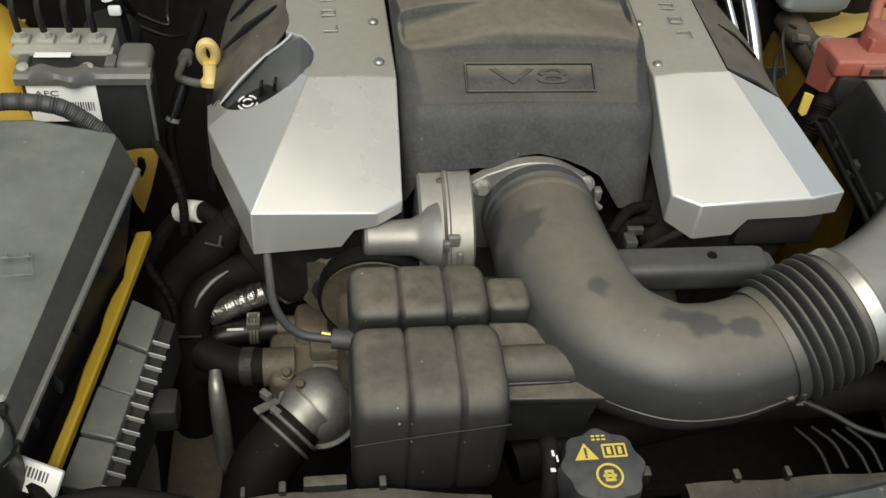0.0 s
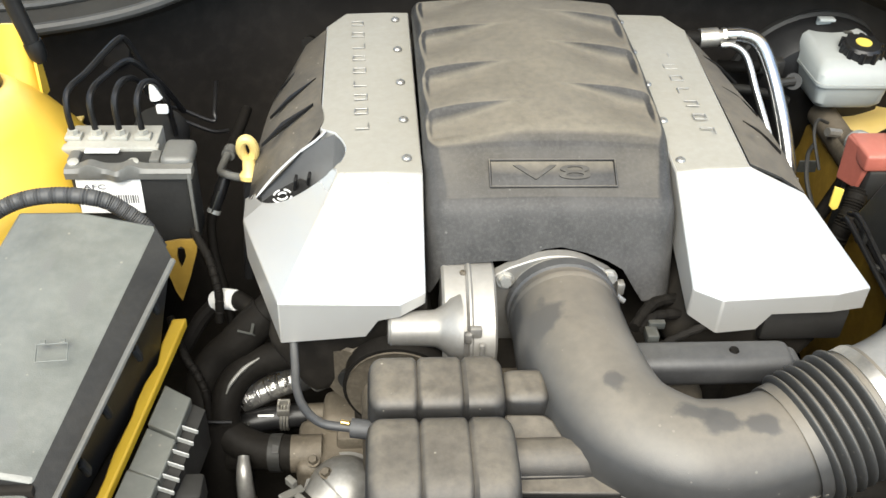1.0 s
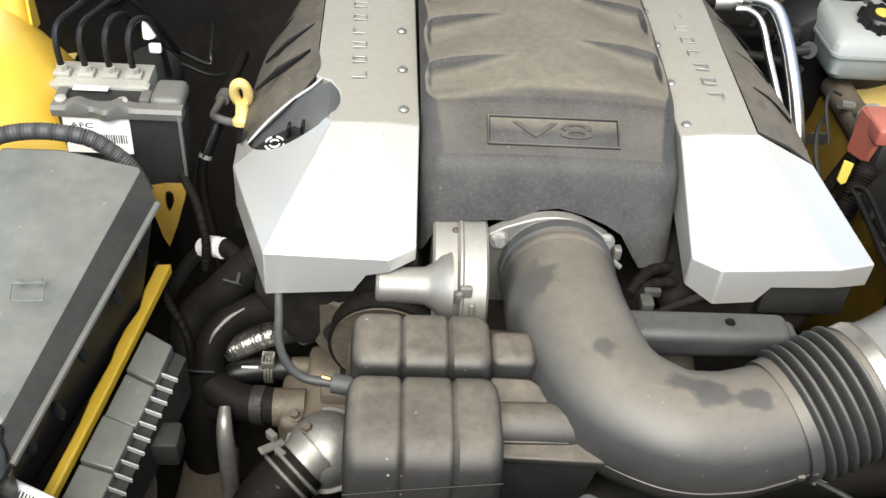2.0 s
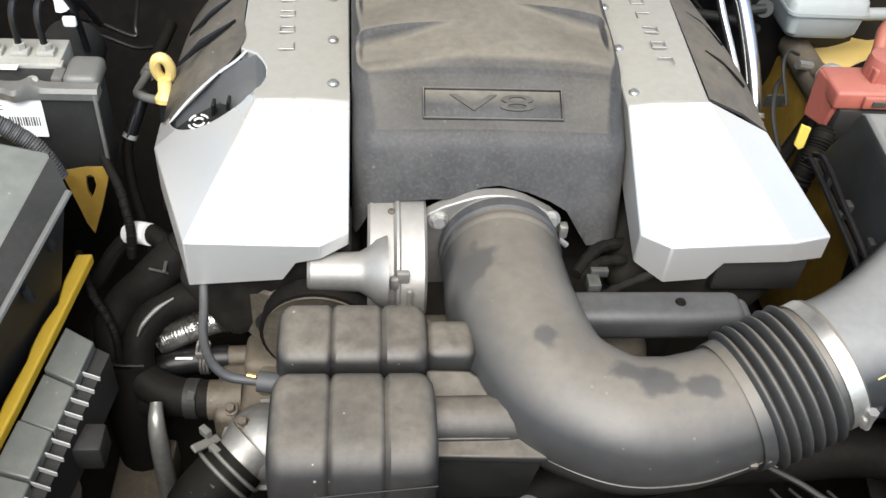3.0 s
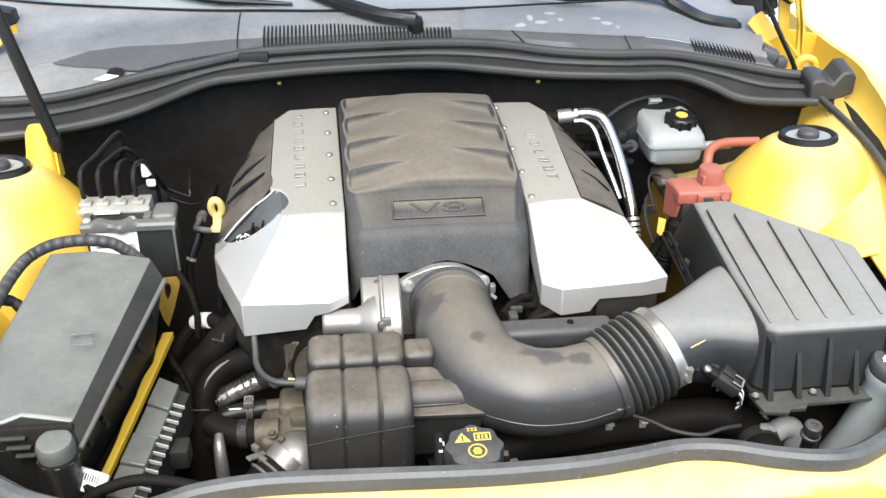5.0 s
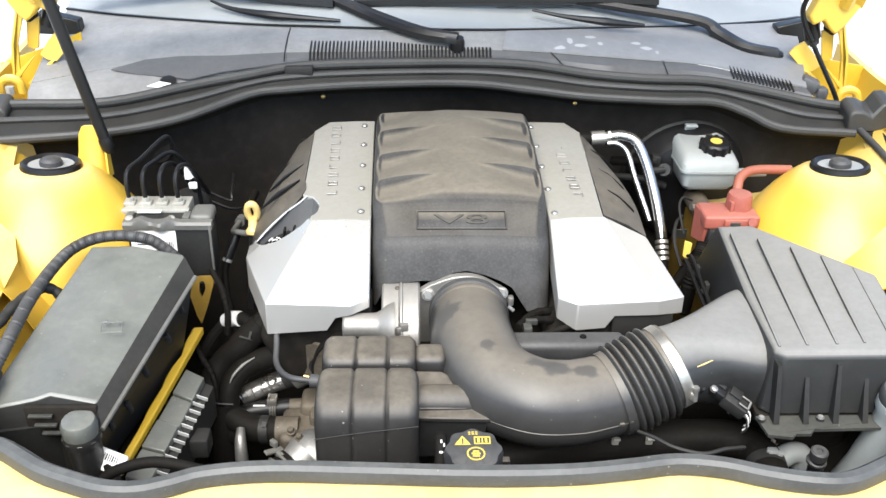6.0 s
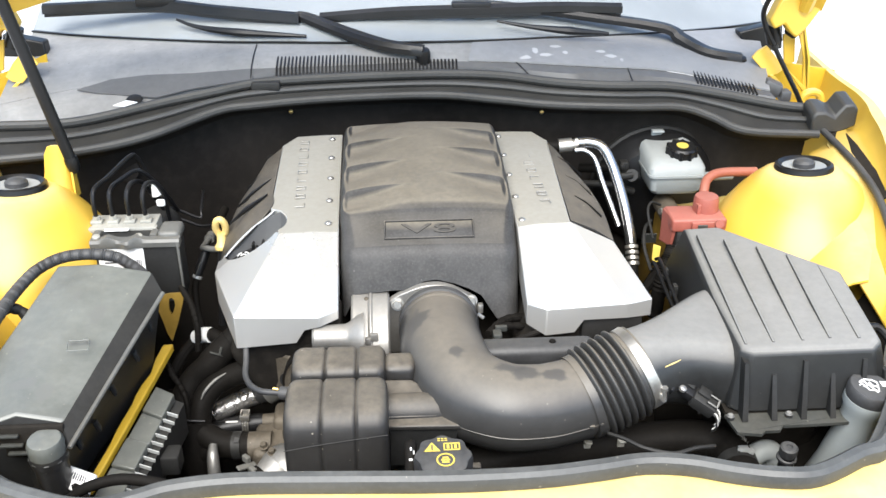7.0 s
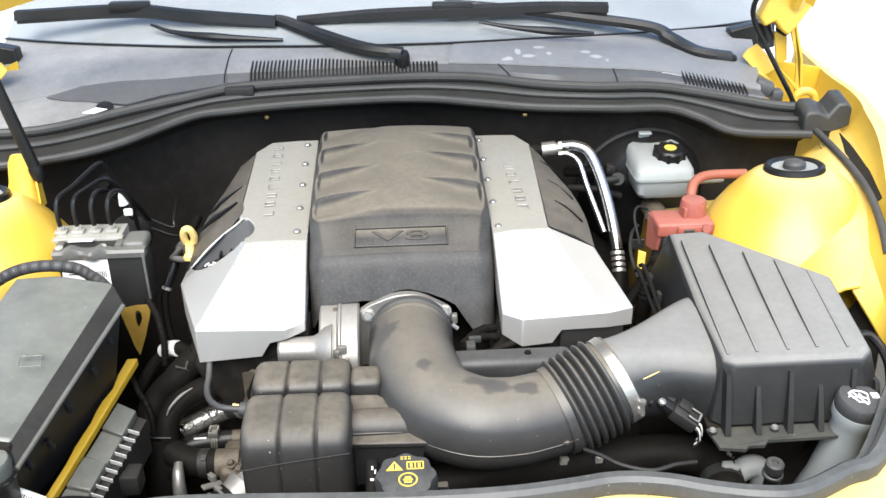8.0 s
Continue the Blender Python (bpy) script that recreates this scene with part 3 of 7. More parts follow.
# the shade of the neighbouring units is put into the bracket's colour
part("pierced_bracket", rings([outer, inner, [Vector(p) + bracket_low for p in inner], [Vector(p) + bracket_low for p in outer], outer], True, False), DIRTYSHADEYELLOW, car)
part("frame_rail", box(-0.345, 0.55, 0.635, 0.060, 0.32, 0.060, 0.006), DIRTYCAST, car, "grimy frame rail deep in the bay")
part("underbody", box(CX, 0.80, 0.29, 1.20, 0.84, 0.575, 0.01), DARK, car, "dark closed underbody")

# hood hinges: the one on the fuse box side sits further out and higher
for side in (1, -1):
    dx, dz = (0.0, 0.0) if side > 0 else (0.030, 0.014)

    def P(x, y, z):
        return both([(x + dx, y, z + dz)], side)[0]

    def S(*pts):
        return [P(*p) for p in pts]
    hinge = part("hood_hinge", slab(S((0.629, 1.270, 1.154), (0.640, 1.275, 1.165), (0.657, 1.278, 1.174), (0.676, 1.275, 1.154), (0.693, 1.270, 1.130), (0.680, 1.266, 1.122), (0.663, 1.264, 1.119)), 0.007, (0, 1, 0)), YELLOW, car, "yellow stamped steel hood hinge", bevel=0.0015)
    part("hinge_arm", slab(S((0.733, 1.266, 1.088), (0.747, 1.266, 1.086), (0.736, 1.262, 1.150), (0.715, 1.258, 1.212), (0.702, 1.258, 1.210), (0.725, 1.262, 1.150)), 0.005, (0, 1, 0)), YELLOW, hinge, bevel=0.001)
    part("arm_flange", slab(S((0.747, 1.264, 1.086), (0.736, 1.260, 1.150), (0.715, 1.256, 1.212), (0.715, 1.282, 1.212), (0.736, 1.286, 1.150), (0.747, 1.290, 1.086)), 0.004, (-1 if side > 0 else 1, 0, 0)), YELLOW, hinge)
    part("hinge_plate", slab(S((0.683, 1.276, 1.196), (0.706, 1.276, 1.198), (0.717, 1.282, 1.141), (0.706, 1.282, 1.136), (0.697, 1.282, 1.139)), 0.005, (0, 1, 0)), YELLOW, hinge, bevel=0.001)
    part("hinge_link", slab(S((0.698, 1.264, 1.131), (0.704, 1.264, 1.127), (0.741, 1.262, 1.094), (0.735, 1.262, 1.088)), 0.006, (0, 1, 0)), YELLOW, hinge, bevel=0.001)
    part("hinge_rail", slab(S((0.664, 1.262, 1.122), (0.672, 1.262, 1.122), (0.720, 1.256, 1.080), (0.710, 1.256, 1.076)), 0.008, (0, 1, 0)), YELLOW, hinge, bevel=0.001)
    part("hinge_foot", pipe(S((0.727, 1.248, 1.066), (0.730, 1.248, 1.086), (0.745, 1.248, 1.093), (0.761, 1.248, 1.086), (0.767, 1.248, 1.064)), 0.0075, 10), YELLOW, hinge)
    part("foot_nut", rod(P(0.746, 1.240, 1.066), P(0.746, 1.240, 1.080), 0.008, seg=6), PALEPLATE, hinge)
    part("hinge_pivot", rod(P(0.692, 1.250, 1.203), P(0.692, 1.275, 1.203), 0.0085, seg=12), DARK, hinge)
    part("rubber_bumper", rod(P(0.661, 1.284, 1.216), P(0.672, 1.284, 1.180), 0.0145, seg=18), BLACK, hinge, "black rubber bumper")
    part("hinge_bridge", slab(S((0.640, 1.240, 1.230), (0.650, 1.240, 1.214), (0.668, 1.240, 1.223), (0.682, 1.240, 1.206), (0.694, 1.240, 1.197), (0.709, 1.240, 1.214), (0.737, 1.242, 1.258), (0.705, 1.242, 1.285), (0.655, 1.242, 1.268)), 0.03, (0, 1, 0)), YELLOW, hinge, bevel=0.004)
    part("hinge_pocket", slab(S((0.640, 1.345, 1.150), (0.690, 1.345, 1.128), (0.830 - dx, 1.345, 1.104 - dz), (0.838 - dx, 1.345, 0.98), (0.640, 1.345, 0.98)), 0.004, (0, 1, 0)), CLEANYELLOW, car, "yellow wall behind the hood hinge")
    block_at = [(0.639, 1.38, 1.173), (0.71, 1.38, 1.189), (0.727, 1.385, 1.184), (0.731, 1.38, 1.139), (0.657, 1.37, 1.131)]
    if side < 0:
        block_at = [(0.756, 1.38, 1.193), (0.683, 1.38, 1.176), (0.679, 1.375, 1.133), (0.724, 1.375, 1.150), (0.765, 1.38, 1.150)]
    part("corner_block", slab(both(block_at, side), 0.03, (0, 1, 0)), BLACK, car, "black plastic corner filler", bevel=0.003)

# the open hood: outer skin, inner liner
def hood_point(x, s):
    k = abs(x - CX) / 0.72
    return Vector((x * (1 - 0.10 * s), 1.275 - 0.03 * k * k - 0.72 * s, 1.370 - 0.118 * k * k + 0.98 * s + 0.06 * s * (1 - s)))


xs = [CX + 0.74 * (i / 12 - 1) for i in range(25)]
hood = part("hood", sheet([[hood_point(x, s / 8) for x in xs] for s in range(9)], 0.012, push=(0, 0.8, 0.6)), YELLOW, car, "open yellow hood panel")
part("hood_liner", sheet([[hood_point(x * 0.86, 0.06 + 0.86 * s / 8) - Vector((0, 0.018, 0.006)) for x in xs] for s in range(9)], 0.008, push=(0, 0.8, 0.6)), UNDERHOOD, hood, "dark felt hood liner")
for x in (-0.715, 0.70):
    part("hood_rim", pipe([hood_point(x, s) - Vector((0, 0.006, 0.004)) for s in (0, 0.3, 0.6, 0.98)], 0.012, 8), YELLOW, hood)

# windshield, with the dark cabin behind it
lines = [[Vector(p) + Vector((0, s * 0.80, s * 0.37)) for p in smooth_path(GLASS_FOOT, 3)] for s in (0, 0.25, 0.5, 0.75, 1.0)]
pane = part("windshield", sheet(lines, 0.005), GLASS, car, "dusty windshield glass, paled for the sky's reflection")
pane.visible_shadow = False
part("dashboard", sheet([[(x, 1.50 + 0.3 * abs(x), 1.10) for x in (-0.7, -0.35, 0, 0.35, 0.7)], [(x, 1.95, 1.11) for x in (-0.7, -0.35, 0, 0.35, 0.7)], [(x, 2.05, 0.8) for x in (-0.7, -0.35, 0, 0.35, 0.7)]], 0.01), DARK, car, "dark dashboard behind the glass")
part("roof_edge", pipe([(-0.58, 2.24, 1.585), (0, 2.10, 1.61), (0.56, 2.24, 1.585)], 0.03, 8), YELLOW, car)

# cowl
cowl = thing("windshield_cowl", CX, 1.25, 1.10, "weathered grey plastic cowl panel with vent slots and chalky stains", "cowl panel")
a, b, c = smooth_path(SEAL_TOP, 4), smooth_path(CREASE, 4), smooth_path(GLASS_FOOT, 4)
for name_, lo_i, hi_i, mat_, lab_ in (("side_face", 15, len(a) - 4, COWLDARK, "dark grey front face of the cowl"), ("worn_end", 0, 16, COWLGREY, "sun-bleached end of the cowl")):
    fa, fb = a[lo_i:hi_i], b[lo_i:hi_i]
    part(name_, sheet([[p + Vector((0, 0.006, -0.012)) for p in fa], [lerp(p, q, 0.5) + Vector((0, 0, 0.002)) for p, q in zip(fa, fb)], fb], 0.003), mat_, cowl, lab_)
split = min(range(len(b)), key=lambda k: abs(b[k].x - 0.085))
for lo_i, hi_i, mat_, lift in ((0, split + 1, COWLGREY, 0.0), (split, len(b) - 4, COWLMID, 0.003)):
    fb, fc = b[lo_i:hi_i], [q + Vector((0.40 * max(0.0, q.x - 0.50), 0, 0)) for q in c[lo_i:hi_i]]
    part("top_face", sheet([[p + Vector((0, 0.0005, 0.0005 + lift)) for p in fb], [lerp(p, q, 0.5) + Vector((0, 0, 0.004 + lift)) for p, q in zip(fb, fc)], [q + Vector((0, 0.004, lift)) for q in fc]], 0.003), mat_, cowl)
part("glass_gasket", sweep([(-0.003, 0.0), (0.003, 0.0), (0.003, 0.003), (-0.003, 0.003)], [q + Vector((0, 0.003, 0.002)) for q in c]), BLACK, cowl)


def on_line(line, x):
    for p, q in zip(line, line[1:]):
        if p.x <= x <= q.x:
            return lerp(p, q, (x - p.x) / (q.x - p.x))
    return line[-1] if x > line[-1].x else line[0]


def vent(x0, x1, count, up0, up1, low_part):
    for i in range(count):
        x = lerp(x0, x1, i / (count - 1))
        s, k, g = on_line(a, x), on_line(b, x), on_line(c, x)
        f = lerp(up0, up1, min(1.0, max(0.0, (i / (count - 1) - 0.36) / 0.42)))
        for p, q in ((k, lerp(k, g, f)), (lerp(s, k, low_part), k)):
            if (q - p).length < 0.004:
                continue
            d = (q - p).normalized()
            mid = (p + q) / 2 + Vector((0, -0.001, 0.0022))
            bmx = box(0, 0, 0, 0.0036, (q - p).length * 0.95, 0.003, 0.0006, 1)
            part("vent_slot", bmx, BLACK, cowl, m=basis(mid, (1, 0, 0), d))


vent(-0.250, 0.074, 49, 0.47, 0.08, 0.10)
vent(0.508, 0.612, 17, 0.10, 0.05, 0.42)
for x in (-0.295,):
    s, k, g = on_line(a, x), on_line(b, x), on_line(c, x)
    part("panel_seam", pipe([s + Vector((0, 0, 0.003)), k + Vector((0, -0.001, 0.002)), (k + g) / 2 + Vector((0, 0, 0.005)), g], 0.0012, 6), BLACK, cowl)
for x, lean in ((0.195, -0.012), (0.385, 0.0)):
    s, k = on_line(a, x - lean), on_line(b, x + lean)
    part("panel_seam", pipe([s + Vector((0, 0, 0.003)), lerp(s, k, 0.5) + Vector((0, 0, 0.003)), k + Vector((0, -0.001, 0.002))], 0.0010, 6), BLACK, cowl)
# torn flap with its hole at the weathered end
flap = [(-0.600, 1.222, 1.1335), (-0.545, 1.247, 1.1435), (-0.480, 1.245, 1.1510), (-0.400, 1.236, 1.1550), (-0.292, 1.242, 1.160), (-0.292, 1.222, 1.147), (-0.400, 1.203, 1.137), (-0.455, 1.188, 1.128), (-0.505, 1.195, 1.130), (-0.560, 1.208, 1.131)]
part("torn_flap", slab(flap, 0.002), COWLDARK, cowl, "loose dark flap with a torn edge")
part("torn_hole", lathe([(0.015, 0.0), (0.010, 0.0015)], (-0.492, 1.180, 1.126), (0, -0.5, 1), 9), BLACK, cowl)
part("cowl_end", joined(box(0.655, 1.222, 1.112, 0.034, 0.030, 0.026, 0.006, 2, Euler((0, 0.4, -0.3)).to_matrix().to_4x4()), box(0.676, 1.212, 1.100, 0.020, 0.024, 0.020, 0.004)), COWLDARK, cowl, "dark clip at the end of the cowl")
part("pale_patch", slab([(-0.525, 1.165, 1.1225), (-0.505, 1.178, 1.1265), (-0.485, 1.172, 1.125), (-0.505, 1.160, 1.122)], 0.001), LABEL, cowl, "pale chipped patch")

# rubber seals
cowl_seal = thing("cowl_seal", CX, 1.2, 1.09, "black rubber cowl weatherstrip dusted along its ridges", "weatherstrip")
upper = smooth_path([(-0.790, 1.138, 1.097)] + SEAL_TOP, 5)
lower = smooth_path([(-0.776, 1.046, 1.068)] + SEAL_LOW, 5)
mid = [lerp(p, q, 0.45) for p, q in zip(upper, lower)]
part("upper_bulb", pipe(upper, 0.0085, 10, 1), SEALDARK, cowl_seal)
part("channel", sheet([[p + Vector((0, 0.002, -0.006)) for p in upper], [p + Vector((0, 0, -0.004)) for p in mid], [p + Vector((0, 0, 0.002)) for p in lower]], 0.003), CASE, cowl_seal)
part("middle_ridge", pipe(mid, 0.0055, 8, 1), SEALDARK, cowl_seal)
part("lower_lip", pipe(lower, 0.0075, 10, 1), SEALDARK, cowl_seal)
part("seal_clip", box(-0.268, 1.214, 1.137, 0.050, 0.020, 0.016, 0.003), CASE, cowl_seal)

front_seal = thing("front_seal", CX, 0.39, 0.93, "grey-black rubber seal along the yellow front panel", "weatherstrip")
part("bulb", sweep([(-0.009, -0.018), (0.009, -0.018), (0.0100, -0.010), (0.0085, -0.003), (0.004, 0.001), (-0.004, 0.001), (-0.0085, -0.003), (-0.0100, -0.010)], front), SEALGREY, front_seal)
part("seal_lip", sweep([(-0.019, -0.021), (-0.010, -0.022), (-0.010, -0.017), (-0.018, -0.018)], front), SEALGREY, front_seal)

# ---- engine: intake manifold, covers, throttle ----
manifold = thing("intake_manifold", 0.0, 0.93, 0.95, "dusty black plastic intake manifold cover with raised V8 plate", "intake manifold")
SECTION = [(1.160, 1.044), (1.157, 1.072), (1.147, 1.087), (1.11, 1.0955), (1.00, 1.096), (0.90, 1.090), (0.850, 1.0850), (0.832, 1.0815), (0.821, 1.0765), (0.808, 1.0690),
           (0.770, 1.0480), (0.760, 1.0420), (0.752, 1.0330), (0.745, 1.018), (0.736, 0.995), (0.727, 0.970), (0.721, 0.950), (0.718, 0.940)]
ARCH_X = [-0.140, -0.121, -0.111, -0.103, -0.052, -0.035, -0.008, 0.009, 0.035, 0.056, 0.072, 0.085, 0.094, 0.140]
ARCH_Z = [0.945, 0.948, 0.970, 0.984, 0.988, 0.988, 0.999, 1.001, 0.995, 0.987, 0.978, 0.958, 0.945, 0.943]


def section_dense():
    """The middle line of the cover, finely stepped, with its outward normal."""
    pts = smooth_path([(0, y, z) for y, z in SECTION], 4)
    out = [pts[0]]
    for p, q in zip(pts, pts[1:]):
        m = max(1, int((q - p).length / 0.0012))
        out += [lerp(p, q, (i + 1) / m) for i in range(m)]
    rows = []
    for i, p in enumerate(out):
        d = (out[min(i + 3, len(out) - 1)] - out[max(i - 3, 0)]).normalized()
        rows.append((p, Vector((0, d.z, -d.y))))
    return rows


def ease(t):
    t = min(1.0, max(0.0, t))
    return t * t * (3 - 2 * t)


LOUVRES_L = (1.128, 1.030, 0.938, 0.858)
LOUVRES_R = (1.072, 0.984, 0.892)


def louvre_dip(x, y):
    """Overlapping wings pressed into the dome: a forward facing step, deep at the edge and run out towards the middle."""
    h = 0.0
    for rows, s in ((LOUVRES_L, -1), (LOUVRES_R, 1)):
        u = x * s
        if u <= 0.010:
            continue
        w = ease((u - 0.010) / 0.095) * (1 - ease((u - 0.114) / 0.012))
        for y0 in rows:
            d = y0 + 0.026 * (1 - u / 0.125) - y
            half = 0.002 + 0.010 * w
            if d <= -half:
                continue
            step = 1 - (1 - min(1.0, (d + half) / (2 * half))) ** 2
            h -= 0.0088 * w * step * (1 - ease((d - half) / 0.060))
    return h


nx = 180
loops = []
for i in range(nx + 1):
    u = i / nx * 2 - 1
    col = []
    foot = None
    for p, n in section_dense():
        half = lerp(0.1265, 0.1310, min(1, max(0, (p.y - 0.75) / 0.4)))
        x = u * half + 0.001
        near = 1 - ease((p.y - 0.76) / 0.09)
        e = min(1.0, (half - abs(u) * half) / lerp(0.011, 0.024, near))
        k = 1 - math.sqrt(max(0.0, 1 - (1 - e) ** 2))
        q = p - n * k * lerp(0.016, 0.024, near)
        yy, z = q.y, q.z - 0.008 * u * u * (1 - 0.6 * near)
        if p.y > 0.815:
            z += louvre_dip(x, p.y) * ease((p.y - 0.815) / 0.02)
        # arch over the throttle flange, with a lobe at each side
        least = float(np.interp(x, ARCH_X, ARCH_Z))
        if z < least and p.y < 0.8:
            if foot is None:
                f = (col[-1][2] - least) / max(1e-6, col[-1][2] - z)
                foot = lerp(col[-1][1], yy, min(1.0, max(0.0, f)))
                col.append((x, foot, least))
            else:
                col.append((x, foot + 0.003 + 0.5 * (least - z), least + 0.0015))
        else:
            col.append((x, yy, z))
    loops.append(col)
body = part("manifold_body", rings(loops, False), MANIFOLD, manifold)
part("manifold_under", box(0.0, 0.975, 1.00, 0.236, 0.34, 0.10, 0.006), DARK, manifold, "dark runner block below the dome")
# side walls hanging beside the dome, down to the covers
for s in (-1, 1):
    part("manifold_side", slab([(s * 0.1255, 1.150, 1.058), (s * 0.1250, 0.815, 1.050), (s * 0.1235, 0.775, 1.02), (s * 0.1230, 0.755, 0.965), (s * 0.1255, 1.150, 0.97)], 0.004, (-s, 0, 0)), MANIFOLD, manifold)

# V8 plate
PM = basis((0.0015, 0.7858, 1.0562), (1, 0, 0), (0, 0.8775, 0.4795))
plate = part("plate", box(0, 0, -0.0008, 0.124, 0.0275, 0.004, 0.001), MANIFOLD, manifold, m=PM)
for cx, cy, sx, sy in ((0, 0.0150, 0.128, 0.0018), (0, -0.0150, 0.128, 0.0018), (-0.0632, 0, 0.0018, 0.0315), (0.0632, 0, 0.0018, 0.0315)):
    part("plate_rim", box(cx, cy, 0.0012, sx, sy, 0.0035, 0.0007), MANIFOLD, manifold, m=PM)
letters = words("V8", 0.024, 0.0012)
bmesh.ops.scale(letters, vec=(3.0, 0.95, 1), verts=letters.verts)
part("raised_lettering", letters, MANIFOLD, manifold, m=PM @ Matrix.Translation((0, 0, 0.0016)))


def cover_bolts(cover, xs0, xs1, ys, z):
    for i, y in enumerate(ys):
        t = i / (len(ys) - 1)
        bolt(cover, (lerp(xs0, xs1, t), y, z + 0.0005), (0, 0, 1), 0.0052, 0.0040, DOMEALU, "cover_bolt")


def emblem_bars(cover, p0, p1, count, z, flip):
    """Raised silver strokes of a name plate, kept as plain shapes."""
    for i in range(count):
        t = i / (count - 1)
        x, y = lerp(p0[0], p1[0], t), lerp(p0[1], p1[1], t)
        s_ = -1 if i % 2 else 1
        bmx = joined(box(0, -0.0055 * flip, 0, 0.0150, 0.0015, 0.0014, 0.0003, 1), box(0.0068 * s_, 0, 0, 0.0015, 0.0110, 0.0014, 0.0003, 1))
        if i % 3 != 2:
            grow(bmx, box(0, 0.0050 * flip, 0, 0.0150, 0.0015, 0.0014, 0.0003, 1))
        if i % 3 == 1:
            grow(bmx, box(-0.0068 * s_, 0, 0, 0.0015, 0.0110, 0.0014, 0.0003, 1))
        part("emblem_bar", bmx, DOMEALU, cover, m=Matrix.Translation((x, y, z)))


# cover on the oil filler side
lcov = thing("engine_cover", -0.2, 0.9, 0.93, "satin silver engine cover with oil filler cutout and black louvred flank", "engine cover", "engine covers")
BAY = [(-0.2181, 0.8773, 1.0485), (-0.2097, 0.8619, 1.0485), (-0.206, 0.8437, 1.0485), (-0.2089, 0.826, 1.0485), (-0.2171, 0.8108, 1.0479), (-0.2282, 0.8056, 1.0392), (-0.2467, 0.8036, 1.0257), (-0.2649, 0.8061, 1.0131), (-0.2795, 0.8141, 1.0037), (-0.2917, 0.8247, 0.9966), (-0.3001, 0.8378, 0.9925), (-0.303, 0.8488, 0.9919)]
BROW = [(-0.2376, 0.8777, 1.0399), (-0.2558, 0.871, 1.0286), (-0.274, 0.8617, 1.0153), (-0.286, 0.854, 1.0053), (-0.2968, 0.8456, 0.9951)]
CURVE = smooth_path(BAY, 3)
nb = len(CURVE)
V = [(-0.1330, 1.146, 1.067), (-0.1650, 1.146, 1.067), (-0.2120, 1.146, 1.065), (-0.2360, 1.118, 1.059), (-0.2340, 0.890, 1.046)] + [tuple(p) for p in CURVE] + [
     (-0.32, 0.879, 0.964), (-0.3139, 0.8162, 0.9795), (-0.2650, 0.667, 0.993), (-0.1850, 0.671, 0.9874), (-0.1730, 0.672, 0.9865), (-0.1520, 0.673, 0.985), (-0.1275, 0.690, 0.985), (-0.1275, 0.795, 1.052), (-0.1650, 0.797, 1.053), (-0.2120, 0.800, 1.050)]
G, H = 5 + nb, 7 + nb
L_, M_ = H + 6, H + 7
# plateau, side facet below the cutout, front slope and the small face behind the facet
F = [(0, 1, L_, H + 5), (1, 2, 3, 4, *range(5, 18), M_, L_), (*range(17, 33), H - 1, H, M_), (H + 5, L_, M_, H, H + 1, H + 2, H + 3, H + 4), (*range(32, 5 + nb), G, H - 1)]
rim = list(range(H + 6))
drop = [1.02] * 5 + [p[2] - 0.03 for p in CURVE] + [0.925, 0.930, 0.944, 0.947, 0.966, 0.970, 0.972, 1.00]
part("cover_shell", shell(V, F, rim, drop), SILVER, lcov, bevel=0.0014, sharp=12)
part("front_notch_fill", box(-0.150, 0.720, 0.955, 0.05, 0.05, 0.03, 0.003), DARK, lcov)
# black flank
fl = [[(-0.2365, 1.116, 1.0565), (-0.2365, 1.03, 1.052), (-0.2355, 0.95, 1.049), (-0.236, 0.888, 1.045), (-0.303, 0.838, 0.990)],
      [(-0.262, 1.105, 1.040), (-0.272, 1.03, 1.034), (-0.276, 0.95, 1.028), (-0.278, 0.892, 1.020), (-0.308, 0.848, 0.985)],
      [(-0.282, 1.085, 1.012), (-0.300, 1.02, 1.002), (-0.308, 0.95, 0.994), (-0.311, 0.895, 0.986), (-0.313, 0.852, 0.975)],
      [(-0.287, 1.080, 0.96), (-0.305, 1.02, 0.95), (-0.313, 0.95, 0.94), (-0.316, 0.895, 0.935), (-0.317, 0.852, 0.93)]]
part("flank", sheet(fl, 0.003, 6), PLASTIC, lcov, "dusty black louvred flank")
for y, dx in ((1.055, 0.0), (0.985, 0.006), (0.925, 0.010)):
    part("louvre", slab([(-0.244, y + 0.018, 1.0485), (-0.2525, y + 0.010, 1.0445), (-0.270 - dx, y - 0.012, 1.0345), (-0.290 - dx, y - 0.022, 1.0190), (-0.268 - dx, y - 0.004, 1.0365)], 0.004), BLACK, lcov)
# silver lip round the filler cutout and the dark bowl inside
part("filler_lip", pipe([(-0.228, 0.884, 1.0470)] + BROW + [(-0.3015, 0.841, 0.9895)], 0.0016, 8), SILVER, lcov)
rimpts = CURVE + smooth_path(BROW[::-1], 3)
ctr = Vector((-0.262, 0.842, 0.985))
loops = [[Vector(p) + Vector((0, 0, -0.0015)) for p in rimpts], [lerp(Vector(p), ctr, 0.03) + Vector((0, 0, -0.022)) for p in rimpts], [lerp(Vector(p), ctr + Vector((0, 0, -0.03)), 0.12) + Vector((0, 0, -0.040)) for p in rimpts],
         [lerp(Vector(p), ctr + Vector((0, 0, -0.055)), 0.95) for p in rimpts]]
part("filler_bowl", rings(loops, True, False), BOWL, lcov, "smooth grey bowl round the oil cap")
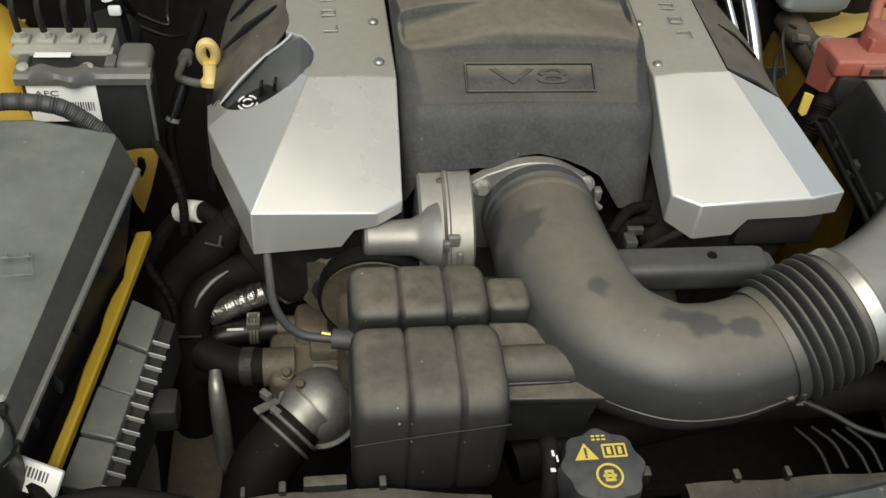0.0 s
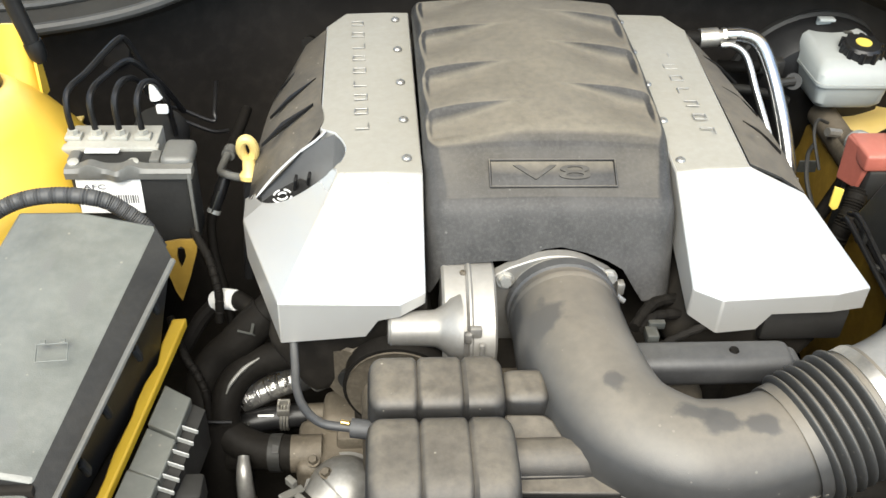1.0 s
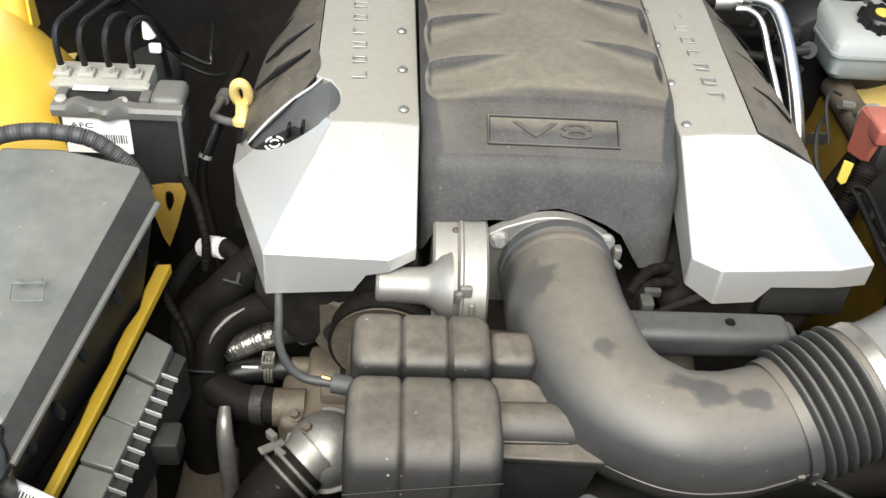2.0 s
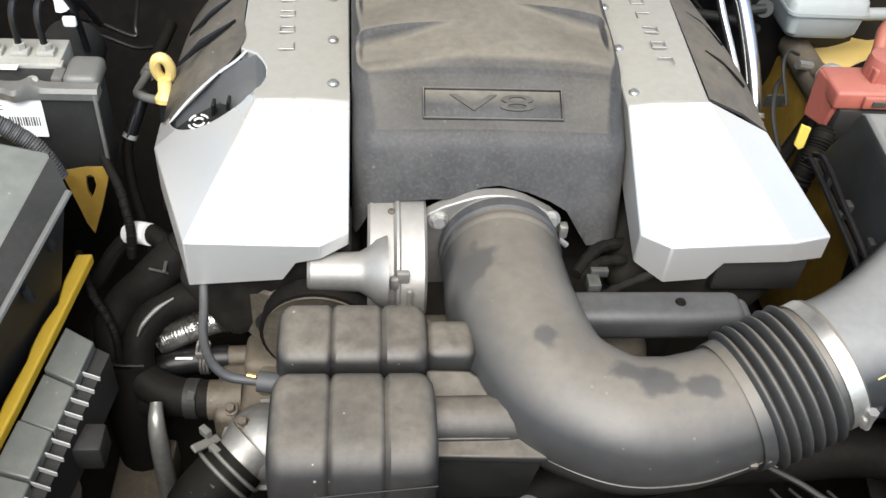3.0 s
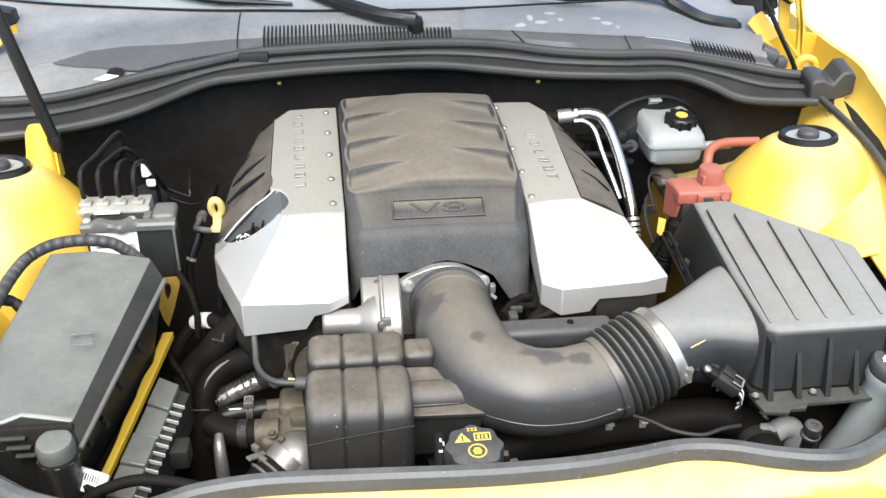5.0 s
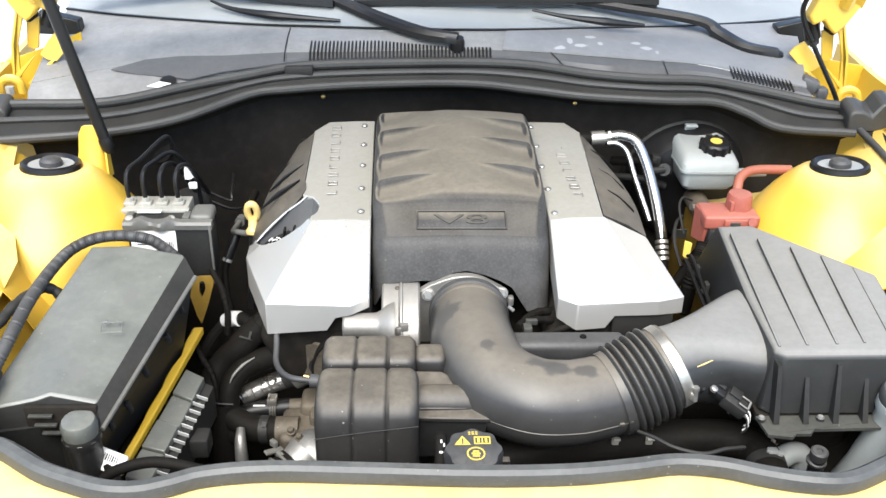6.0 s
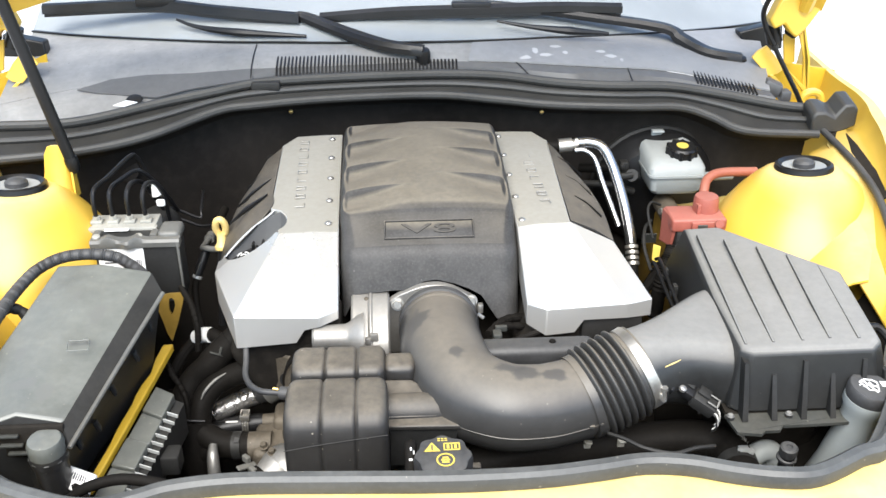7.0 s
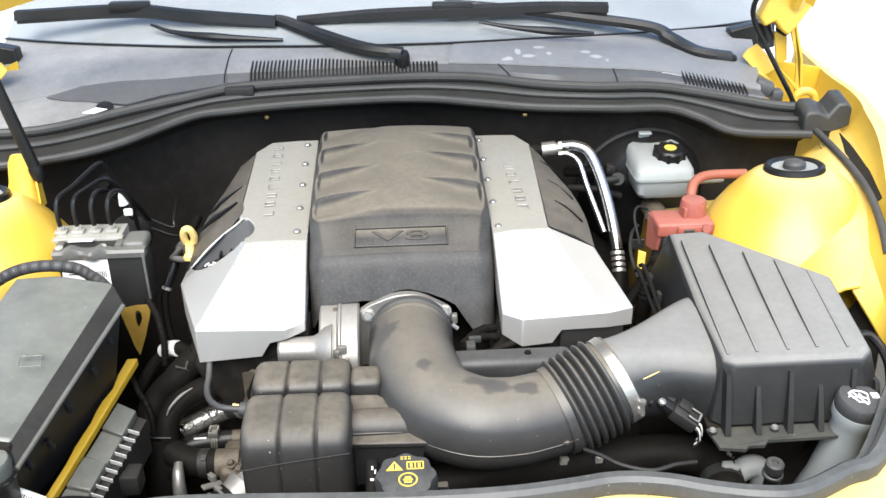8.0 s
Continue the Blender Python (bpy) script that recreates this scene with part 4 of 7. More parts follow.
cover_bolts(lcov, -0.1500, -0.1430, (1.122, 1.045, 0.968, 0.890, 0.818), 1.0625)
for b_ in [o for o in lcov.children if o.name.startswith("cover_bolt")]:
    t = (1.122 - b_.matrix_basis.translation.y) / 0.304
    b_.matrix_basis.translation.z = lerp(1.0668, 1.0540, t)
emblem_bars(lcov, (-0.197, 1.115), (-0.189, 0.880), 9, 1.0615, 1)
for b_ in [o for o in lcov.children if o.name.startswith("emblem_bar")]:
    t = (1.146 - b_.matrix_basis.translation.y) / 0.346
    b_.matrix_basis.translation.z = lerp(1.0660, 1.0520, t) + 0.0008

cap = thing("oil_filler_cap", -0.272, 0.832, 0.955, "black plastic oil filler cap with white oil can symbol", "oil cap")
TILT_CAP = (-0.15, -0.35, 1)
part("cap_body", lathe([(0.029, -0.02), (0.030, 0.006), (0.027, 0.010), (0.008, 0.010)], (-0.270, 0.852, 0.978), TILT_CAP, 28), BLACK, cap)
for dx in (-0.007, 0.007):
    part("cap_grip", box(-0.254 + dx, 0.860 + 0.4 * dx, 0.998, 0.0035, 0.010, 0.020, 0.0012, m=Euler((0.25, 0.15, -0.1)).to_matrix().to_4x4()), BLACK, cap)
mcap = basis((-0.2745, 0.8455, 0.9898), (1, 0.1, 0.12), (0, 1, 0.33))
for r, a0, a1 in ((0.0100, 195, 255), (0.0100, 285, 345), (0.0095, 20, 75), (0.0095, 105, 160), (0.0055, 200, 340), (0.0050, 30, 150)):
    arc_pts = [(r * math.cos(radians(a)), r * 0.9 * math.sin(radians(a)), 0) for a in np.linspace(a0, a1, 6)]
    part("cap_symbol", pipe(arc_pts, 0.0011, 6, 1), SYMBOLW, cap, m=mcap)

# cover on the other bank
rcov = thing("engine_cover", 0.2, 0.9, 0.93, "satin silver engine cover with black louvred flank", "engine cover", "engine covers")
V = [(0.1310, 1.152, 1.064), (0.1620, 1.152, 1.064), (0.2000, 1.152, 1.063), (0.2230, 1.118, 1.058), (0.2070, 0.800, 1.056), (0.2720, 0.797, 1.024),
     (0.3030, 0.680, 0.994), (0.2680, 0.674, 0.991), (0.2080, 0.6718, 0.9894), (0.1960, 0.6714, 0.9891), (0.1560, 0.670, 0.988), (0.1310, 0.688, 0.987), (0.1290, 0.795, 1.052), (0.1620, 0.797, 1.056)]
F = [(0, 1, 13, 12), (1, 2, 3, 4, 13), (12, 13, 4, 7, 8, 9, 10, 11), (4, 5, 6, 7)]
rim = list(range(13))
drop = [1.02, 1.02, 1.02, 1.02, 1.02, 0.97, 0.968, 0.968, 0.968, 0.949, 0.946, 0.955, 1.00]
bm = shell(V, F, rim, drop)
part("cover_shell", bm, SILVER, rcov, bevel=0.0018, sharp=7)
part("skirt_box", box(0.250, 0.705, 0.945, 0.085, 0.05, 0.040, 0.004), PLASTIC, rcov, "black coil box below the cover")
fl = [[(0.2235, 1.116, 1.0555), (0.2185, 1.02, 1.0560), (0.2130, 0.91, 1.0570), (0.2080, 0.803, 1.0565)],
      [(0.2380, 1.108, 1.044), (0.2480, 1.02, 1.0450), (0.2500, 0.91, 1.0440), (0.2450, 0.803, 1.0400)],
      [(0.2500, 1.095, 1.020), (0.2700, 1.02, 1.022), (0.2790, 0.91, 1.022), (0.2735, 0.800, 1.022)],
      [(0.2550, 1.090, 0.960), (0.2770, 1.02, 0.960), (0.2860, 0.91, 0.960), (0.2800, 0.800, 0.960)]]
part("flank", sheet(fl, 0.003, 6), PLASTIC, rcov, "dusty black louvred flank")
for y in (1.05, 0.97, 0.89):
    part("louvre", slab([(0.232, y + 0.010, 1.0515), (0.246, y - 0.002, 1.0475), (0.268, y - 0.026, 1.0330), (0.255, y - 0.012, 1.0425)], 0.004), BLACK, rcov)
cover_bolts(rcov, 0.1290 + 0.009, 0.1385, (1.125, 1.045, 0.968, 0.890, 0.814), 1.060)
for b_ in [o for o in rcov.children if o.name.startswith("cover_bolt")]:
    t = (1.125 - b_.matrix_basis.translation.y) / 0.311
    b_.matrix_basis.translation.z = lerp(1.0640, 1.0530, t)
emblem_bars(rcov, (0.172, 1.100), (0.180, 0.862), 9, 1.0606, -1)

throttle = thing("throttle_body", 0.0, 0.72, 0.90, "cast aluminium throttle body with motor housing and bolted flange", "throttle body")
arch = [(-0.062, 0.880), (-0.062, 0.972), (-0.055, 0.977), (-0.043, 0.985), (-0.024, 0.993), (-0.014, 0.9965), (-0.004, 0.9985), (0.005, 0.999), (0.014, 0.9985), (0.023, 0.9965), (0.032, 0.993), (0.041, 0.988), (0.058, 0.978), (0.066, 0.970), (0.068, 0.958), (0.060, 0.945), (0.060, 0.880)]
part("flange", slab([(x, 0.726, z) for x, z in arch], 0.012, (0, 1, 0)), CAST, throttle, bevel=0.0015)
part("seal_ring", lathe([(0.0535, 0.0), (0.0535, 0.010), (0.0510, 0.012)], (0.0105, 0.728, 0.944), (0, -1, 0.08), 48, False), CAST, throttle, "bare machined ring at the hose joint")
SIDE = [(0.744, 0.982), (0.728, 0.9835), (0.712, 0.980), (0.694, 0.972), (0.677, 0.960), (0.665, 0.945), (0.660, 0.928), (0.663, 0.910), (0.674, 0.895), (0.690, 0.886), (0.744, 0.880)]


def housing(x0, x1, grow_by):
    out = []
    for x, k in ((x0, -0.003), (x0 + 0.0025, 0.0), (x1 - 0.0025, 0.0), (x1, -0.003)):
        cy, cz = 0.710, 0.930
        loop = []
        for y, z in SIDE:
            d = Vector((0, y - cy, z - cz))
            loop.append(Vector((x, cy, cz)) + d + d.normalized() * (k + grow_by))
        out.append(smooth_path(loop, 3))
    return rings(out)


part("gear_housing", housing(-0.111, -0.0855, 0.0), CAST, throttle)
part("gear_cover", housing(-0.0835, -0.058, 0.0008), CAST, throttle)
part("housing_seam", housing(-0.0875, -0.0805, 0.0028), CAST, throttle)
part("motor_barrel", lathe([(0.0140, 0.0), (0.0168, 0.003), (0.0176, 0.038), (0.0182, 0.046), (0.0215, 0.052), (0.0290, 0.060), (0.0330, 0.070)], (-0.1640, 0.6780, 0.9500), (1, 0.03, -0.03), 36), CAST, throttle)
for x, y, z, sx in ((-0.0875, 0.6640, 0.950, 0.008), (-0.0800, 0.6665, 0.955, 0.012), (-0.0800, 0.6585, 0.920, 0.007)):
    part("housing_clip", box(x, y, z, sx, 0.007, 0.012, 0.002), CAST, throttle)
part("cover_clip", box(-0.0740, 0.6590, 0.930, 0.005, 0.006, 0.032, 0.0015), CAST, throttle)
bolt(throttle, (-0.0895, 0.722, 0.9820), (0, -0.1, 1), 0.0035, 0.003, DIRTYCAST, "housing_bolt")
for at in ((-0.0465, 0.726, 0.9705), (0.0570, 0.726, 0.9725)):
    bolt(throttle, at, (0, -1, 0.25), 0.0068, 0.008, STEEL, "flange_bolt", True)
part("clip_lug", joined(box(0.070, 0.722, 0.962, 0.008, 0.010, 0.014, 0.002), rod((0.066, 0.716, 0.956), (0.074, 0.714, 0.950), 0.003, seg=8)), STEEL, throttle)

# ---- air intake ----
tube = thing("intake_tube", 0.1, 0.53, 0.90, "dusty black plastic intake elbow with ribbed bellows and steel clamp", "intake tube")
ELBOW = [(0.0105, 0.712, 0.9450), (0.0105, 0.675, 0.9495), (0.0140, 0.612, 0.951), (0.034, 0.549, 0.948), (0.078, 0.516, 0.946), (0.120, 0.514, 0.944), (0.150, 0.5205, 0.944), (0.176, 0.5285, 0.9446)]
part("elbow", pipe(ELBOW, [0.0535, 0.0545, 0.0570, 0.0562, 0.0540, 0.0525, 0.0515, 0.0510], 48, 10), DUCT, tube)
part("throttle_collar", pipe([(0.0105, 0.7185, 0.9443), (0.0105, 0.7165, 0.9445), (0.0105, 0.705, 0.9458), (0.0105, 0.703, 0.946)], [0.0535, 0.0560, 0.0560, 0.0540], 44, 1), RUBBER, tube, "rubber collar on the throttle")
part("collar_band", pipe([(0.0105, 0.698, 0.9466), (0.0105, 0.692, 0.9474), (0.0106, 0.686, 0.9480)], [0.0542, 0.0560, 0.0545], 44, 3), DUCT, tube)
seam = []
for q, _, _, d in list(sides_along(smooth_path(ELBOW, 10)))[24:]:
    out_ = Vector((d.y, -d.x, 0)).normalized()
    seam.append(q + (out_ * math.cos(radians(-6)) + Vector((0, 0, 1)) * math.sin(radians(-6))) * lerp(0.0556, 0.0506, len(seam) / 46))
part("mould_seam", pipe(seam, 0.0009, 6, 1), DUCT, tube)
part("end_ring", joined(pipe([(0.1745, 0.5280, 0.9443), (0.1760, 0.5285, 0.9446), (0.1865, 0.5313, 0.9478), (0.1880, 0.5317, 0.9484)], [0.0510, 0.0540, 0.0545, 0.0525], 44, 1), box(0.182, 0.4770, 0.940, 0.007, 0.006, 0.005, 0.0015), box(0.194, 0.4795, 0.942, 0.005, 0.006, 0.005, 0.0015)), DUCT, tube)
part("bellows", pipe([(0.1875, 0.5316, 0.9483), (0.205, 0.5363, 0.9553), (0.223, 0.5412, 0.9625), (0.2405, 0.5459, 0.9695)], 0.0552, 48, 24, ripple=(0.0045, 6)), DUCT, tube, "ribbed rubber bellows")
part("clamp_seat", pipe([(0.2395, 0.5457, 0.9691), (0.2460, 0.5475, 0.9718), (0.2520, 0.5492, 0.9742), (0.2580, 0.5508, 0.9767)], 0.0530, 44, 2), DUCT, tube)
clamp = part("clamp", pipe([(0.2440, 0.5469, 0.9710), (0.2495, 0.5484, 0.9732), (0.2550, 0.5500, 0.9755)], 0.0547, 52, 2), STEEL, tube, "bright steel hose clamp")
part("clamp_screw", joined(rod((0.2722, 0.4965, 0.9600), (0.2710, 0.4962, 0.976), 0.0032, seg=12), rod((0.2710, 0.4962, 0.975), (0.2707, 0.4960, 0.980), 0.0046, seg=6), box(0.2700, 0.4985, 0.966, 0.008, 0.009, 0.011, 0.002), box(0.2650, 0.5010, 0.965, 0.012, 0.004, 0.010, 0.001)), STEEL, clamp)

# resonator chambers
res = thing("resonator_box", -0.12, 0.53, 0.90, "dusty black plastic twin resonator chambers with moulded grooves", "resonator")


def chamber(name, x0, x1, y0, y1, z0, z1, slope=0.0):
    """A soft-cornered chamber whose skin is pinched by two grooves."""
    loops = []
    n = 64
    for i in range(n + 1):
        u = i / n
        x = lerp(x0, x1, u)
        e = min(u, 1 - u) * (x1 - x0)
        sq = math.sqrt(max(0.0, 1 - (1 - min(1, e / 0.014)) ** 2)) * 0.012 - 0.012
        g = -0.0032 * max(math.exp(-((u - 0.36) * (x1 - x0) / 0.0019) ** 2), math.exp(-((u - 0.69) * (x1 - x0) / 0.0019) ** 2))
        k = sq + g
        loop = []
        hy, hz, cy, cz = (y1 - y0) / 2 + k, (z1 - z0) / 2 + k, (y0 + y1) / 2, (z0 + z1) / 2
        for s in range(72):
            a_ = 2 * math.pi * s / 72
            c_, s_ = math.cos(a_), math.sin(a_)
            w = (abs(c_) ** 4.4 + abs(s_) ** 4.4) ** (-1 / 4.4)
            yy = cy + hy * c_ * w
            loop.append((x, yy, cz + hz * s_ * w + slope * (yy - cy)))
        loops.append(loop)
    return part(name, rings(loops), PLASTIC, res)


chamber("rear_chamber", -0.182, -0.063, 0.548, 0.612, 0.925, 0.985, 0.0)
chamber("front_chamber", -0.183, -0.061, 0.449, 0.543, 0.86, 0.988, 0.06)
part("mould_seam", pipe([(-0.182, 0.4492, 0.944), (-0.131, 0.4488, 0.953), (-0.062, 0.4492, 0.962)], 0.0006, 6), CASE, res)
part("spout", box(-0.046, 0.575, 0.960, 0.040, 0.040, 0.042, 0.010, 4), PLASTIC, res)
# shelf, half-round duct and flange plate that lead to the elbow
part("shelf", slab([(-0.066, 0.553, 0.966), (-0.032, 0.552, 0.966), (-0.024, 0.546, 0.965), (-0.012, 0.520, 0.958), (-0.066, 0.516, 0.958)], 0.012), PLASTIC, res, bevel=0.003)
loops = []
for x, k in ((-0.066, 1.0), (-0.040, 1.0), (-0.015, 1.0), (-0.002, 0.97), (0.006, 0.86), (0.012, 0.62), (0.014, 0.30)):
    loops.append([(x, 0.011 + lerp(0.507, y, 0.5 + 0.5 * k), lerp(0.942, z, k)) for y, z in ((0.529, 0.938), (0.527, 0.951), (0.521, 0.960), (0.512, 0.965), (0.502, 0.964), (0.494, 0.959), (0.488, 0.950), (0.486, 0.938))])
part("duct", rings(loops), PLASTIC, res)
part("duct_rib", pipe([(-0.066, 0.4995, 0.9485), (-0.03, 0.4995, 0.9485), (-0.004, 0.5000, 0.9480)], 0.0014, 6, 2), PLASTIC, res)
part("bracket_plate", slab([(-0.066, 0.505, 0.947), (0.008, 0.506, 0.947), (0.018, 0.498, 0.948), (0.032, 0.486, 0.946), (0.028, 0.483, 0.944), (-0.066, 0.487, 0.944)], 0.006), PLASTIC, res, bevel=0.0015)
part("bracket_web", slab([(-0.060, 0.489, 0.940), (0.022, 0.487, 0.940), (0.014, 0.492, 0.880), (-0.060, 0.492, 0.880)], 0.004, (0, 1, 0)), CASE, res)

# air filter box
abx = thing("air_filter_box", 0.45, 0.65, 0.80, "ribbed black plastic air filter box with intake neck", "air filter box")
TOP = [(0.392, 0.850, 1.012), (0.437, 0.834, 1.022), (0.556, 0.672, 1.030), (0.534, 0.508, 1.027), (0.520, 0.496, 1.023), (0.374, 0.500, 1.020), (0.362, 0.511, 1.018), (0.370, 0.640, 1.014)]
SKIRT = [(0.374, 0.862, 0.943), (0.446, 0.848, 0.943), (0.586, 0.680, 0.945), (0.556, 0.496, 0.947), (0.540, 0.484, 0.947), (0.364, 0.486, 0.945), (0.352, 0.497, 0.945), (0.354, 0.640, 0.943)]
bm = rings([[lerp(Vector(p), Vector((0.45, 0.66, 1.03)), 0.05) + Vector((0, 0, 0.004)) for p in TOP], TOP, [lerp(Vector(p), Vector(q), 0.10) for p, q in zip(TOP, SKIRT)], SKIRT])
part("lid", bm, GREYPLASTIC, abx, bevel=0.009)
for p, q in (((0.399, 0.804), (0.372, 0.518)), ((0.433, 0.785), (0.406, 0.519)), ((0.471, 0.757), (0.442, 0.519)), ((0.503, 0.727), (0.476, 0.52)), ((0.533, 0.692), (0.51, 0.516))):
    za, zb = 1.0268 + (p[0] - 0.40) * 0.045, 1.0252 + (q[0] - 0.40) * 0.035
    part("rib", slab([(p[0] - 0.0018, p[1], za), (p[0] + 0.0018, p[1], za), (q[0] + 0.0018, q[1], zb), (q[0] - 0.0018, q[1], zb)], 0.005), GREYPLASTIC, abx, bevel=0.001)
for i, x in enumerate((0.366, 0.402, 0.438, 0.474, 0.510, 0.540)):
    tall = 0.070 if i % 2 == 0 else 0.052
    part("buttress", slab([(x - 0.0025, 0.4925, 0.943 + tall), (x + 0.0025, 0.4925, 0.943 + tall), (x + 0.0035, 0.470, 0.944), (x - 0.0035, 0.470, 0.944)], 0.016, (0, 1, 0)), CASE, abx)
    if i in (0, 2, 4):
        part("rim_stud", lathe([(0.005, 0), (0.005, 0.004), (0.003, 0.006)], (x - 0.016, 0.478, 0.944), (0, 0, 1), 12), GREYPLASTIC, abx)
bm = rings([[lerp(Vector(p), Vector((0.45, 0.66, 0.943)), k) + Vector((0, 0, z)) for p in SKIRT] for k, z in ((-0.030, -0.002), (-0.030, -0.008), (0.10, -0.012), (0.38, -0.050), (0.45, -0.16))])
part("tray", bm, DARK, abx, "black lower tray with clamping rim")
part("rim_flange", slab([(0.346, 0.486, 0.944), (0.550, 0.483, 0.947), (0.556, 0.463, 0.945), (0.410, 0.463, 0.942), (0.404, 0.456, 0.941), (0.386, 0.456, 0.941), (0.380, 0.450, 0.941), (0.352, 0.455, 0.941)], 0.004), MODULE, abx)
# the neck grows from a round end under the clamp into the tall side of the lid
loops = []
ends = (Vector((0.2500, 0.5487, 0.9735)), Vector((0.384, 0.606, 0.953)))
for i in range(15):
    t = i / 14
    e = t * t * (3 - 2 * t)
    c_ = lerp(*ends, t)
    side_, up_ = lerp(Vector((0.26, -0.966, 0)), Vector((0, -1, 0)), e), lerp(Vector((-0.33, -0.09, 0.94)), Vector((0, 0, 1)), e)
    n_ = lerp(2.0, 4.0, e)
    loop = []
    for k in range(52):
        a_ = 2 * math.pi * k / 52
        ca, sa = math.cos(a_), math.sin(a_)
        w = (abs(ca) ** n_ + abs(sa) ** n_) ** (-1 / n_)
        loop.append(c_ + side_ * (lerp(0.0515, 0.096, e ** 1.8) * ca * w) + up_ * (lerp(0.0515, 0.0600, e) * sa * w))
    loops.append(loop)
part("neck", rings(loops), GREYPLASTIC, abx, "round neck leading to the hose")
part("chalk_mark", pipe([(0.2742, 0.5127, 0.9979), (0.2840, 0.5168, 0.9994), (0.2948, 0.5206, 1.0020)], [0.0006, 0.0010, 0.0006], 6), DIPYELLOW, abx, "pale yellow paint pen mark")
for y in (0.70, 0.755, 0.805):
    part("side_clip", joined(box(0.3585, y, 0.962, 0.007, 0.012, 0.018, 0.002), box(0.3540, y, 0.956, 0.006, 0.008, 0.006, 0.0015)), CASE, abx)
drain = thing("drain_tubes", 0.345, 0.72, 0.90, "pair of thin black tubes clipped beside the air filter box", "tube")
part("tube", pipe([(0.346, 0.835, 0.962), (0.345, 0.818, 0.970), (0.345, 0.752, 0.962), (0.345, 0.685, 0.952), (0.345, 0.62, 0.930), (0.346, 0.58, 0.88)], 0.0030, 8), BLACK, drain)
part("tube", pipe([(0.350, 0.832, 0.972), (0.3485, 0.806, 0.983), (0.348, 0.745, 0.974), (0.348, 0.679, 0.963), (0.348, 0.61, 0.940), (0.349, 0.57, 0.88)], 0.0028, 8), BLACK, drain)

sensor = thing("air_flow_sensor", 0.31, 0.49, 0.95, "black air flow sensor plug with grey wires on the intake neck", "sensor")
SM = basis((0.3060, 0.5165, 0.9620), (0.80, -0.42, -0.44), (0.55, 0.80, 0.15))
part("sensor_body", box(0.000, 0.004, 0.000, 0.026, 0.032, 0.012, 0.003), BLACK, sensor, m=SM)
part("flange_plate", box(-0.004, 0.010, 0.007, 0.022, 0.024, 0.003, 0.001), CASE, sensor, m=SM)
part("side_tab", box(-0.016, -0.006, 0.000, 0.005, 0.030, 0.010, 0.002), BLACK, sensor, m=SM)
plug = part("plug", joined(box(0.026, -0.004, 0.0, 0.032, 0.022, 0.018, 0.003), box(0.020, 0.002, 0.010, 0.016, 0.014, 0.004, 0.001)), CASE, sensor, m=SM)
part("latch", joined(box(0.034, -0.010, 0.010, 0.014, 0.003, 0.004, 0.0008), box(0.034, 0.003, 0.010, 0.014, 0.003, 0.004, 0.0008), box(0.040, -0.003, 0.010, 0.003, 0.014, 0.004, 0.0008)), GREYPLASTIC, plug, m=SM)
part("screw", lathe([(0.0045, 0), (0.0045, 0.004), (0.002, 0.005)], (-0.006, -0.012, 0.006), (0, 0, 1), 12), STEEL, sensor, m=SM)
for k in range(4):
    y0 = -0.010 + 0.004 * k
    part("wire", pipe([SM @ Vector((0.040, y0, -0.002)), SM @ Vector((0.048, y0, -0.004)), SM @ Vector((0.053, y0 - 0.002, -0.010)), SM @ Vector((0.056, y0 - 0.003, -0.016)), SM @ Vector((0.055, y0 - 0.004, -0.024))], 0.0012, 6), LABEL if k % 2 else GREYPLASTIC, sensor)

# ---- wipers ----
def wiper(pts, blade, clip, group="wipers"):
    w = thing("windshield_wiper", *blade[len(blade) // 2], "black windshield wiper resting on the dusty glass", "wiper", group)
    arm = smooth_path(pts, 8)
    loops = []
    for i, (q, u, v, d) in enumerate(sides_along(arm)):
        t = i / (len(arm) - 1)
        wide, tall = lerp(0.0125, 0.010, t) + 0.004 * math.sin(math.pi * t), lerp(0.011, 0.008, t)
        side = d.cross(Vector((0, 0, 1))).normalized()
        top = side.cross(d)
        loops.append([q + side * wide * a_ + top * tall * b_ for a_, b_ in ((-1, -0.6), (-1, 0.3), (-0.6, 1), (0.6, 1), (1, 0.3), (1, -0.6))])
    part("arm", rings(loops), BLACK, w)
    part("pivot_cap", lathe([(0.013, -0.022), (0.0135, -0.004), (0.011, 0.004), (0.004, 0.006)], pts[0], (0, -0.2, 1), 20), BLACK, w)
    path = smooth_path(blade, 8)
    part("blade", sweep([(-0.011, -0.006), (0.011, -0.006), (0.010, 0.006), (0.002, 0.012), (-0.007, 0.010)], path), BLACK, w)
    part("rubber_edge", sweep([(-0.002, -0.014), (0.002, -0.014), (0.002, -0.006), (-0.002, -0.006)], path), RUBBER, w)
    part("clip", box(*clip, 0.075, 0.024, 0.018, 0.004), BLACK, w)
    return w


w1 = wiper([(0.014, 1.266, 1.178), (-0.055, 1.285, 1.185), (-0.128, 1.338, 1.196), (-0.199, 1.386, 1.212), (-0.221, 1.394, 1.216)],
           [(-0.216, 1.386, 1.212), (-0.376, 1.414, 1.222), (-0.502, 1.446, 1.228), (-0.714, 1.456, 1.220)], (-0.495, 1.444, 1.236))
w2 = wiper([(0.615, 1.293, 1.145), (0.555, 1.304, 1.155), (0.514, 1.340, 1.172), (0.478, 1.358, 1.190), (0.337, 1.382, 1.208), (0.196, 1.398, 1.224), (0.097, 1.400, 1.234)],
           [(-0.178, 1.393, 1.210), (-0.033, 1.380, 1.222), (0.104, 1.372, 1.226), (0.269, 1.384, 1.226), (0.403, 1.392, 1.220)], (0.110, 1.376, 1.234))
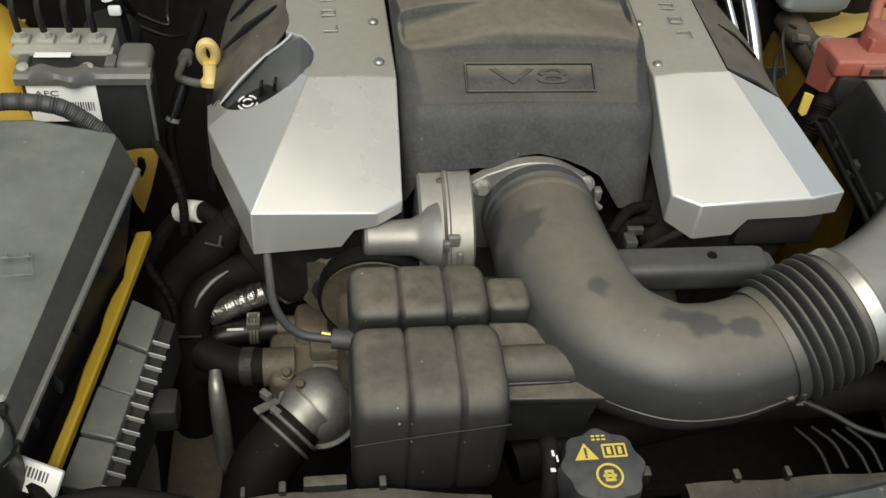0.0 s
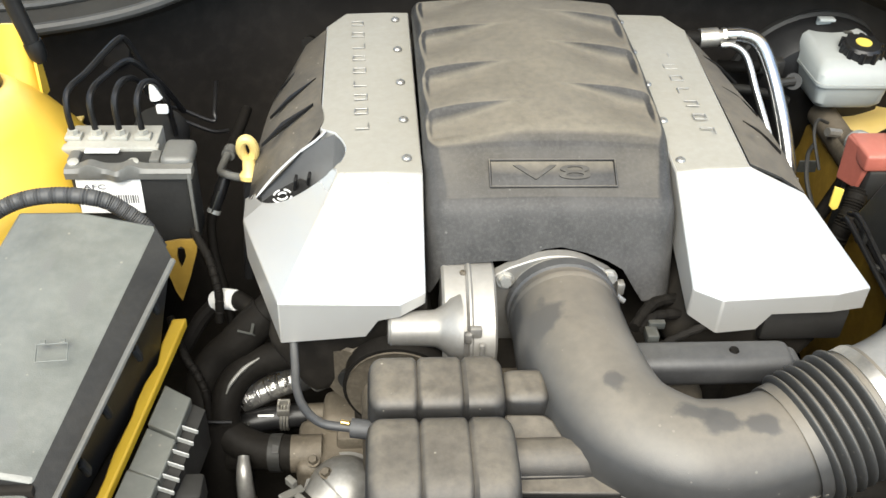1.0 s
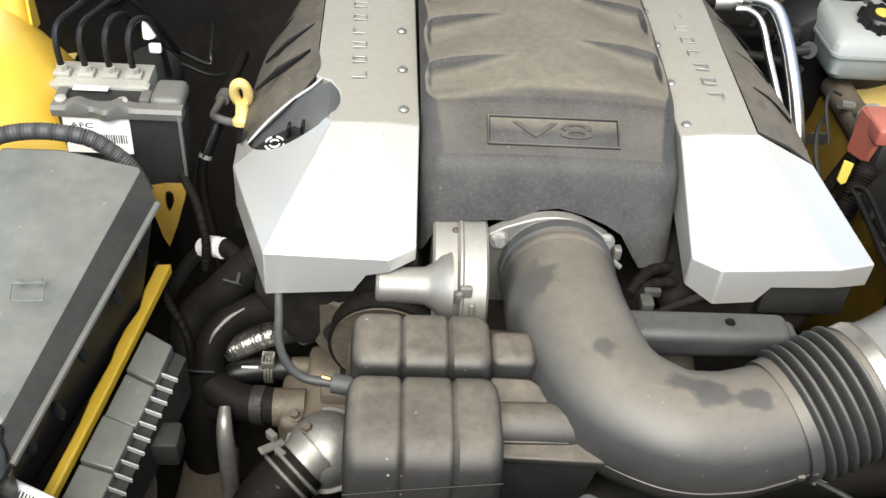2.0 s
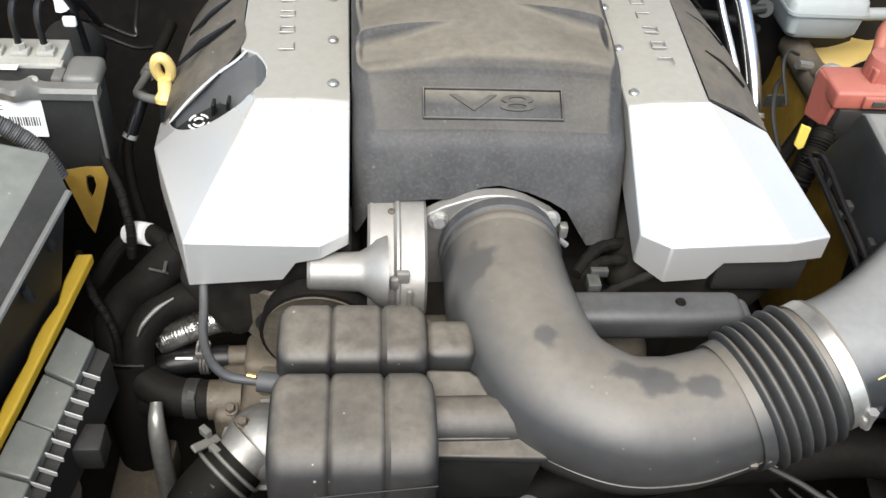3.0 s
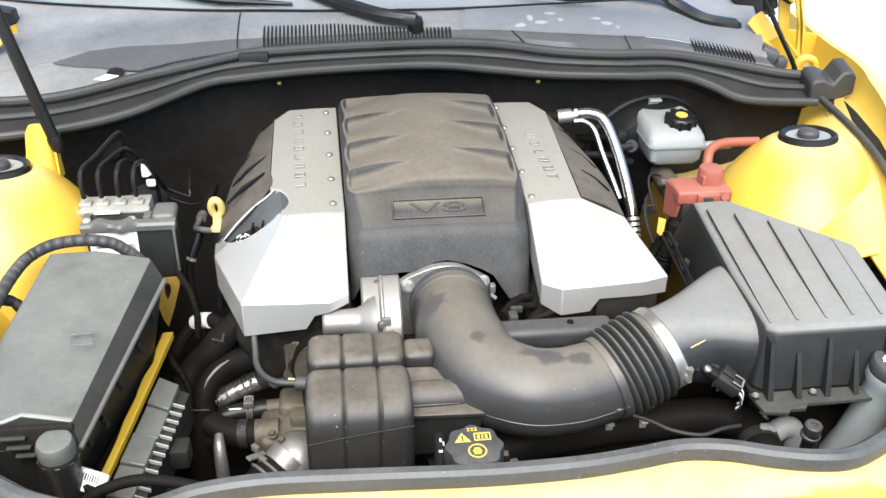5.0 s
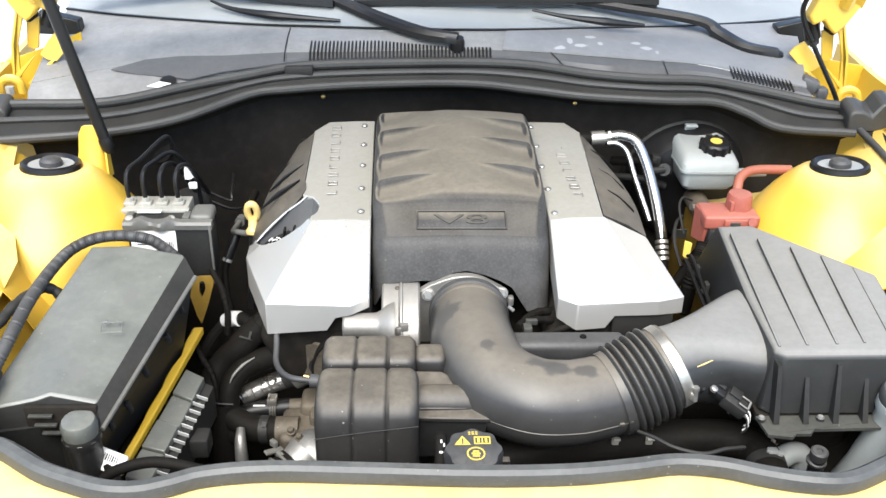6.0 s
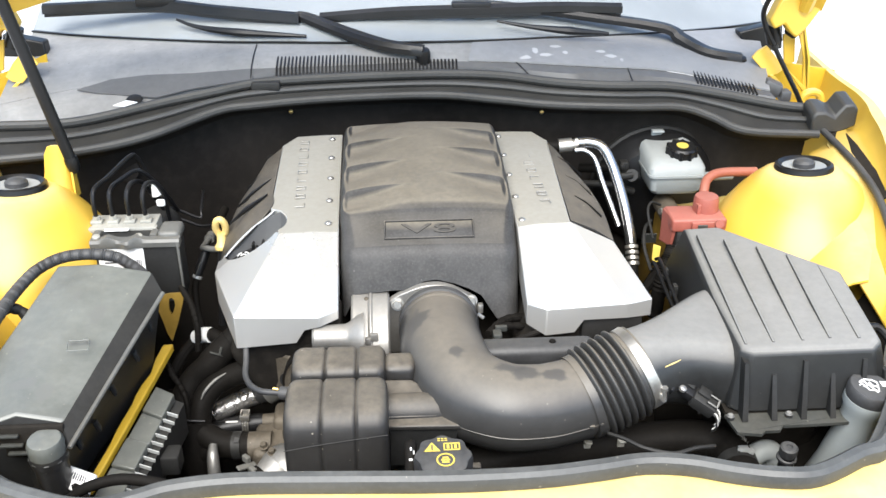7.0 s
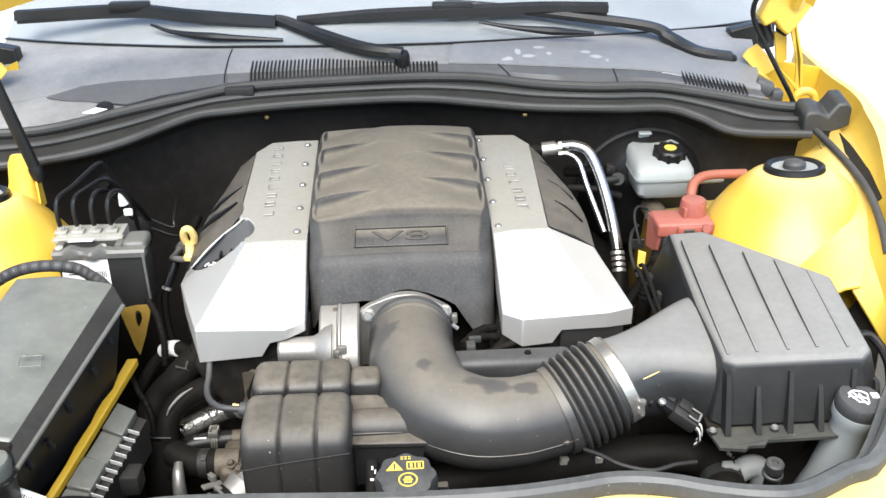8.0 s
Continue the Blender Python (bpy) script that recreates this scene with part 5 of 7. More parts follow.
# thin black pipes drawn as the dark shadow wedges beside the wipers
for pts in ([(-0.453, 1.412, 1.208), (-0.408, 1.390, 1.198), (-0.33, 1.362, 1.194), (-0.202, 1.342, 1.190)], [(0.157, 1.345, 1.212), (0.22, 1.333, 1.203), (0.292, 1.322, 1.197), (0.365, 1.318, 1.192)]):
    part("shadow_wedge", pipe(pts, [0.0025, 0.0045, 0.008, 0.003], 8), BLACK, w1 if pts[0][0] < 0 else w2)

# ---- hood strut ----
strut = thing("hood_gas_strut", -0.556, 0.998, 1.09, "black gas strut holding the hood open", "gas strut")
part("cylinder", rod((-0.553, 0.998, 1.085), (-0.640, 0.985, 1.52), 0.0092, seg=18), BLACK, strut)
part("ball_end", lathe([(0.006, -0.014), (0.010, -0.006), (0.011, 0.006), (0.0105, 0.012)], (-0.5525, 0.998, 1.083), (-0.2, 0, 1), 14), BLACK, strut)
part("piston_rod", rod((-0.640, 0.985, 1.52), (-0.690, 0.978, 1.77), 0.005, seg=10), STEEL, strut)

# ---- fuse box side ----
fuse = thing("fuse_box", -0.46, 0.62, 0.86, "dusty grey-black fuse box with faceted lid", "fuse box")
top = [(-0.520, 0.776, 1.020), (-0.460, 0.768, 1.026), (-0.389, 0.757, 1.018), (-0.441, 0.492, 0.968), (-0.494, 0.497, 0.976), (-0.512, 0.492, 0.972), (-0.572, 0.480, 0.966)]
lip = [(-0.536, 0.790, 0.99), (-0.460, 0.785, 0.99), (-0.366, 0.719, 1.004), (-0.430, 0.470, 0.945), (-0.492, 0.490, 0.940), (-0.510, 0.485, 0.940), (-0.590, 0.468, 0.940)]
bm = bmesh.new()
tv = [bm.verts.new(p) for p in top]
bm.faces.new((tv[0], tv[1], tv[4], tv[5], tv[6]))
bm.faces.new((tv[1], tv[2], tv[3], tv[4]))
lw = [bm.verts.new(lerp(Vector(p), Vector(q), 0.10)) for p, q in zip(top, lip)]
for i in range(7):
    j = (i + 1) % 7
    bm.faces.new((tv[i], lw[i], lw[j], tv[j]))
part("lid", bm, BOXGREY, fuse, bevel=0.004)
part("lid_side", rings([[lerp(Vector(p), Vector(q), 0.10) for p, q in zip(top, lip)], lip], True, False), CASE, fuse, "black lower edge of the lid")
part("lid_lip", pipe([lip[2], (-0.396, 0.60, 0.977), lip[3]], 0.0030, 8), RIMGREY, fuse, "worn edge of the lid")
low_ = [(x - lerp(0.046, 0.036, (y - 0.47) / 0.25) if x > -0.45 else x, y, 0.86 if y > 0.6 else 0.83) for x, y, z in lip]
part("base", rings([[Vector(p) + Vector((-0.003 if p[0] > -0.45 else 0.003, -0.003, -0.001)) for p in lip], low_]), CASE, fuse, "black ribbed base")
for t, dz in ((0.10, 0.030), (0.27, 0.040), (0.52, 0.034), (0.70, 0.045), (0.86, 0.030)):
    c_ = lerp(Vector(lip[2]), Vector(lip[3]), t)
    part("side_catch", box(c_.x - 0.012, c_.y, c_.z - dz, 0.006, 0.010, 0.016, 0.002, 2, Euler((0, -0.3, 0.2)).to_matrix().to_4x4()), CASE, fuse)
for sx, x, y, z in ((0.028, -0.502, 0.478, 0.958), (0.026, -0.496, 0.474, 0.948), (0.022, -0.490, 0.472, 0.938)):
    part("front_latch", box(x, y, z, sx, 0.006, 0.003, 0.001), MODULE, fuse)
part("front_recess", box(-0.480, 0.486, 0.945, 0.085, 0.008, 0.045, 0.003), DARK, fuse)
EM = basis((-0.4470, 0.600, 1.0005), (1, 0.18, -0.10), (-0.185, 0.97, 0.178))
for cx, cy, sx, sy in ((0, 0.009, 0.026, 0.0012), (0, -0.009, 0.026, 0.0012), (-0.0125, 0, 0.0012, 0.018), (0.0125, 0, 0.0012, 0.018), (-0.008, 0.0115, 0.005, 0.004), (0.008, 0.0115, 0.005, 0.004)):
    part("lid_emblem", box(cx, cy, 0, sx, sy, 0.0016, 0.0004, 1), BOXGREY, fuse, m=EM)

post = thing("black_cap_post", -0.455, 0.467, 0.84, "round black plastic cap on a post", "cap")
part("cap", lathe([(0.021, -0.020), (0.021, -0.006), (0.0185, -0.001), (0.014, 0.0), (0.004, 0.0008)], (-0.455, 0.467, 0.962), (0, -0.08, 1), 16), BOXGREY, post)
part("ring", lathe([(0.0212, -0.034), (0.0218, -0.028), (0.0218, -0.024), (0.0205, -0.020)], (-0.455, 0.467, 0.962), (0, -0.08, 1), 24), PLASTIC, post)
part("stem", lathe([(0.018, -0.10), (0.0198, -0.034), (0.0198, -0.02)], (-0.455, 0.467, 0.962), (0, -0.08, 1), 24), PLASTIC, post)
for k in range(9):
    a_ = 2 * math.pi * k / 9
    part("ring_mark", box(-0.455 + 0.0217 * math.cos(a_), 0.4695 + 0.0217 * math.sin(a_), 0.936, 0.002, 0.006, 0.0016, 0.0004, 1, Euler((0, 0, a_)).to_matrix().to_4x4()), MODULE, post)

ecm = thing("control_module", -0.39, 0.59, 0.83, "grey control module with segmented cover and pale connector fins", "control module")
A0, A1, B0, B1 = Vector((-0.385, 0.680, 0.875)), Vector((-0.357, 0.664, 0.872)), Vector((-0.424, 0.490, 0.852)), Vector((-0.392, 0.484, 0.850))
for k in range(4):
    t0, t1 = k / 4 + 0.004, (k + 1) / 4 - 0.004
    z = Vector((0, 0, 0.003 if k in (0, 2) else 0.0))
    part("cover_segment", slab([lerp(A0, B0, t0) + z, lerp(A1, B1, t0) + z, lerp(A1, B1, t1) + z, lerp(A0, B0, t1) + z], 0.012), BOXGREY, ecm, bevel=0.0015)
part("module_body", slab([A0 + Vector((0.002, 0, -0.011)), A1 + Vector((0.012, -0.004, -0.011)), B1 + Vector((0.012, 0, -0.011)), B0 + Vector((0.002, 0, -0.011))], 0.05), CASE, ecm)
for k in range(12):
    t = 0.16 + 0.80 * k / 11
    c_ = lerp(A1, B1, t)
    part("connector_fin", box(c_.x + 0.007, c_.y - 0.002, c_.z - 0.006, 0.017, 0.0013, 0.006, 0.0005, 1, Euler((0, 0.2, -0.25)).to_matrix().to_4x4()), PALEPLATE, ecm)
part("side_plug", box(-0.354, 0.585, 0.825, 0.030, 0.03, 0.03, 0.004), CASE, ecm)

tag = thing("paper_tag", -0.432, 0.462, 0.86, "white barcode tag wrapped round a cable", "tag")
TM = basis((-0.430, 0.470, 0.896), (0.85, -0.35, -0.1), (0.35, 0.6, 0.7))
part("sheet", box(0, 0, 0, 0.044, 0.026, 0.006, 0.0025), LABEL, tag, m=TM)
for k in range(9):
    part("code_bar", box(-0.013 + 0.003 * k, 0.004, 0.0033, 0.0012 if k % 3 else 0.0018, 0.008, 0.0006, 0.0001, 1), INK, tag, m=TM)
part("cable", pipe([(-0.47, 0.50, 0.87), (-0.43, 0.465, 0.890), (-0.40, 0.425, 0.875), (-0.38, 0.41, 0.85)], 0.006, 8), HOSE, tag)

hose = thing("front_hose", -0.36, 0.41, 0.92, "black rubber hose lying behind the front seal", "hose")
part("tube", pipe([(-0.430, 0.420, 0.905), (-0.405, 0.425, 0.922), (-0.365, 0.427, 0.932), (-0.32, 0.420, 0.930), (-0.27, 0.410, 0.918), (-0.24, 0.405, 0.90)], 0.0065, 12), HOSE, hose)

loom = thing("cable_loom", -0.5, 0.75, 0.98, "ribbed black cable conduit arching over the fuse box", "cable")
part("conduit", pipe([(-0.575, 0.43, 0.950), (-0.568, 0.50, 0.984), (-0.563, 0.575, 1.004), (-0.563, 0.64, 1.012), (-0.562, 0.70, 1.013), (-0.560, 0.750, 1.011), (-0.550, 0.780, 1.014), (-0.522, 0.790, 1.0245), (-0.485, 0.792, 1.029), (-0.447, 0.792, 1.024), (-0.427, 0.792, 1.011), (-0.409, 0.790, 0.993), (-0.396, 0.786, 0.965)], 0.0080, 14, 24, ripple=(0.0007, 128)), RUBBER, loom)
part("conduit", pipe([(-0.60, 0.62, 0.99), (-0.585, 0.66, 1.000), (-0.565, 0.70, 0.998), (-0.545, 0.70, 0.98), (-0.54, 0.66, 0.945)], 0.0070, 12, 12, ripple=(0.0006, 40)), CASE, loom)
part("tape", pipe([(-0.568, 0.475, 0.978), (-0.565, 0.495, 0.988), (-0.562, 0.515, 0.996)], 0.0115, 12), CASE, loom)

# ---- brake hydraulics ----
absu = thing("hydraulic_unit", -0.44, 0.91, 0.88, "anti-lock brake hydraulic unit with pale valve block and black module", "brake unit")
block = part("valve_block", box(-0.4635, 0.928, 0.992, 0.098, 0.048, 0.046, 0.002), PALEBLOCK, absu, "pale aluminium valve block")
part("block_shelf", box(-0.4640, 0.909, 1.010, 0.104, 0.012, 0.008, 0.002), PALEBLOCK, absu)
part("module_case", box(-0.4360, 0.886, 0.960, 0.126, 0.046, 0.100, 0.006, 3), CASE, absu)
loops = []
for i in range(41):
    u = i / 40
    x = lerp(-0.502, -0.370, u)
    wave = 0.005 * math.exp(-((u - 0.20) / 0.07) ** 2) + 0.005 * math.exp(-((u - 0.52) / 0.06) ** 2)
    dip_ = 0.006 * math.exp(-((u - 0.42) / 0.06) ** 2)
    loops.append([(x, 0.8600 - dip_, 1.002), (x, 0.8590 - dip_, 1.010), (x, 0.862 - dip_, 1.014 + wave), (x, 0.873, 1.0145 + wave), (x, 0.877, 1.003)])
part("case_rim", joined(rings(loops), box(-0.388, 0.893, 1.012, 0.034, 0.044, 0.018, 0.007, 3), box(-0.3735, 0.8615, 0.960, 0.004, 0.005, 0.100, 0.0015), box(-0.4360, 0.8615, 0.910, 0.128, 0.005, 0.003, 0.001)), RIMGREY, absu, "grey undulating rim")
part("rear_deck", box(-0.4420, 0.8930, 1.0010, 0.108, 0.028, 0.012, 0.003), CASE, absu)
for x in (-0.498, -0.412):
    part("deck_post", box(x, 0.889, 1.010, 0.012, 0.022, 0.010, 0.003), RIMGREY, absu)
part("pump_motor", rod((-0.44, 0.955, 0.955), (-0.44, 1.04, 0.955), 0.034, seg=24), CASE, absu)
LM = basis((-0.4595, 0.8622, 0.979), (1, 0, 0), (0, 0.06, 1))
lab = part("label", box(0, 0, 0, 0.068, 0.042, 0.0012, 0.0003, 1), LABEL, absu, "white barcode label reading AFC", m=LM)
wt = words("AFC", 0.0105, 0.0002)
bmesh.ops.scale(wt, vec=(1.25, 0.8, 1), verts=wt.verts)
part("label_text", wt, INK, lab, m=LM @ Matrix.Translation((-0.015, 0.012, 0.0010)))
for k in range(12):
    part("code_bar", box(0.001 + 0.0025 * k, -0.003, 0.0009, 0.0010 if k % 3 else 0.0016, 0.010, 0.0004, 0.0001, 1), INK, lab, m=LM)
part("code_line", box(-0.016, -0.002, 0.0009, 0.018, 0.002, 0.0004, 0.0001, 1), INK, lab, m=LM)
part("small_label", box(-0.470, 0.8965, 1.0150, 0.036, 0.008, 0.0016, 0.0003, 1), LABEL, absu)
for x in (-0.494, -0.432):
    part("rim_screw", lathe([(0.006, 0), (0.006, 0.004), (0.003, 0.0055)], (x, 0.872, 1.0135), (0, -0.2, 1), 14), PALEBLOCK, absu)
PIPES = [[(-0.506, 0.924, 1.016), (-0.508, 0.927, 1.050), (-0.506, 0.940, 1.066), (-0.494, 0.972, 1.070), (-0.472, 1.025, 1.082), (-0.464, 1.040, 1.076), (-0.455, 1.055, 1.04), (-0.44, 1.08, 0.98)],
         [(-0.481, 0.924, 1.016), (-0.483, 0.927, 1.052), (-0.481, 0.940, 1.066), (-0.474, 0.972, 1.066), (-0.462, 1.010, 1.064), (-0.452, 1.022, 1.056), (-0.434, 1.045, 1.018), (-0.42, 1.08, 0.96)],
         [(-0.456, 0.924, 1.016), (-0.457, 0.927, 1.052), (-0.455, 0.938, 1.066), (-0.453, 0.960, 1.066), (-0.449, 0.985, 1.056), (-0.444, 1.000, 1.040), (-0.436, 1.015, 1.01), (-0.42, 1.04, 0.96)],
         [(-0.431, 0.924, 1.016), (-0.433, 0.927, 1.052), (-0.431, 0.940, 1.066), (-0.427, 0.958, 1.066), (-0.420, 0.972, 1.056), (-0.414, 0.980, 1.03), (-0.412, 0.99, 0.98)]]
for pts in PIPES:
    nut = Vector(pts[0])
    part("pipe_nut", joined(box(nut.x, nut.y, 1.017, 0.018, 0.016, 0.006, 0.002), rod(nut, nut + Vector((0, 0, 0.010)), 0.0060, seg=6)), PALEBLOCK, absu)
    part("brake_pipe", pipe(pts, 0.0036, 8, 8), BLACK, absu)
for pts in ([(-0.452, 1.06, 0.975), (-0.43, 1.085, 0.962), (-0.388, 1.090, 0.940), (-0.385, 1.100, 0.95), (-0.388, 1.150, 0.965)], [(-0.452, 1.06, 0.958), (-0.43, 1.085, 0.945), (-0.390, 1.090, 0.925), (-0.37, 1.10, 0.92)]):
    part("cross_pipe", pipe(pts, 0.0027, 8, 6), BLACK, absu)
part("white_tag", joined(lathe([(0.0075, 0.0), (0.005, 0.014), (0.0008, 0.024)], (-0.4235, 0.975, 1.036), (-0.12, 0, 1), 8), box(-0.418, 0.972, 1.024, 0.014, 0.006, 0.012, 0.003)), LABEL, absu, "white paper tag on a brake pipe")
part("grommet", lathe([(0.024, 0.0), (0.022, 0.006), (0.010, 0.009)], (-0.515, 1.150, 1.010), (0, -1, 0.2), 24), FELT, absu)

booster = thing("brake_booster", 0.44, 1.16, 0.80, "black round brake booster on the firewall", "brake booster")
part("drum", lathe([(0.02, -0.055), (0.06, -0.052), (0.095, -0.040), (0.112, -0.015), (0.116, 0.0), (0.116, 0.02)], (0.445, 1.200, 0.930), (0, 1, 0.05), 40), BLACK, booster)
part("rim_band", lathe([(0.1165, 0.0), (0.1205, 0.004), (0.1205, 0.012), (0.1165, 0.016)], (0.445, 1.200, 0.930), (0, 1, 0.05), 40, False), CASE, booster)
part("check_valve", joined(rod((0.385, 1.12, 0.985), (0.372, 1.09, 1.0), 0.011, seg=16), rod((0.372, 1.09, 1.0), (0.350, 1.085, 1.0), 0.006, seg=10)), CASE, booster)
resv = thing("brake_fluid_reservoir", 0.475, 1.12, 0.94, "milky white brake fluid reservoir with black cap", "fluid reservoir")


def rect(cx, cy, hx, hy, z, r=0.012, n=5):
    out = []
    for qx, qy, a0 in ((1, 1, 0), (-1, 1, 90), (-1, -1, 180), (1, -1, 270)):
        for i in range(n):
            a_ = radians(a0 + 90 * i / (n - 1))
            out.append((cx + qx * (hx - r) + r * math.cos(a_), cy + qy * (hy - r) + r * math.sin(a_), z))
    return out


part("tank", rings([rect(0.452, 1.128, 0.041, 0.042, 0.964), rect(0.452, 1.128, 0.046, 0.048, 0.972), rect(0.452, 1.129, 0.049, 0.051, 0.998)]), WHITEPLASTIC, resv)
part("seam", rings([rect(0.452, 1.129, 0.0520, 0.0545, 0.998), rect(0.452, 1.129, 0.0520, 0.0545, 1.002)]), WHITEPLASTIC, resv)
tilt_up = [rect(0.452, 1.131, 0.0510, 0.0535, 1.002), rect(0.452, 1.132, 0.0498, 0.0520, 1.012), rect(0.452, 1.137, 0.0450, 0.0470, 1.020), rect(0.452, 1.142, 0.0385, 0.0400, 1.024)]
part("upper_shell", rings([[(x, y, z + 0.10 * (y - 1.08) * (1 if k else 0)) for x, y, z in loop] for k, loop in enumerate(tilt_up)]), WHITEPLASTIC, resv)
CAP_AT = (0.466, 1.120, 1.024)
rcap = part("cap", lathe([(0.0245, 0.0), (0.0260, 0.003), (0.0260, 0.014), (0.0225, 0.018), (0.006, 0.0185)], CAP_AT, (0, -0.10, 1), 30), BLACK, resv, "black screw cap with yellow centre")
for k in range(10):
    a_ = 2 * math.pi * k / 10
    part("grip", rod((0.466 + 0.0255 * math.cos(a_), 1.120 + 0.0255 * math.sin(a_), 1.026 + 0.003 * math.sin(a_)), (0.466 + 0.0248 * math.cos(a_), 1.119 + 0.0248 * math.sin(a_), 1.0400 + 0.003 * math.sin(a_)), 0.0040, seg=8), BLACK, rcap)
part("cap_disc", lathe([(0.0105, 0.0184), (0.0105, 0.0196), (0.002, 0.0198)], CAP_AT, (0, -0.10, 1), 20), SYMBOL, rcap)
part("top_tab", joined(box(0.436, 1.182, 1.040, 0.020, 0.006, 0.018, 0.002), box(0.436, 1.176, 1.049, 0.022, 0.012, 0.004, 0.001)), WHITEPLASTIC, resv)
part("outlet", rod((0.495, 1.11, 0.985), (0.562, 1.115, 0.985), 0.008), WHITEPLASTIC, resv)
part("warning_print", box(0.468, 1.168, 1.034, 0.012, 0.008, 0.0010, 0.0002, 1), MODULE, resv)
master = thing("master_cylinder", 0.455, 1.10, 0.93, "grey cast brake master cylinder below its reservoir", "master cylinder")
part("bore", rod((0.445, 1.00, 0.925), (0.445, 1.13, 0.930), 0.019, seg=20), DIRTYCAST, master)
part("end_plug", lathe([(0.017, 0), (0.018, 0.010), (0.012, 0.014)], (0.449, 1.028, 0.945), (0, -1, 0.2), 18), WHITEPLASTIC, master)
part("end_plug_neck", rod((0.447, 1.03, 0.94), (0.446, 1.05, 0.935), 0.015, seg=16), DIRTYCAST, master)
part("side_port", rod((0.415, 1.045, 0.950), (0.435, 1.05, 0.945), 0.006, seg=8), STEEL, master)
part("label", box(0.400, 1.04, 0.900, 0.026, 0.002, 0.018, 0.0005, 1), MODULE, master)

ac = thing("refrigerant_pipes", 0.33, 1.08, 0.90, "bare aluminium air conditioning pipes with crimped fitting", "pipe")
part("large_pipe", pipe([(0.278, 1.118, 1.052), (0.300, 1.116, 1.053), (0.322, 1.108, 1.044), (0.338, 1.085, 1.012), (0.350, 1.045, 0.966), (0.356, 1.01, 0.926), (0.357, 1.00, 0.912)], 0.0098, 16), ALU, ac)
part("small_pipe", pipe([(0.272, 1.112, 1.040), (0.290, 1.110, 1.040), (0.306, 1.100, 1.028), (0.316, 1.070, 0.996), (0.330, 1.04, 0.958), (0.338, 1.02, 0.935)], 0.0050, 12), ALU, ac)
part("fitting", joined(rod((0.245, 1.121, 1.046), (0.268, 1.120, 1.048), 0.0125, seg=20), rod((0.268, 1.120, 1.048), (0.274, 1.120, 1.0485), 0.0095, seg=16), rod((0.274, 1.120, 1.0485), (0.290, 1.119, 1.050), 0.012, seg=6)), STEEL, ac)
for k in range(4):
    part("crimp", rod((0.3575, 0.998 - 0.006 * k, 0.909 - 0.0075 * k), (0.3575, 0.9945 - 0.006 * k, 0.9045 - 0.0075 * k), 0.0115, seg=18), STEEL, ac)
part("rubber_hose", pipe([(0.3575, 0.98, 0.886), (0.352, 0.94, 0.83), (0.338, 0.90, 0.76)], 0.010, 12), HOSE, ac)
part("rear_hose", pipe([(0.245, 1.121, 1.046), (0.20, 1.13, 1.04), (0.16, 1.15, 1.01)], 0.010, 12), HOSE, ac)

# ---- positive terminal ----
term = thing("terminal_cover", 0.44, 0.945, 0.90, "faded red plastic battery terminal cover", "terminal cover")
part("cover", box(0.437, 0.930, 0.991, 0.088, 0.056, 0.022, 0.004, 3), RED, term)
part("cover_leg", slab([(0.390, 0.955, 1.000), (0.397, 0.903, 1.000), (0.394, 0.910, 0.952), (0.387, 0.945, 0.945)], 0.006, (1, 0, 0)), RED, term, bevel=0.002)
part("knob", lathe([(0.0215, -0.03), (0.0200, 0.008), (0.0180, 0.014), (0.008, 0.015)], (0.456, 0.940, 1.012), (0, 0, 1), 24), RED, term)
part("knob_ribs", joined(box(0.442, 0.936, 1.006, 0.012, 0.016, 0.024, 0.003), box(0.440, 0.926, 1.006, 0.006, 0.010, 0.024, 0.002)), RED, term)
part("front_tab", box(0.446, 0.8995, 0.992, 0.046, 0.006, 0.014, 0.002), RED, term)
part("tab_window", box(0.440, 0.8960, 0.992, 0.016, 0.002, 0.007, 0.0005, 1), MODULE, term)
part("tab_eye", lathe([(0.007, 0), (0.007, 0.004), (0.003, 0.004)], (0.466, 0.8975, 0.996), (0, -1, 0.3), 14), RED, term)
part("cable", pipe([(0.459, 0.962, 0.995), (0.461, 0.970, 1.020), (0.471, 0.988, 1.034), (0.498, 1.002, 1.039), (0.56, 1.010, 1.036)], 0.0078, 14), REDCABLE, term)
tbase = thing("terminal_block", 0.44, 0.93, 0.86, "black fuse block under the red terminal cover", "terminal block")
part("housing", box(0.441, 0.923, 0.960, 0.080, 0.046, 0.042, 0.005), CASE, tbase)
part("lead", pipe([(0.402, 0.912, 0.950), (0.394, 0.900, 0.934), (0.386, 0.890, 0.918), (0.379, 0.884, 0.895), (0.372, 0.878, 0.84)], 0.0118, 16, 12, ripple=(0.0010, 22)), HOSE, tbase, "corrugated black lead")
part("yellow_clip", slab([(0.366, 0.902, 0.960), (0.378, 0.901, 0.956), (0.3765, 0.899, 0.931), (0.371, 0.899, 0.928), (0.365, 0.900, 0.934)], 0.003, (0, 1, 0)), SYMBOL, tbase, bevel=0.0008)
for x, y in ((0.408, 0.945), (0.474, 0.940)):
    part("stand_leg", box(x, y, 0.895, 0.014, 0.012, 0.095, 0.002), CASE, tbase)
loom2 = thing("side_cable", 0.42, 1.02, 0.85, "thick black cable crossing the inner fender", "cable")
part("cable", pipe([(0.36, 0.93, 0.84), (0.40, 0.97, 0.875), (0.45, 1.02, 0.905), (0.50, 1.06, 0.93), (0.56, 1.08, 0.94)], 0.009, 10), HOSE, loom2)

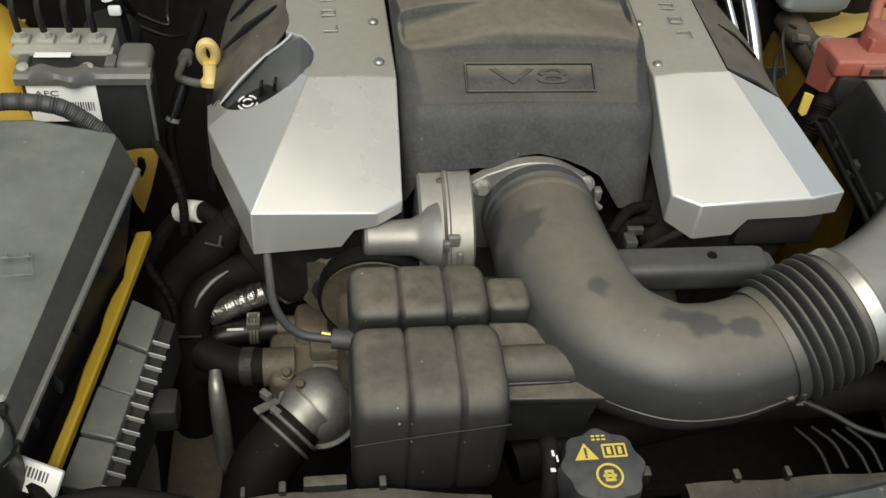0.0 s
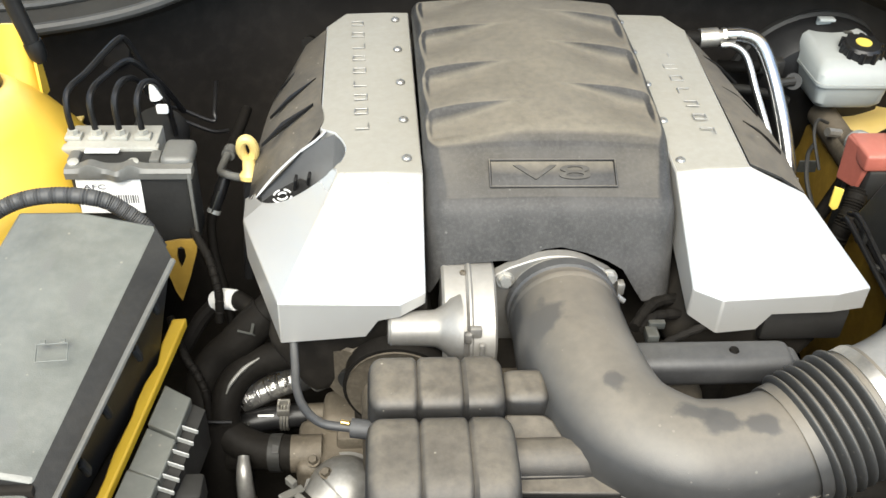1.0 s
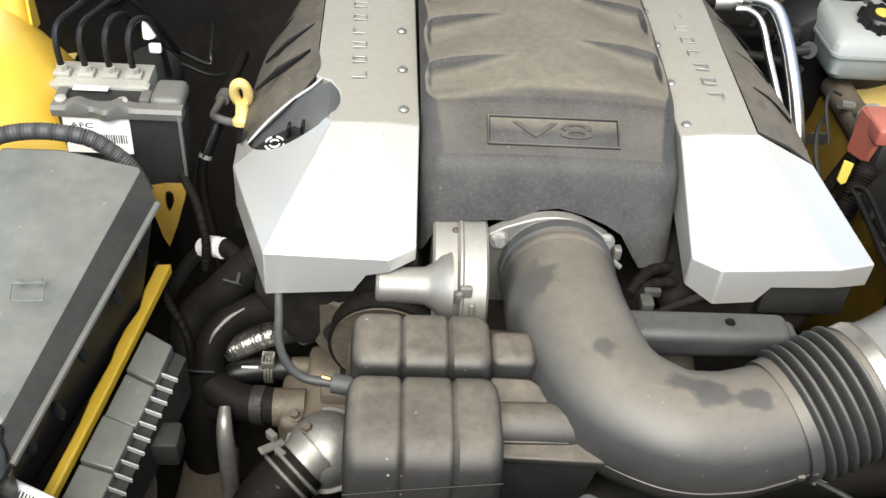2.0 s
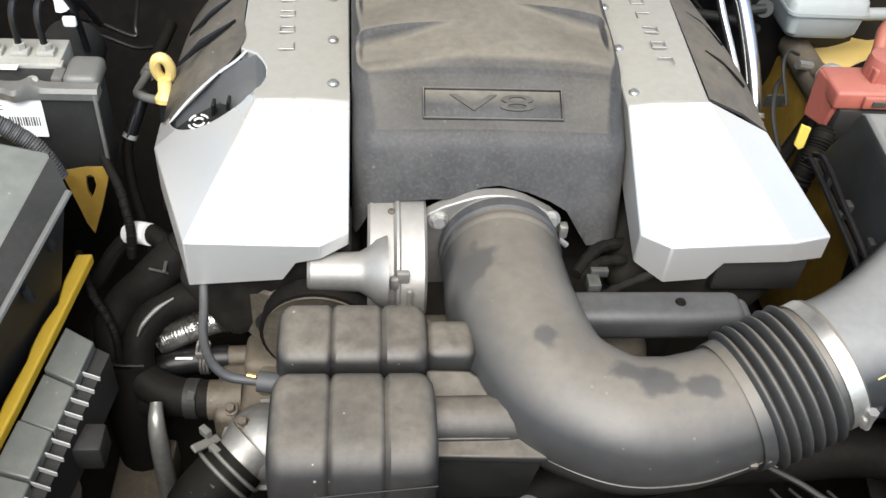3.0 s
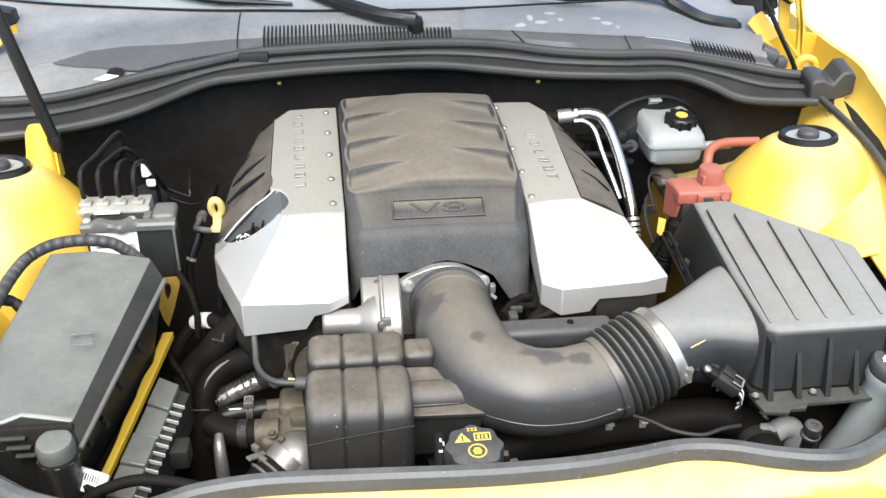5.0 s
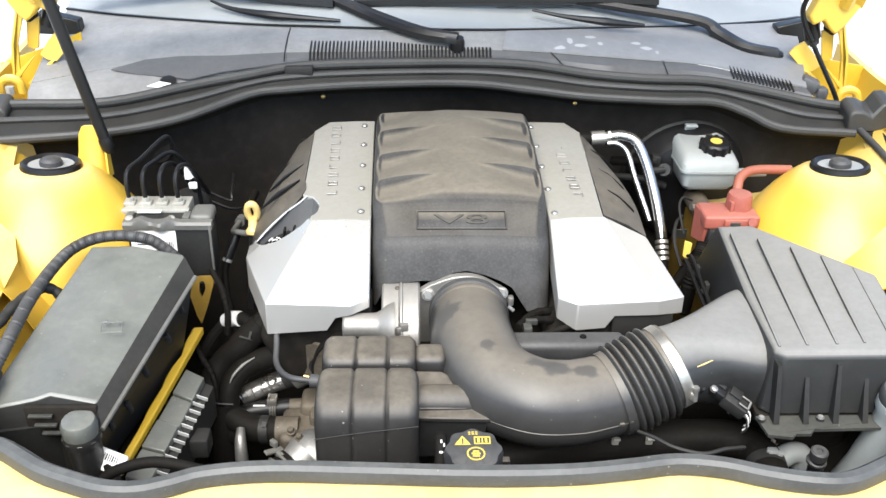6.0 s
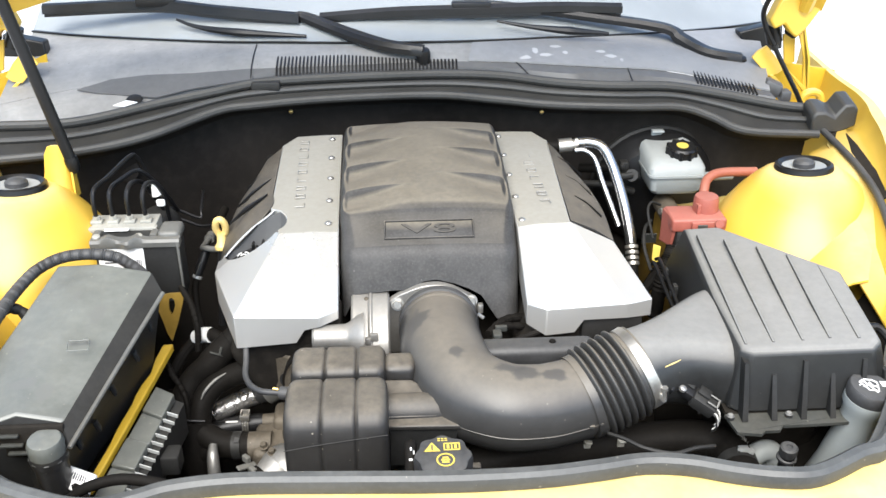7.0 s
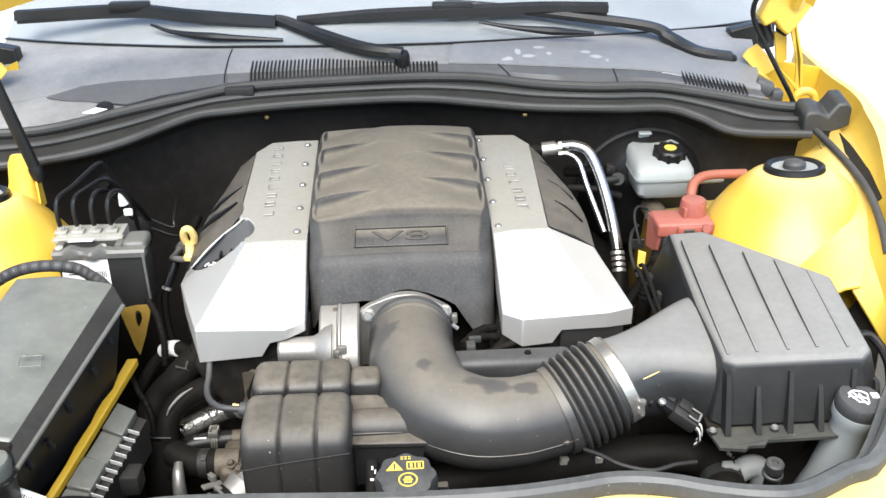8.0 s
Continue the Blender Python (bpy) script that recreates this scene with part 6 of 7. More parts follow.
# ---- dipstick ----
dip = thing("oil_dipstick", -0.312, 0.89, 0.90, "yellow plastic oil dipstick handle", "dipstick")
loop = [(-0.3175 + 0.0075 * math.cos(t), 0.916 - 0.004 * math.sin(t), 1.005 + 0.0150 * math.sin(t)) for t in np.linspace(0, 2 * math.pi, 25)]
part("ring", pipe(loop, 0.0056, 10, 2), DIPYELLOW, dip)
part("handle", lathe([(0.0110, -0.014), (0.0115, -0.009), (0.0075, -0.003), (0.0070, 0.010)], (-0.3170, 0.910, 0.985), (0, 0.25, 1), 16), DIPYELLOW, dip)
part("guide_tube", pipe([(-0.317, 0.907, 0.975), (-0.319, 0.900, 0.94), (-0.325, 0.88, 0.85)], 0.007, 10), BLACK, dip)
vac = thing("vacuum_line", -0.335, 0.89, 0.90, "black vent hose with grey elbow beside the dipstick", "hose")
part("rubber_end", pipe([(-0.344, 1.104, 0.949), (-0.348, 1.07, 0.946), (-0.354, 1.035, 0.941), (-0.355, 1.02, 0.938)], 0.0070, 12), HOSE, vac)
part("elbow", pipe([(-0.355, 1.030, 0.940), (-0.360, 0.990, 0.940), (-0.358, 0.955, 0.950), (-0.347, 0.930, 0.962), (-0.333, 0.920, 0.965), (-0.325, 0.915, 0.968)], 0.0048, 12), RIMGREY, vac)
part("collar", rod((-0.3555, 1.022, 0.939), (-0.3575, 1.008, 0.939), 0.0085, seg=14), RIMGREY, vac)
part("valve", pipe([(-0.3495, 0.951, 0.955), (-0.3525, 0.947, 0.947), (-0.3600, 0.937, 0.929), (-0.3665, 0.929, 0.913), (-0.368, 0.927, 0.909)], [0.0052, 0.0072, 0.0076, 0.0068, 0.0060], 18, 3), BLACK, vac)
part("band", rod((-0.3660, 0.9295, 0.9135), (-0.3678, 0.9275, 0.9095), 0.0079, seg=18), PALEPLATE, vac, "clear plastic collar")
part("valve_clip", pipe([(-0.3585, 0.9300, 0.938), (-0.3650, 0.9220, 0.922), (-0.3690, 0.9220, 0.913)], 0.0011, 6), MODULE, vac)
part("lower_hose", pipe([(-0.368, 0.927, 0.909), (-0.371, 0.921, 0.893), (-0.368, 0.905, 0.862), (-0.356, 0.88, 0.82), (-0.34, 0.83, 0.75)], 0.0058, 12), HOSE, vac)

# ---- coolant plumbing ----
cool = thing("coolant_hoses", -0.31, 0.72, 0.74, "black rubber coolant hoses looping to the thermostat housing", "hose")
part("upper_hose", pipe([(-0.262, 0.795, 0.905), (-0.288, 0.778, 0.890), (-0.318, 0.765, 0.862), (-0.350, 0.758, 0.834), (-0.366, 0.742, 0.810), (-0.360, 0.722, 0.788), (-0.334, 0.702, 0.773), (-0.304, 0.690, 0.764), (-0.264, 0.684, 0.762)], 0.0190, 18), HOSE, cool)
part("sleeve", pipe([(-0.292, 0.776, 0.886), (-0.310, 0.769, 0.870), (-0.326, 0.763, 0.855)], 0.0208, 18), HOSE, cool)
part("sleeve_stamp", joined(box(-0.3125, 0.7490, 0.8815, 0.020, 0.0025, 0.0012, 0.0003, 1, Euler((0.7, 0.5, 0.2)).to_matrix().to_4x4()), box(-0.3060, 0.7500, 0.8860, 0.003, 0.012, 0.0012, 0.0003, 1, Euler((0.7, 0.5, 0.2)).to_matrix().to_4x4())), MODULE, cool)
part("inner_hose", pipe([(-0.185, 0.735, 0.870), (-0.222, 0.740, 0.862), (-0.269, 0.748, 0.851), (-0.304, 0.748, 0.838), (-0.328, 0.736, 0.824), (-0.340, 0.718, 0.800), (-0.338, 0.704, 0.762), (-0.332, 0.705, 0.70)], 0.0170, 16), HOSE, cool)
part("scuff", pipe([(-0.300, 0.7385, 0.8545), (-0.316, 0.7300, 0.8475), (-0.329, 0.7190, 0.8375), (-0.3345, 0.7120, 0.828)], [0.0010, 0.0026, 0.0022, 0.0008], 6), RIMGREY, cool, "pale scuffed stripe on the hose")
part("down_hose", pipe([(-0.352, 0.715, 0.79), (-0.352, 0.70, 0.74), (-0.345, 0.69, 0.64)], 0.026, 16), HOSE, cool)
part("tie", pipe([(-0.384, 0.722, 0.808), (-0.374, 0.704, 0.806), (-0.356, 0.696, 0.804), (-0.330, 0.698, 0.800)], 0.0016, 6), BLACK, cool)
foil = thing("foil_wrapped_hose", -0.29, 0.76, 0.74, "hose wrapped in crinkled silver foil", "hose")
part("wrap", pipe([(-0.330, 0.760, 0.766), (-0.310, 0.764, 0.774), (-0.285, 0.769, 0.784), (-0.264, 0.771, 0.791)], 0.0146, 24, 16, ripple=(0.0004, 21)), FOIL, foil)
part("steel_end", rod((-0.264, 0.771, 0.791), (-0.205, 0.775, 0.820), 0.0170, seg=22), CASE, foil)
part("band", rod((-0.250, 0.770, 0.800), (-0.228, 0.771, 0.811), 0.0235, seg=26), RIMGREY, foil, "grey spring band")
part("tail", pipe([(-0.330, 0.760, 0.766), (-0.350, 0.752, 0.752), (-0.360, 0.74, 0.72)], 0.0150, 14), HOSE, foil)
heater = thing("heater_hose", -0.29, 0.74, 0.73, "short black heater hose with steel spring clamp", "hose")
part("tube", pipe([(-0.352, 0.735, 0.738), (-0.329, 0.736, 0.751), (-0.300, 0.741, 0.756), (-0.277, 0.744, 0.757), (-0.255, 0.745, 0.758)], 0.0135, 16), BLACK, heater)
part("white_stripe", box(-0.300, 0.7345, 0.7685, 0.018, 0.003, 0.0012, 0.0003, 1), LABEL, heater)
for k in range(3):
    part("print_mark", box(-0.327 + 0.004 * k, 0.730, 0.7635, 0.0025, 0.010, 0.0012, 0.0003, 1), MODULE, heater)
for d in (-0.007, 0.0, 0.007):
    part("spring_clamp", pipe([(-0.280 + d * 0.5, 0.744 + 0.0155 * math.cos(t), 0.7570 + 0.0155 * math.sin(t)) for t in np.linspace(0.1, 6.2, 17)], 0.0015, 6, 1), STEEL, heater)
part("clamp_ears", joined(box(-0.280, 0.746, 0.7770, 0.014, 0.003, 0.009, 0.0008), box(-0.280, 0.732, 0.7755, 0.014, 0.003, 0.009, 0.0008), box(-0.2740, 0.739, 0.7790, 0.0022, 0.014, 0.0025, 0.0004), box(-0.2860, 0.739, 0.7790, 0.0022, 0.014, 0.0025, 0.0004)), STEEL, heater)
low_hose = thing("bypass_hose", -0.30, 0.69, 0.74, "lower black hose with a stamped band", "hose")
part("tube", pipe([(-0.345, 0.700, 0.742), (-0.318, 0.694, 0.756), (-0.290, 0.688, 0.762), (-0.262, 0.685, 0.763)], 0.0195, 16), HOSE, low_hose)
part("band", rod((-0.290, 0.687, 0.762), (-0.277, 0.6855, 0.763), 0.0208, seg=20), CASE, low_hose)
part("band_window", box(-0.2835, 0.676, 0.7815, 0.007, 0.012, 0.0015, 0.0004, 1), RUBBER, low_hose)

pump = thing("thermostat_housing", -0.23, 0.68, 0.68, "dirty cast aluminium thermostat housing with polished outlet", "thermostat")
part("body", joined(box(-0.222, 0.690, 0.738, 0.080, 0.074, 0.072, 0.010, 3), box(-0.205, 0.728, 0.765, 0.060, 0.050, 0.055, 0.010, 3), rod((-0.268, 0.684, 0.763), (-0.235, 0.684, 0.763), 0.0205, seg=22), box(-0.196, 0.70, 0.778, 0.046, 0.040, 0.022, 0.005), rod((-0.262, 0.745, 0.758), (-0.225, 0.745, 0.760), 0.0120, seg=16)), DIRTYCAST, pump)
part("outlet_dome", lathe([(0.040, -0.030), (0.0405, -0.008), (0.0390, 0.006), (0.034, 0.017), (0.026, 0.026), (0.014, 0.032), (0.002, 0.034)], (-0.210, 0.634, 0.758), (-0.12, -0.52, 1), 40), DOMEALU, pump, "weathered aluminium dome")
part("dome_rim", lathe([(0.0405, -0.014), (0.0445, -0.012), (0.0445, -0.004), (0.0400, -0.002)], (-0.210, 0.634, 0.758), (-0.12, -0.52, 1), 40, False), DOMEALU, pump)
part("outlet", lathe([(0.032, 0.0), (0.0285, 0.012), (0.0265, 0.022), (0.0275, 0.030), (0.0265, 0.036)], (-0.218, 0.628, 0.764), (-0.72, -0.58, -0.38), 28), DOMEALU, pump)
for at in ((-0.242, 0.656, 0.783), (-0.228, 0.636, 0.788)):
    bolt(pump, at, (-0.1, -0.3, 1), 0.0050, 0.007, DIRTYCAST, "bolt", True)
rad_hose = thing("radiator_hose", -0.28, 0.58, 0.66, "thick black radiator hose with spring clamp", "hose")
part("tube", pipe([(-0.2320, 0.6160, 0.7560), (-0.2480, 0.6020, 0.7470), (-0.2680, 0.5800, 0.7300), (-0.2800, 0.5520, 0.7020), (-0.2800, 0.5260, 0.6500)], [0.0295, 0.031, 0.033, 0.033, 0.033], 20), HOSE, rad_hose)
ax = Vector((-0.70, -0.60, -0.38)).normalized()
u_, v_, _ = axes_for(ax)
for d in (0.0, 0.011):
    c0 = Vector((-0.2390, 0.6110, 0.7515)) + ax * d
    part("clamp_wire", pipe([c0 + (u_ * math.cos(t) + v_ * math.sin(t)) * 0.0322 for t in np.linspace(0, 6.2, 21)], 0.0022, 6, 1), RIMGREY, rad_hose)
part("clamp_ear", joined(box(-0.262, 0.618, 0.781, 0.030, 0.009, 0.004, 0.001, 1, Euler((0.2, 0.3, 0.75)).to_matrix().to_4x4()), box(-0.263, 0.628, 0.786, 0.007, 0.012, 0.010, 0.001, 1, Euler((0, 0, 0.8)).to_matrix().to_4x4()), box(-0.253, 0.612, 0.778, 0.007, 0.012, 0.010, 0.001, 1, Euler((0, 0, 0.8)).to_matrix().to_4x4())), RIMGREY, rad_hose)
for k in range(3):
    part("print_mark", box(-0.268 + 0.007 * k, 0.573 + 0.0045 * k, 0.7625 + 0.0035 * k, 0.0035, 0.011, 0.0012, 0.0003, 1, Euler((0.3, 0, 0.7)).to_matrix().to_4x4()), MODULE, rad_hose)
vent_ = thing("vent_hose", -0.23, 0.65, 0.86, "thin black vent hose curving down from the engine cover", "hose")
part("tube", pipe([(-0.256, 0.700, 0.965), (-0.254, 0.674, 0.942), (-0.251, 0.647, 0.936), (-0.247, 0.612, 0.939), (-0.237, 0.581, 0.945), (-0.221, 0.561, 0.949), (-0.199, 0.555, 0.950), (-0.186, 0.552, 0.950)], 0.0040, 12), RUBBER, vent_)
part("brass_ferrule", rod((-0.2045, 0.5565, 0.9555), (-0.1975, 0.5550, 0.9550), 0.0022, seg=10), BRASS, vent_)
part("end_boot", rod((-0.196, 0.5545, 0.950), (-0.176, 0.551, 0.950), 0.0085, seg=14), RUBBER, vent_)
pulley = thing("belt_pulley", -0.18, 0.63, 0.90, "dirty belt pulley with black belt behind the resonator", "pulley")
part("wheel", lathe([(0.020, -0.012), (0.048, -0.010), (0.052, -0.012), (0.052, 0.012), (0.048, 0.010), (0.02, 0.012)], (-0.152, 0.668, 0.886), (0.1, 1, 0.0), 36), DIRTYCAST, pulley)
part("belt", lathe([(0.0525, -0.010), (0.0560, -0.010), (0.0560, 0.010), (0.0525, 0.010)], (-0.152, 0.668, 0.886), (0.1, 1, 0.0), 36, False), HOSE, pulley)
part("hub", lathe([(0.018, -0.020), (0.016, -0.024), (0.004, -0.025)], (-0.152, 0.668, 0.886), (0.1, 1, 0.0), 20), DIRTYCAST, pulley)
pulley2 = thing("idler_pulley", -0.20, 0.65, 0.88, "second dirty pulley with ribbed belt", "pulley")
grooves = [(0.012, -0.016)] + [(0.036 - (0.003 if k % 2 else 0.0), -0.016 + 0.0029 * k) for k in range(12)] + [(0.012, 0.016)]
part("wheel", lathe(grooves, (-0.192, 0.695, 0.880), (0.50, 1, 0.0), 30), DIRTYCAST, pulley2)
part("hub", lathe([(0.014, -0.022), (0.014, -0.014), (0.006, -0.012)], (-0.192, 0.695, 0.880), (0.50, 1, 0.0), 18), CASE, pulley2)
sock = thing("capped_hose", -0.33, 0.81, 0.85, "black hose with a white paper label", "hose")
part("tube", pipe([(-0.346, 0.821, 0.870), (-0.329, 0.807, 0.878), (-0.309, 0.789, 0.874), (-0.296, 0.77, 0.852)], 0.0105, 14), HOSE, sock)
part("label_wrap", pipe([(-0.354, 0.819, 0.866), (-0.344, 0.813, 0.874), (-0.330, 0.804, 0.8795)], 0.0118, 14), LABEL, sock, "white paper label")
for k in range(3):
    part("print_bar", box(-0.3465 + 0.005 * k, 0.8090 - 0.0035 * k, 0.8825 + 0.0018 * k, 0.0035, 0.0016, 0.0008, 0.0002, 1, Euler((0.5, -0.4, -0.6)).to_matrix().to_4x4()), RIMGREY, sock)
part("feed", pipe([(-0.346, 0.821, 0.870), (-0.370, 0.81, 0.85), (-0.392, 0.79, 0.82)], 0.009, 10), HOSE, sock)
steel_pipe = thing("steel_pipe", -0.32, 0.62, 0.59, "bright steel pipe standing low in the bay", "pipe")
part("tube", pipe([(-0.316, 0.668, 0.780), (-0.3145, 0.650, 0.768), (-0.313, 0.640, 0.73), (-0.312, 0.63, 0.59)], [0.006, 0.0085, 0.0095, 0.0095], 14), DOMEALU, steel_pipe)

# ---- front row ----
bar = thing("fan_shroud_bar", 0.14, 0.63, 0.93, "dusty black plastic shroud bar behind the intake elbow", "shroud")
part("bar", box(0.124, 0.6255, 0.9495, 0.180, 0.036, 0.032, 0.010, 4), RUBBER, bar)
part("bar_end", box(0.208, 0.6245, 0.9470, 0.028, 0.032, 0.028, 0.010, 4), RUBBER, bar)
part("bar_stud", lathe([(0.005, 0), (0.004, 0.002)], (0.157, 0.6255, 0.9652), (0, 0, 1), 12), HOSE, bar)
harness = thing("wiring_harness", 0.10, 0.68, 0.92, "black wiring with corrugated sleeves under the manifold", "wiring")
for pts, r in ((((0.082, 0.665, 0.955), (0.10, 0.690, 0.950), (0.13, 0.705, 0.940), (0.17, 0.71, 0.93)), 0.005), (((0.078, 0.680, 0.945), (0.105, 0.715, 0.945), (0.14, 0.73, 0.94)), 0.006), (((0.09, 0.650, 0.945), (0.13, 0.672, 0.945), (0.18, 0.69, 0.95)), 0.004)):
    part("sleeve", pipe(pts, r, 10, 12, ripple=(0.0005, 30)), HOSE, harness)
part("connector", joined(box(0.087, 0.655, 0.958, 0.012, 0.016, 0.012, 0.002), box(0.093, 0.664, 0.964, 0.016, 0.006, 0.008, 0.001)), MODULE, harness)

tank = thing("coolant_reservoir", 0.0, 0.406, 0.85, "coolant filler neck with grey-black cap and yellow warning symbols", "coolant tank")
TC = basis((-0.001, 0.4055, 0.957), (1, 0, 0), (0, 1, 0.06))
loops = []
for r, h in ((0.0305, -0.030), (0.0315, -0.010), (0.0315, 0.004), (0.0302, 0.010), (0.027, 0.0115), (0.010, 0.012)):
    loops.append([Vector((r * (1 + (0.055 * math.cos(8 * a_) if r > 0.03 else 0.03 * math.cos(8 * a_) if r > 0.02 else 0)) * math.cos(a_), r * (1 + (0.055 * math.cos(8 * a_) if r > 0.03 else 0)) * math.sin(a_), h)) for a_ in [2 * math.pi * i / 64 for i in range(64)]])
capb = part("cap_body", rings(loops), RUBBER, tank, m=TC)
tri_ = slab([(-0.021, 0.004, 0.0126), (-0.003, 0.004, 0.0126), (-0.012, 0.018, 0.0126)], 0.0006)
part("warning_triangle", tri_, SYMBOL, capb, m=TC)
part("triangle_mark", joined(box(-0.012, 0.0105, 0.0128, 0.0018, 0.006, 0.0006, 0.0001, 1), box(-0.012, 0.0060, 0.0128, 0.0018, 0.0016, 0.0006, 0.0001, 1)), INK, capb, m=TC)
for sx, sy, cx, cy in ((0.018, 0.0016, 0.010, 0.0155), (0.018, 0.0016, 0.010, 0.0055), (0.0016, 0.010, 0.0015, 0.0105), (0.0016, 0.010, 0.0185, 0.0105), (0.0016, 0.010, 0.010, 0.0105), (0.003, 0.006, 0.0058, 0.0105), (0.003, 0.006, 0.0142, 0.0105)):
    part("book_symbol", box(cx, cy, 0.0126, sx, sy, 0.0006, 0.0001, 1), SYMBOL, capb, m=TC)
part("round_symbol", lathe([(0.0085, 0.0122), (0.0085, 0.0128), (0.0102, 0.0128), (0.0102, 0.0122)], (0.002, -0.010, 0), (0, 0, 1), 32, False), SYMBOL, capb, m=TC)
for cx, cy, sx, sy in ((0.002, -0.010, 0.010, 0.0022), (0.002, -0.0135, 0.008, 0.0022), (0.002, -0.0065, 0.006, 0.0022), (-0.0005, -0.010, 0.002, 0.008), (0.0045, -0.010, 0.002, 0.008)):
    part("round_mark", box(cx, cy, 0.0126, sx, sy, 0.0006, 0.0001, 1), SYMBOL, capb, m=TC)
for cx in (-0.004, 0.0, 0.004):
    part("small_print", joined(box(cx, 0.0235, 0.0126, 0.0028, 0.0014, 0.0006, 0.0001, 1), box(cx, 0.0205, 0.0126, 0.0028, 0.0014, 0.0006, 0.0001, 1)), SYMBOL, capb, m=TC)
part("filler_neck", lathe([(0.020, -0.10), (0.020, -0.03)], (0, 0.012, 0), (0, 0, 1), 28), CASE, tank, m=TC)
bleed = thing("bleed_hose", -0.035, 0.43, 0.92, "thin black bleed hose with white lettering beside the coolant cap", "hose")
part("tube", pipe([(-0.036, 0.436, 0.956), (-0.037, 0.427, 0.962), (-0.037, 0.412, 0.952), (-0.040, 0.392, 0.925)], 0.0070, 12), HOSE, bleed)
part("print_mark", joined(box(-0.0365, 0.4185, 0.9665, 0.0022, 0.006, 0.001, 0.0003, 1), box(-0.0335, 0.4150, 0.9640, 0.0016, 0.006, 0.001, 0.0003, 1), box(-0.0370, 0.4090, 0.9590, 0.004, 0.004, 0.001, 0.0003, 1)), LABEL, bleed)
shroud = thing("radiator_shroud", 0.05, 0.43, 0.70, "dusty black plastic radiator shroud with tabs and guard ribs", "shroud")
part("strip", sheet([[(x, 0.436, 0.872) for x in np.linspace(-0.32, 0.42, 30)], [(x, 0.446, 0.862) for x in np.linspace(-0.32, 0.42, 30)], [(x, 0.455, 0.83) for x in np.linspace(-0.32, 0.42, 30)], [(x, 0.46, 0.70) for x in np.linspace(-0.32, 0.42, 30)]], 0.004), DARK, shroud)
# dusty ledges that catch the light on both sides of the filler cap
for x0, x1, bow in ((0.085, 0.262, 0.0), (-0.335, -0.075, 0.014)):
    row = np.linspace(x0, x1, 24)
    rise = [bow * math.sin(math.pi * k / 23) for k in range(24)]
    part("ledge", sheet([[(x, 0.426 + r, 0.901 + 0.0015 * math.sin(70 * x)) for x, r in zip(row, rise)], [(x, 0.418 + r, 0.902) for x, r in zip(row, rise)], [(x, 0.398 + r, 0.898) for x, r in zip(row, rise)]], 0.016), PLASTIC, shroud)
for x, y, w_ in ((0.128, 0.428, 0.006), (0.172, 0.428, 0.005), (-0.302, 0.432, 0.004), (-0.268, 0.438, 0.004), (-0.238, 0.441, 0.006), (-0.205, 0.444, 0.034), (-0.160, 0.441, 0.006)):
    part("tab", box(x, y, 0.903, w_, 0.010, 0.012, 0.0015), PLASTIC, shroud)
for a_, b_ in (((0.262, 0.545, 0.80), (0.276, 0.488, 0.80)), ((0.280, 0.545, 0.80), (0.296, 0.495, 0.80)), ((0.300, 0.540, 0.80), (0.316, 0.482, 0.80)), ((0.316, 0.542, 0.80), (0.330, 0.490, 0.80))):
    m_ = lerp(Vector(a_), Vector(b_), 0.5) + Vector((0.004, 0, 0.004))
    part("guard_rib", pipe([a_, m_, b_], 0.0016, 6, 6), MODULE, shroud)
for x, y, z in ((0.1885, 0.519, 0.8785), (0.2320, 0.520, 0.8780)):
    part("white_clip", joined(box(x, y, z, 0.0095, 0.004, 0.012, 0.0015), box(x + 0.001, y - 0.003, z + 0.005, 0.0090, 0.006, 0.003, 0.001)), PALEBLOCK, shroud)
part("small_tab", joined(box(0.038, 0.440, 0.915, 0.014, 0.010, 0.012, 0.002), box(0.050, 0.432, 0.905, 0.010, 0.01, 0.02, 0.002)), PLASTIC, shroud)
lowh = thing("lower_radiator_hose", 0.27, 0.44, 0.88, "wide black radiator hose with clamp at the front", "hose")
part("tube", pipe([(-0.04, 0.500, 0.840), (0.060, 0.522, 0.852), (0.164, 0.536, 0.860), (0.250, 0.542, 0.860), (0.315, 0.546, 0.860), (0.350, 0.541, 0.860), (0.370, 0.524, 0.860), (0.376, 0.500, 0.860), (0.375, 0.470, 0.858), (0.373, 0.440, 0.848), (0.372, 0.42, 0.83)], 0.0245, 24), HOSE, lowh)
part("wire", pipe([(0.205, 0.486, 0.922), (0.222, 0.470, 0.925), (0.242, 0.452, 0.925), (0.273, 0.441, 0.925), (0.302, 0.450, 0.924), (0.33, 0.462, 0.916)], 0.0026, 6), CASE, lowh)
part("band", pipe([(0.3765, 0.496, 0.8600), (0.3758, 0.489, 0.8597), (0.3752, 0.482, 0.8593)], 0.0254, 28, 2), CASE, lowh)
part("band_screw", joined(box(0.380, 0.490, 0.8850, 0.013, 0.010, 0.006, 0.0015), box(0.388, 0.488, 0.8830, 0.008, 0.008, 0.006, 0.0012), rod((0.372, 0.489, 0.886), (0.392, 0.487, 0.884), 0.0022, seg=8)), PALEPLATE, lowh, "small steel clamp screw")
rnd = random.Random(4)
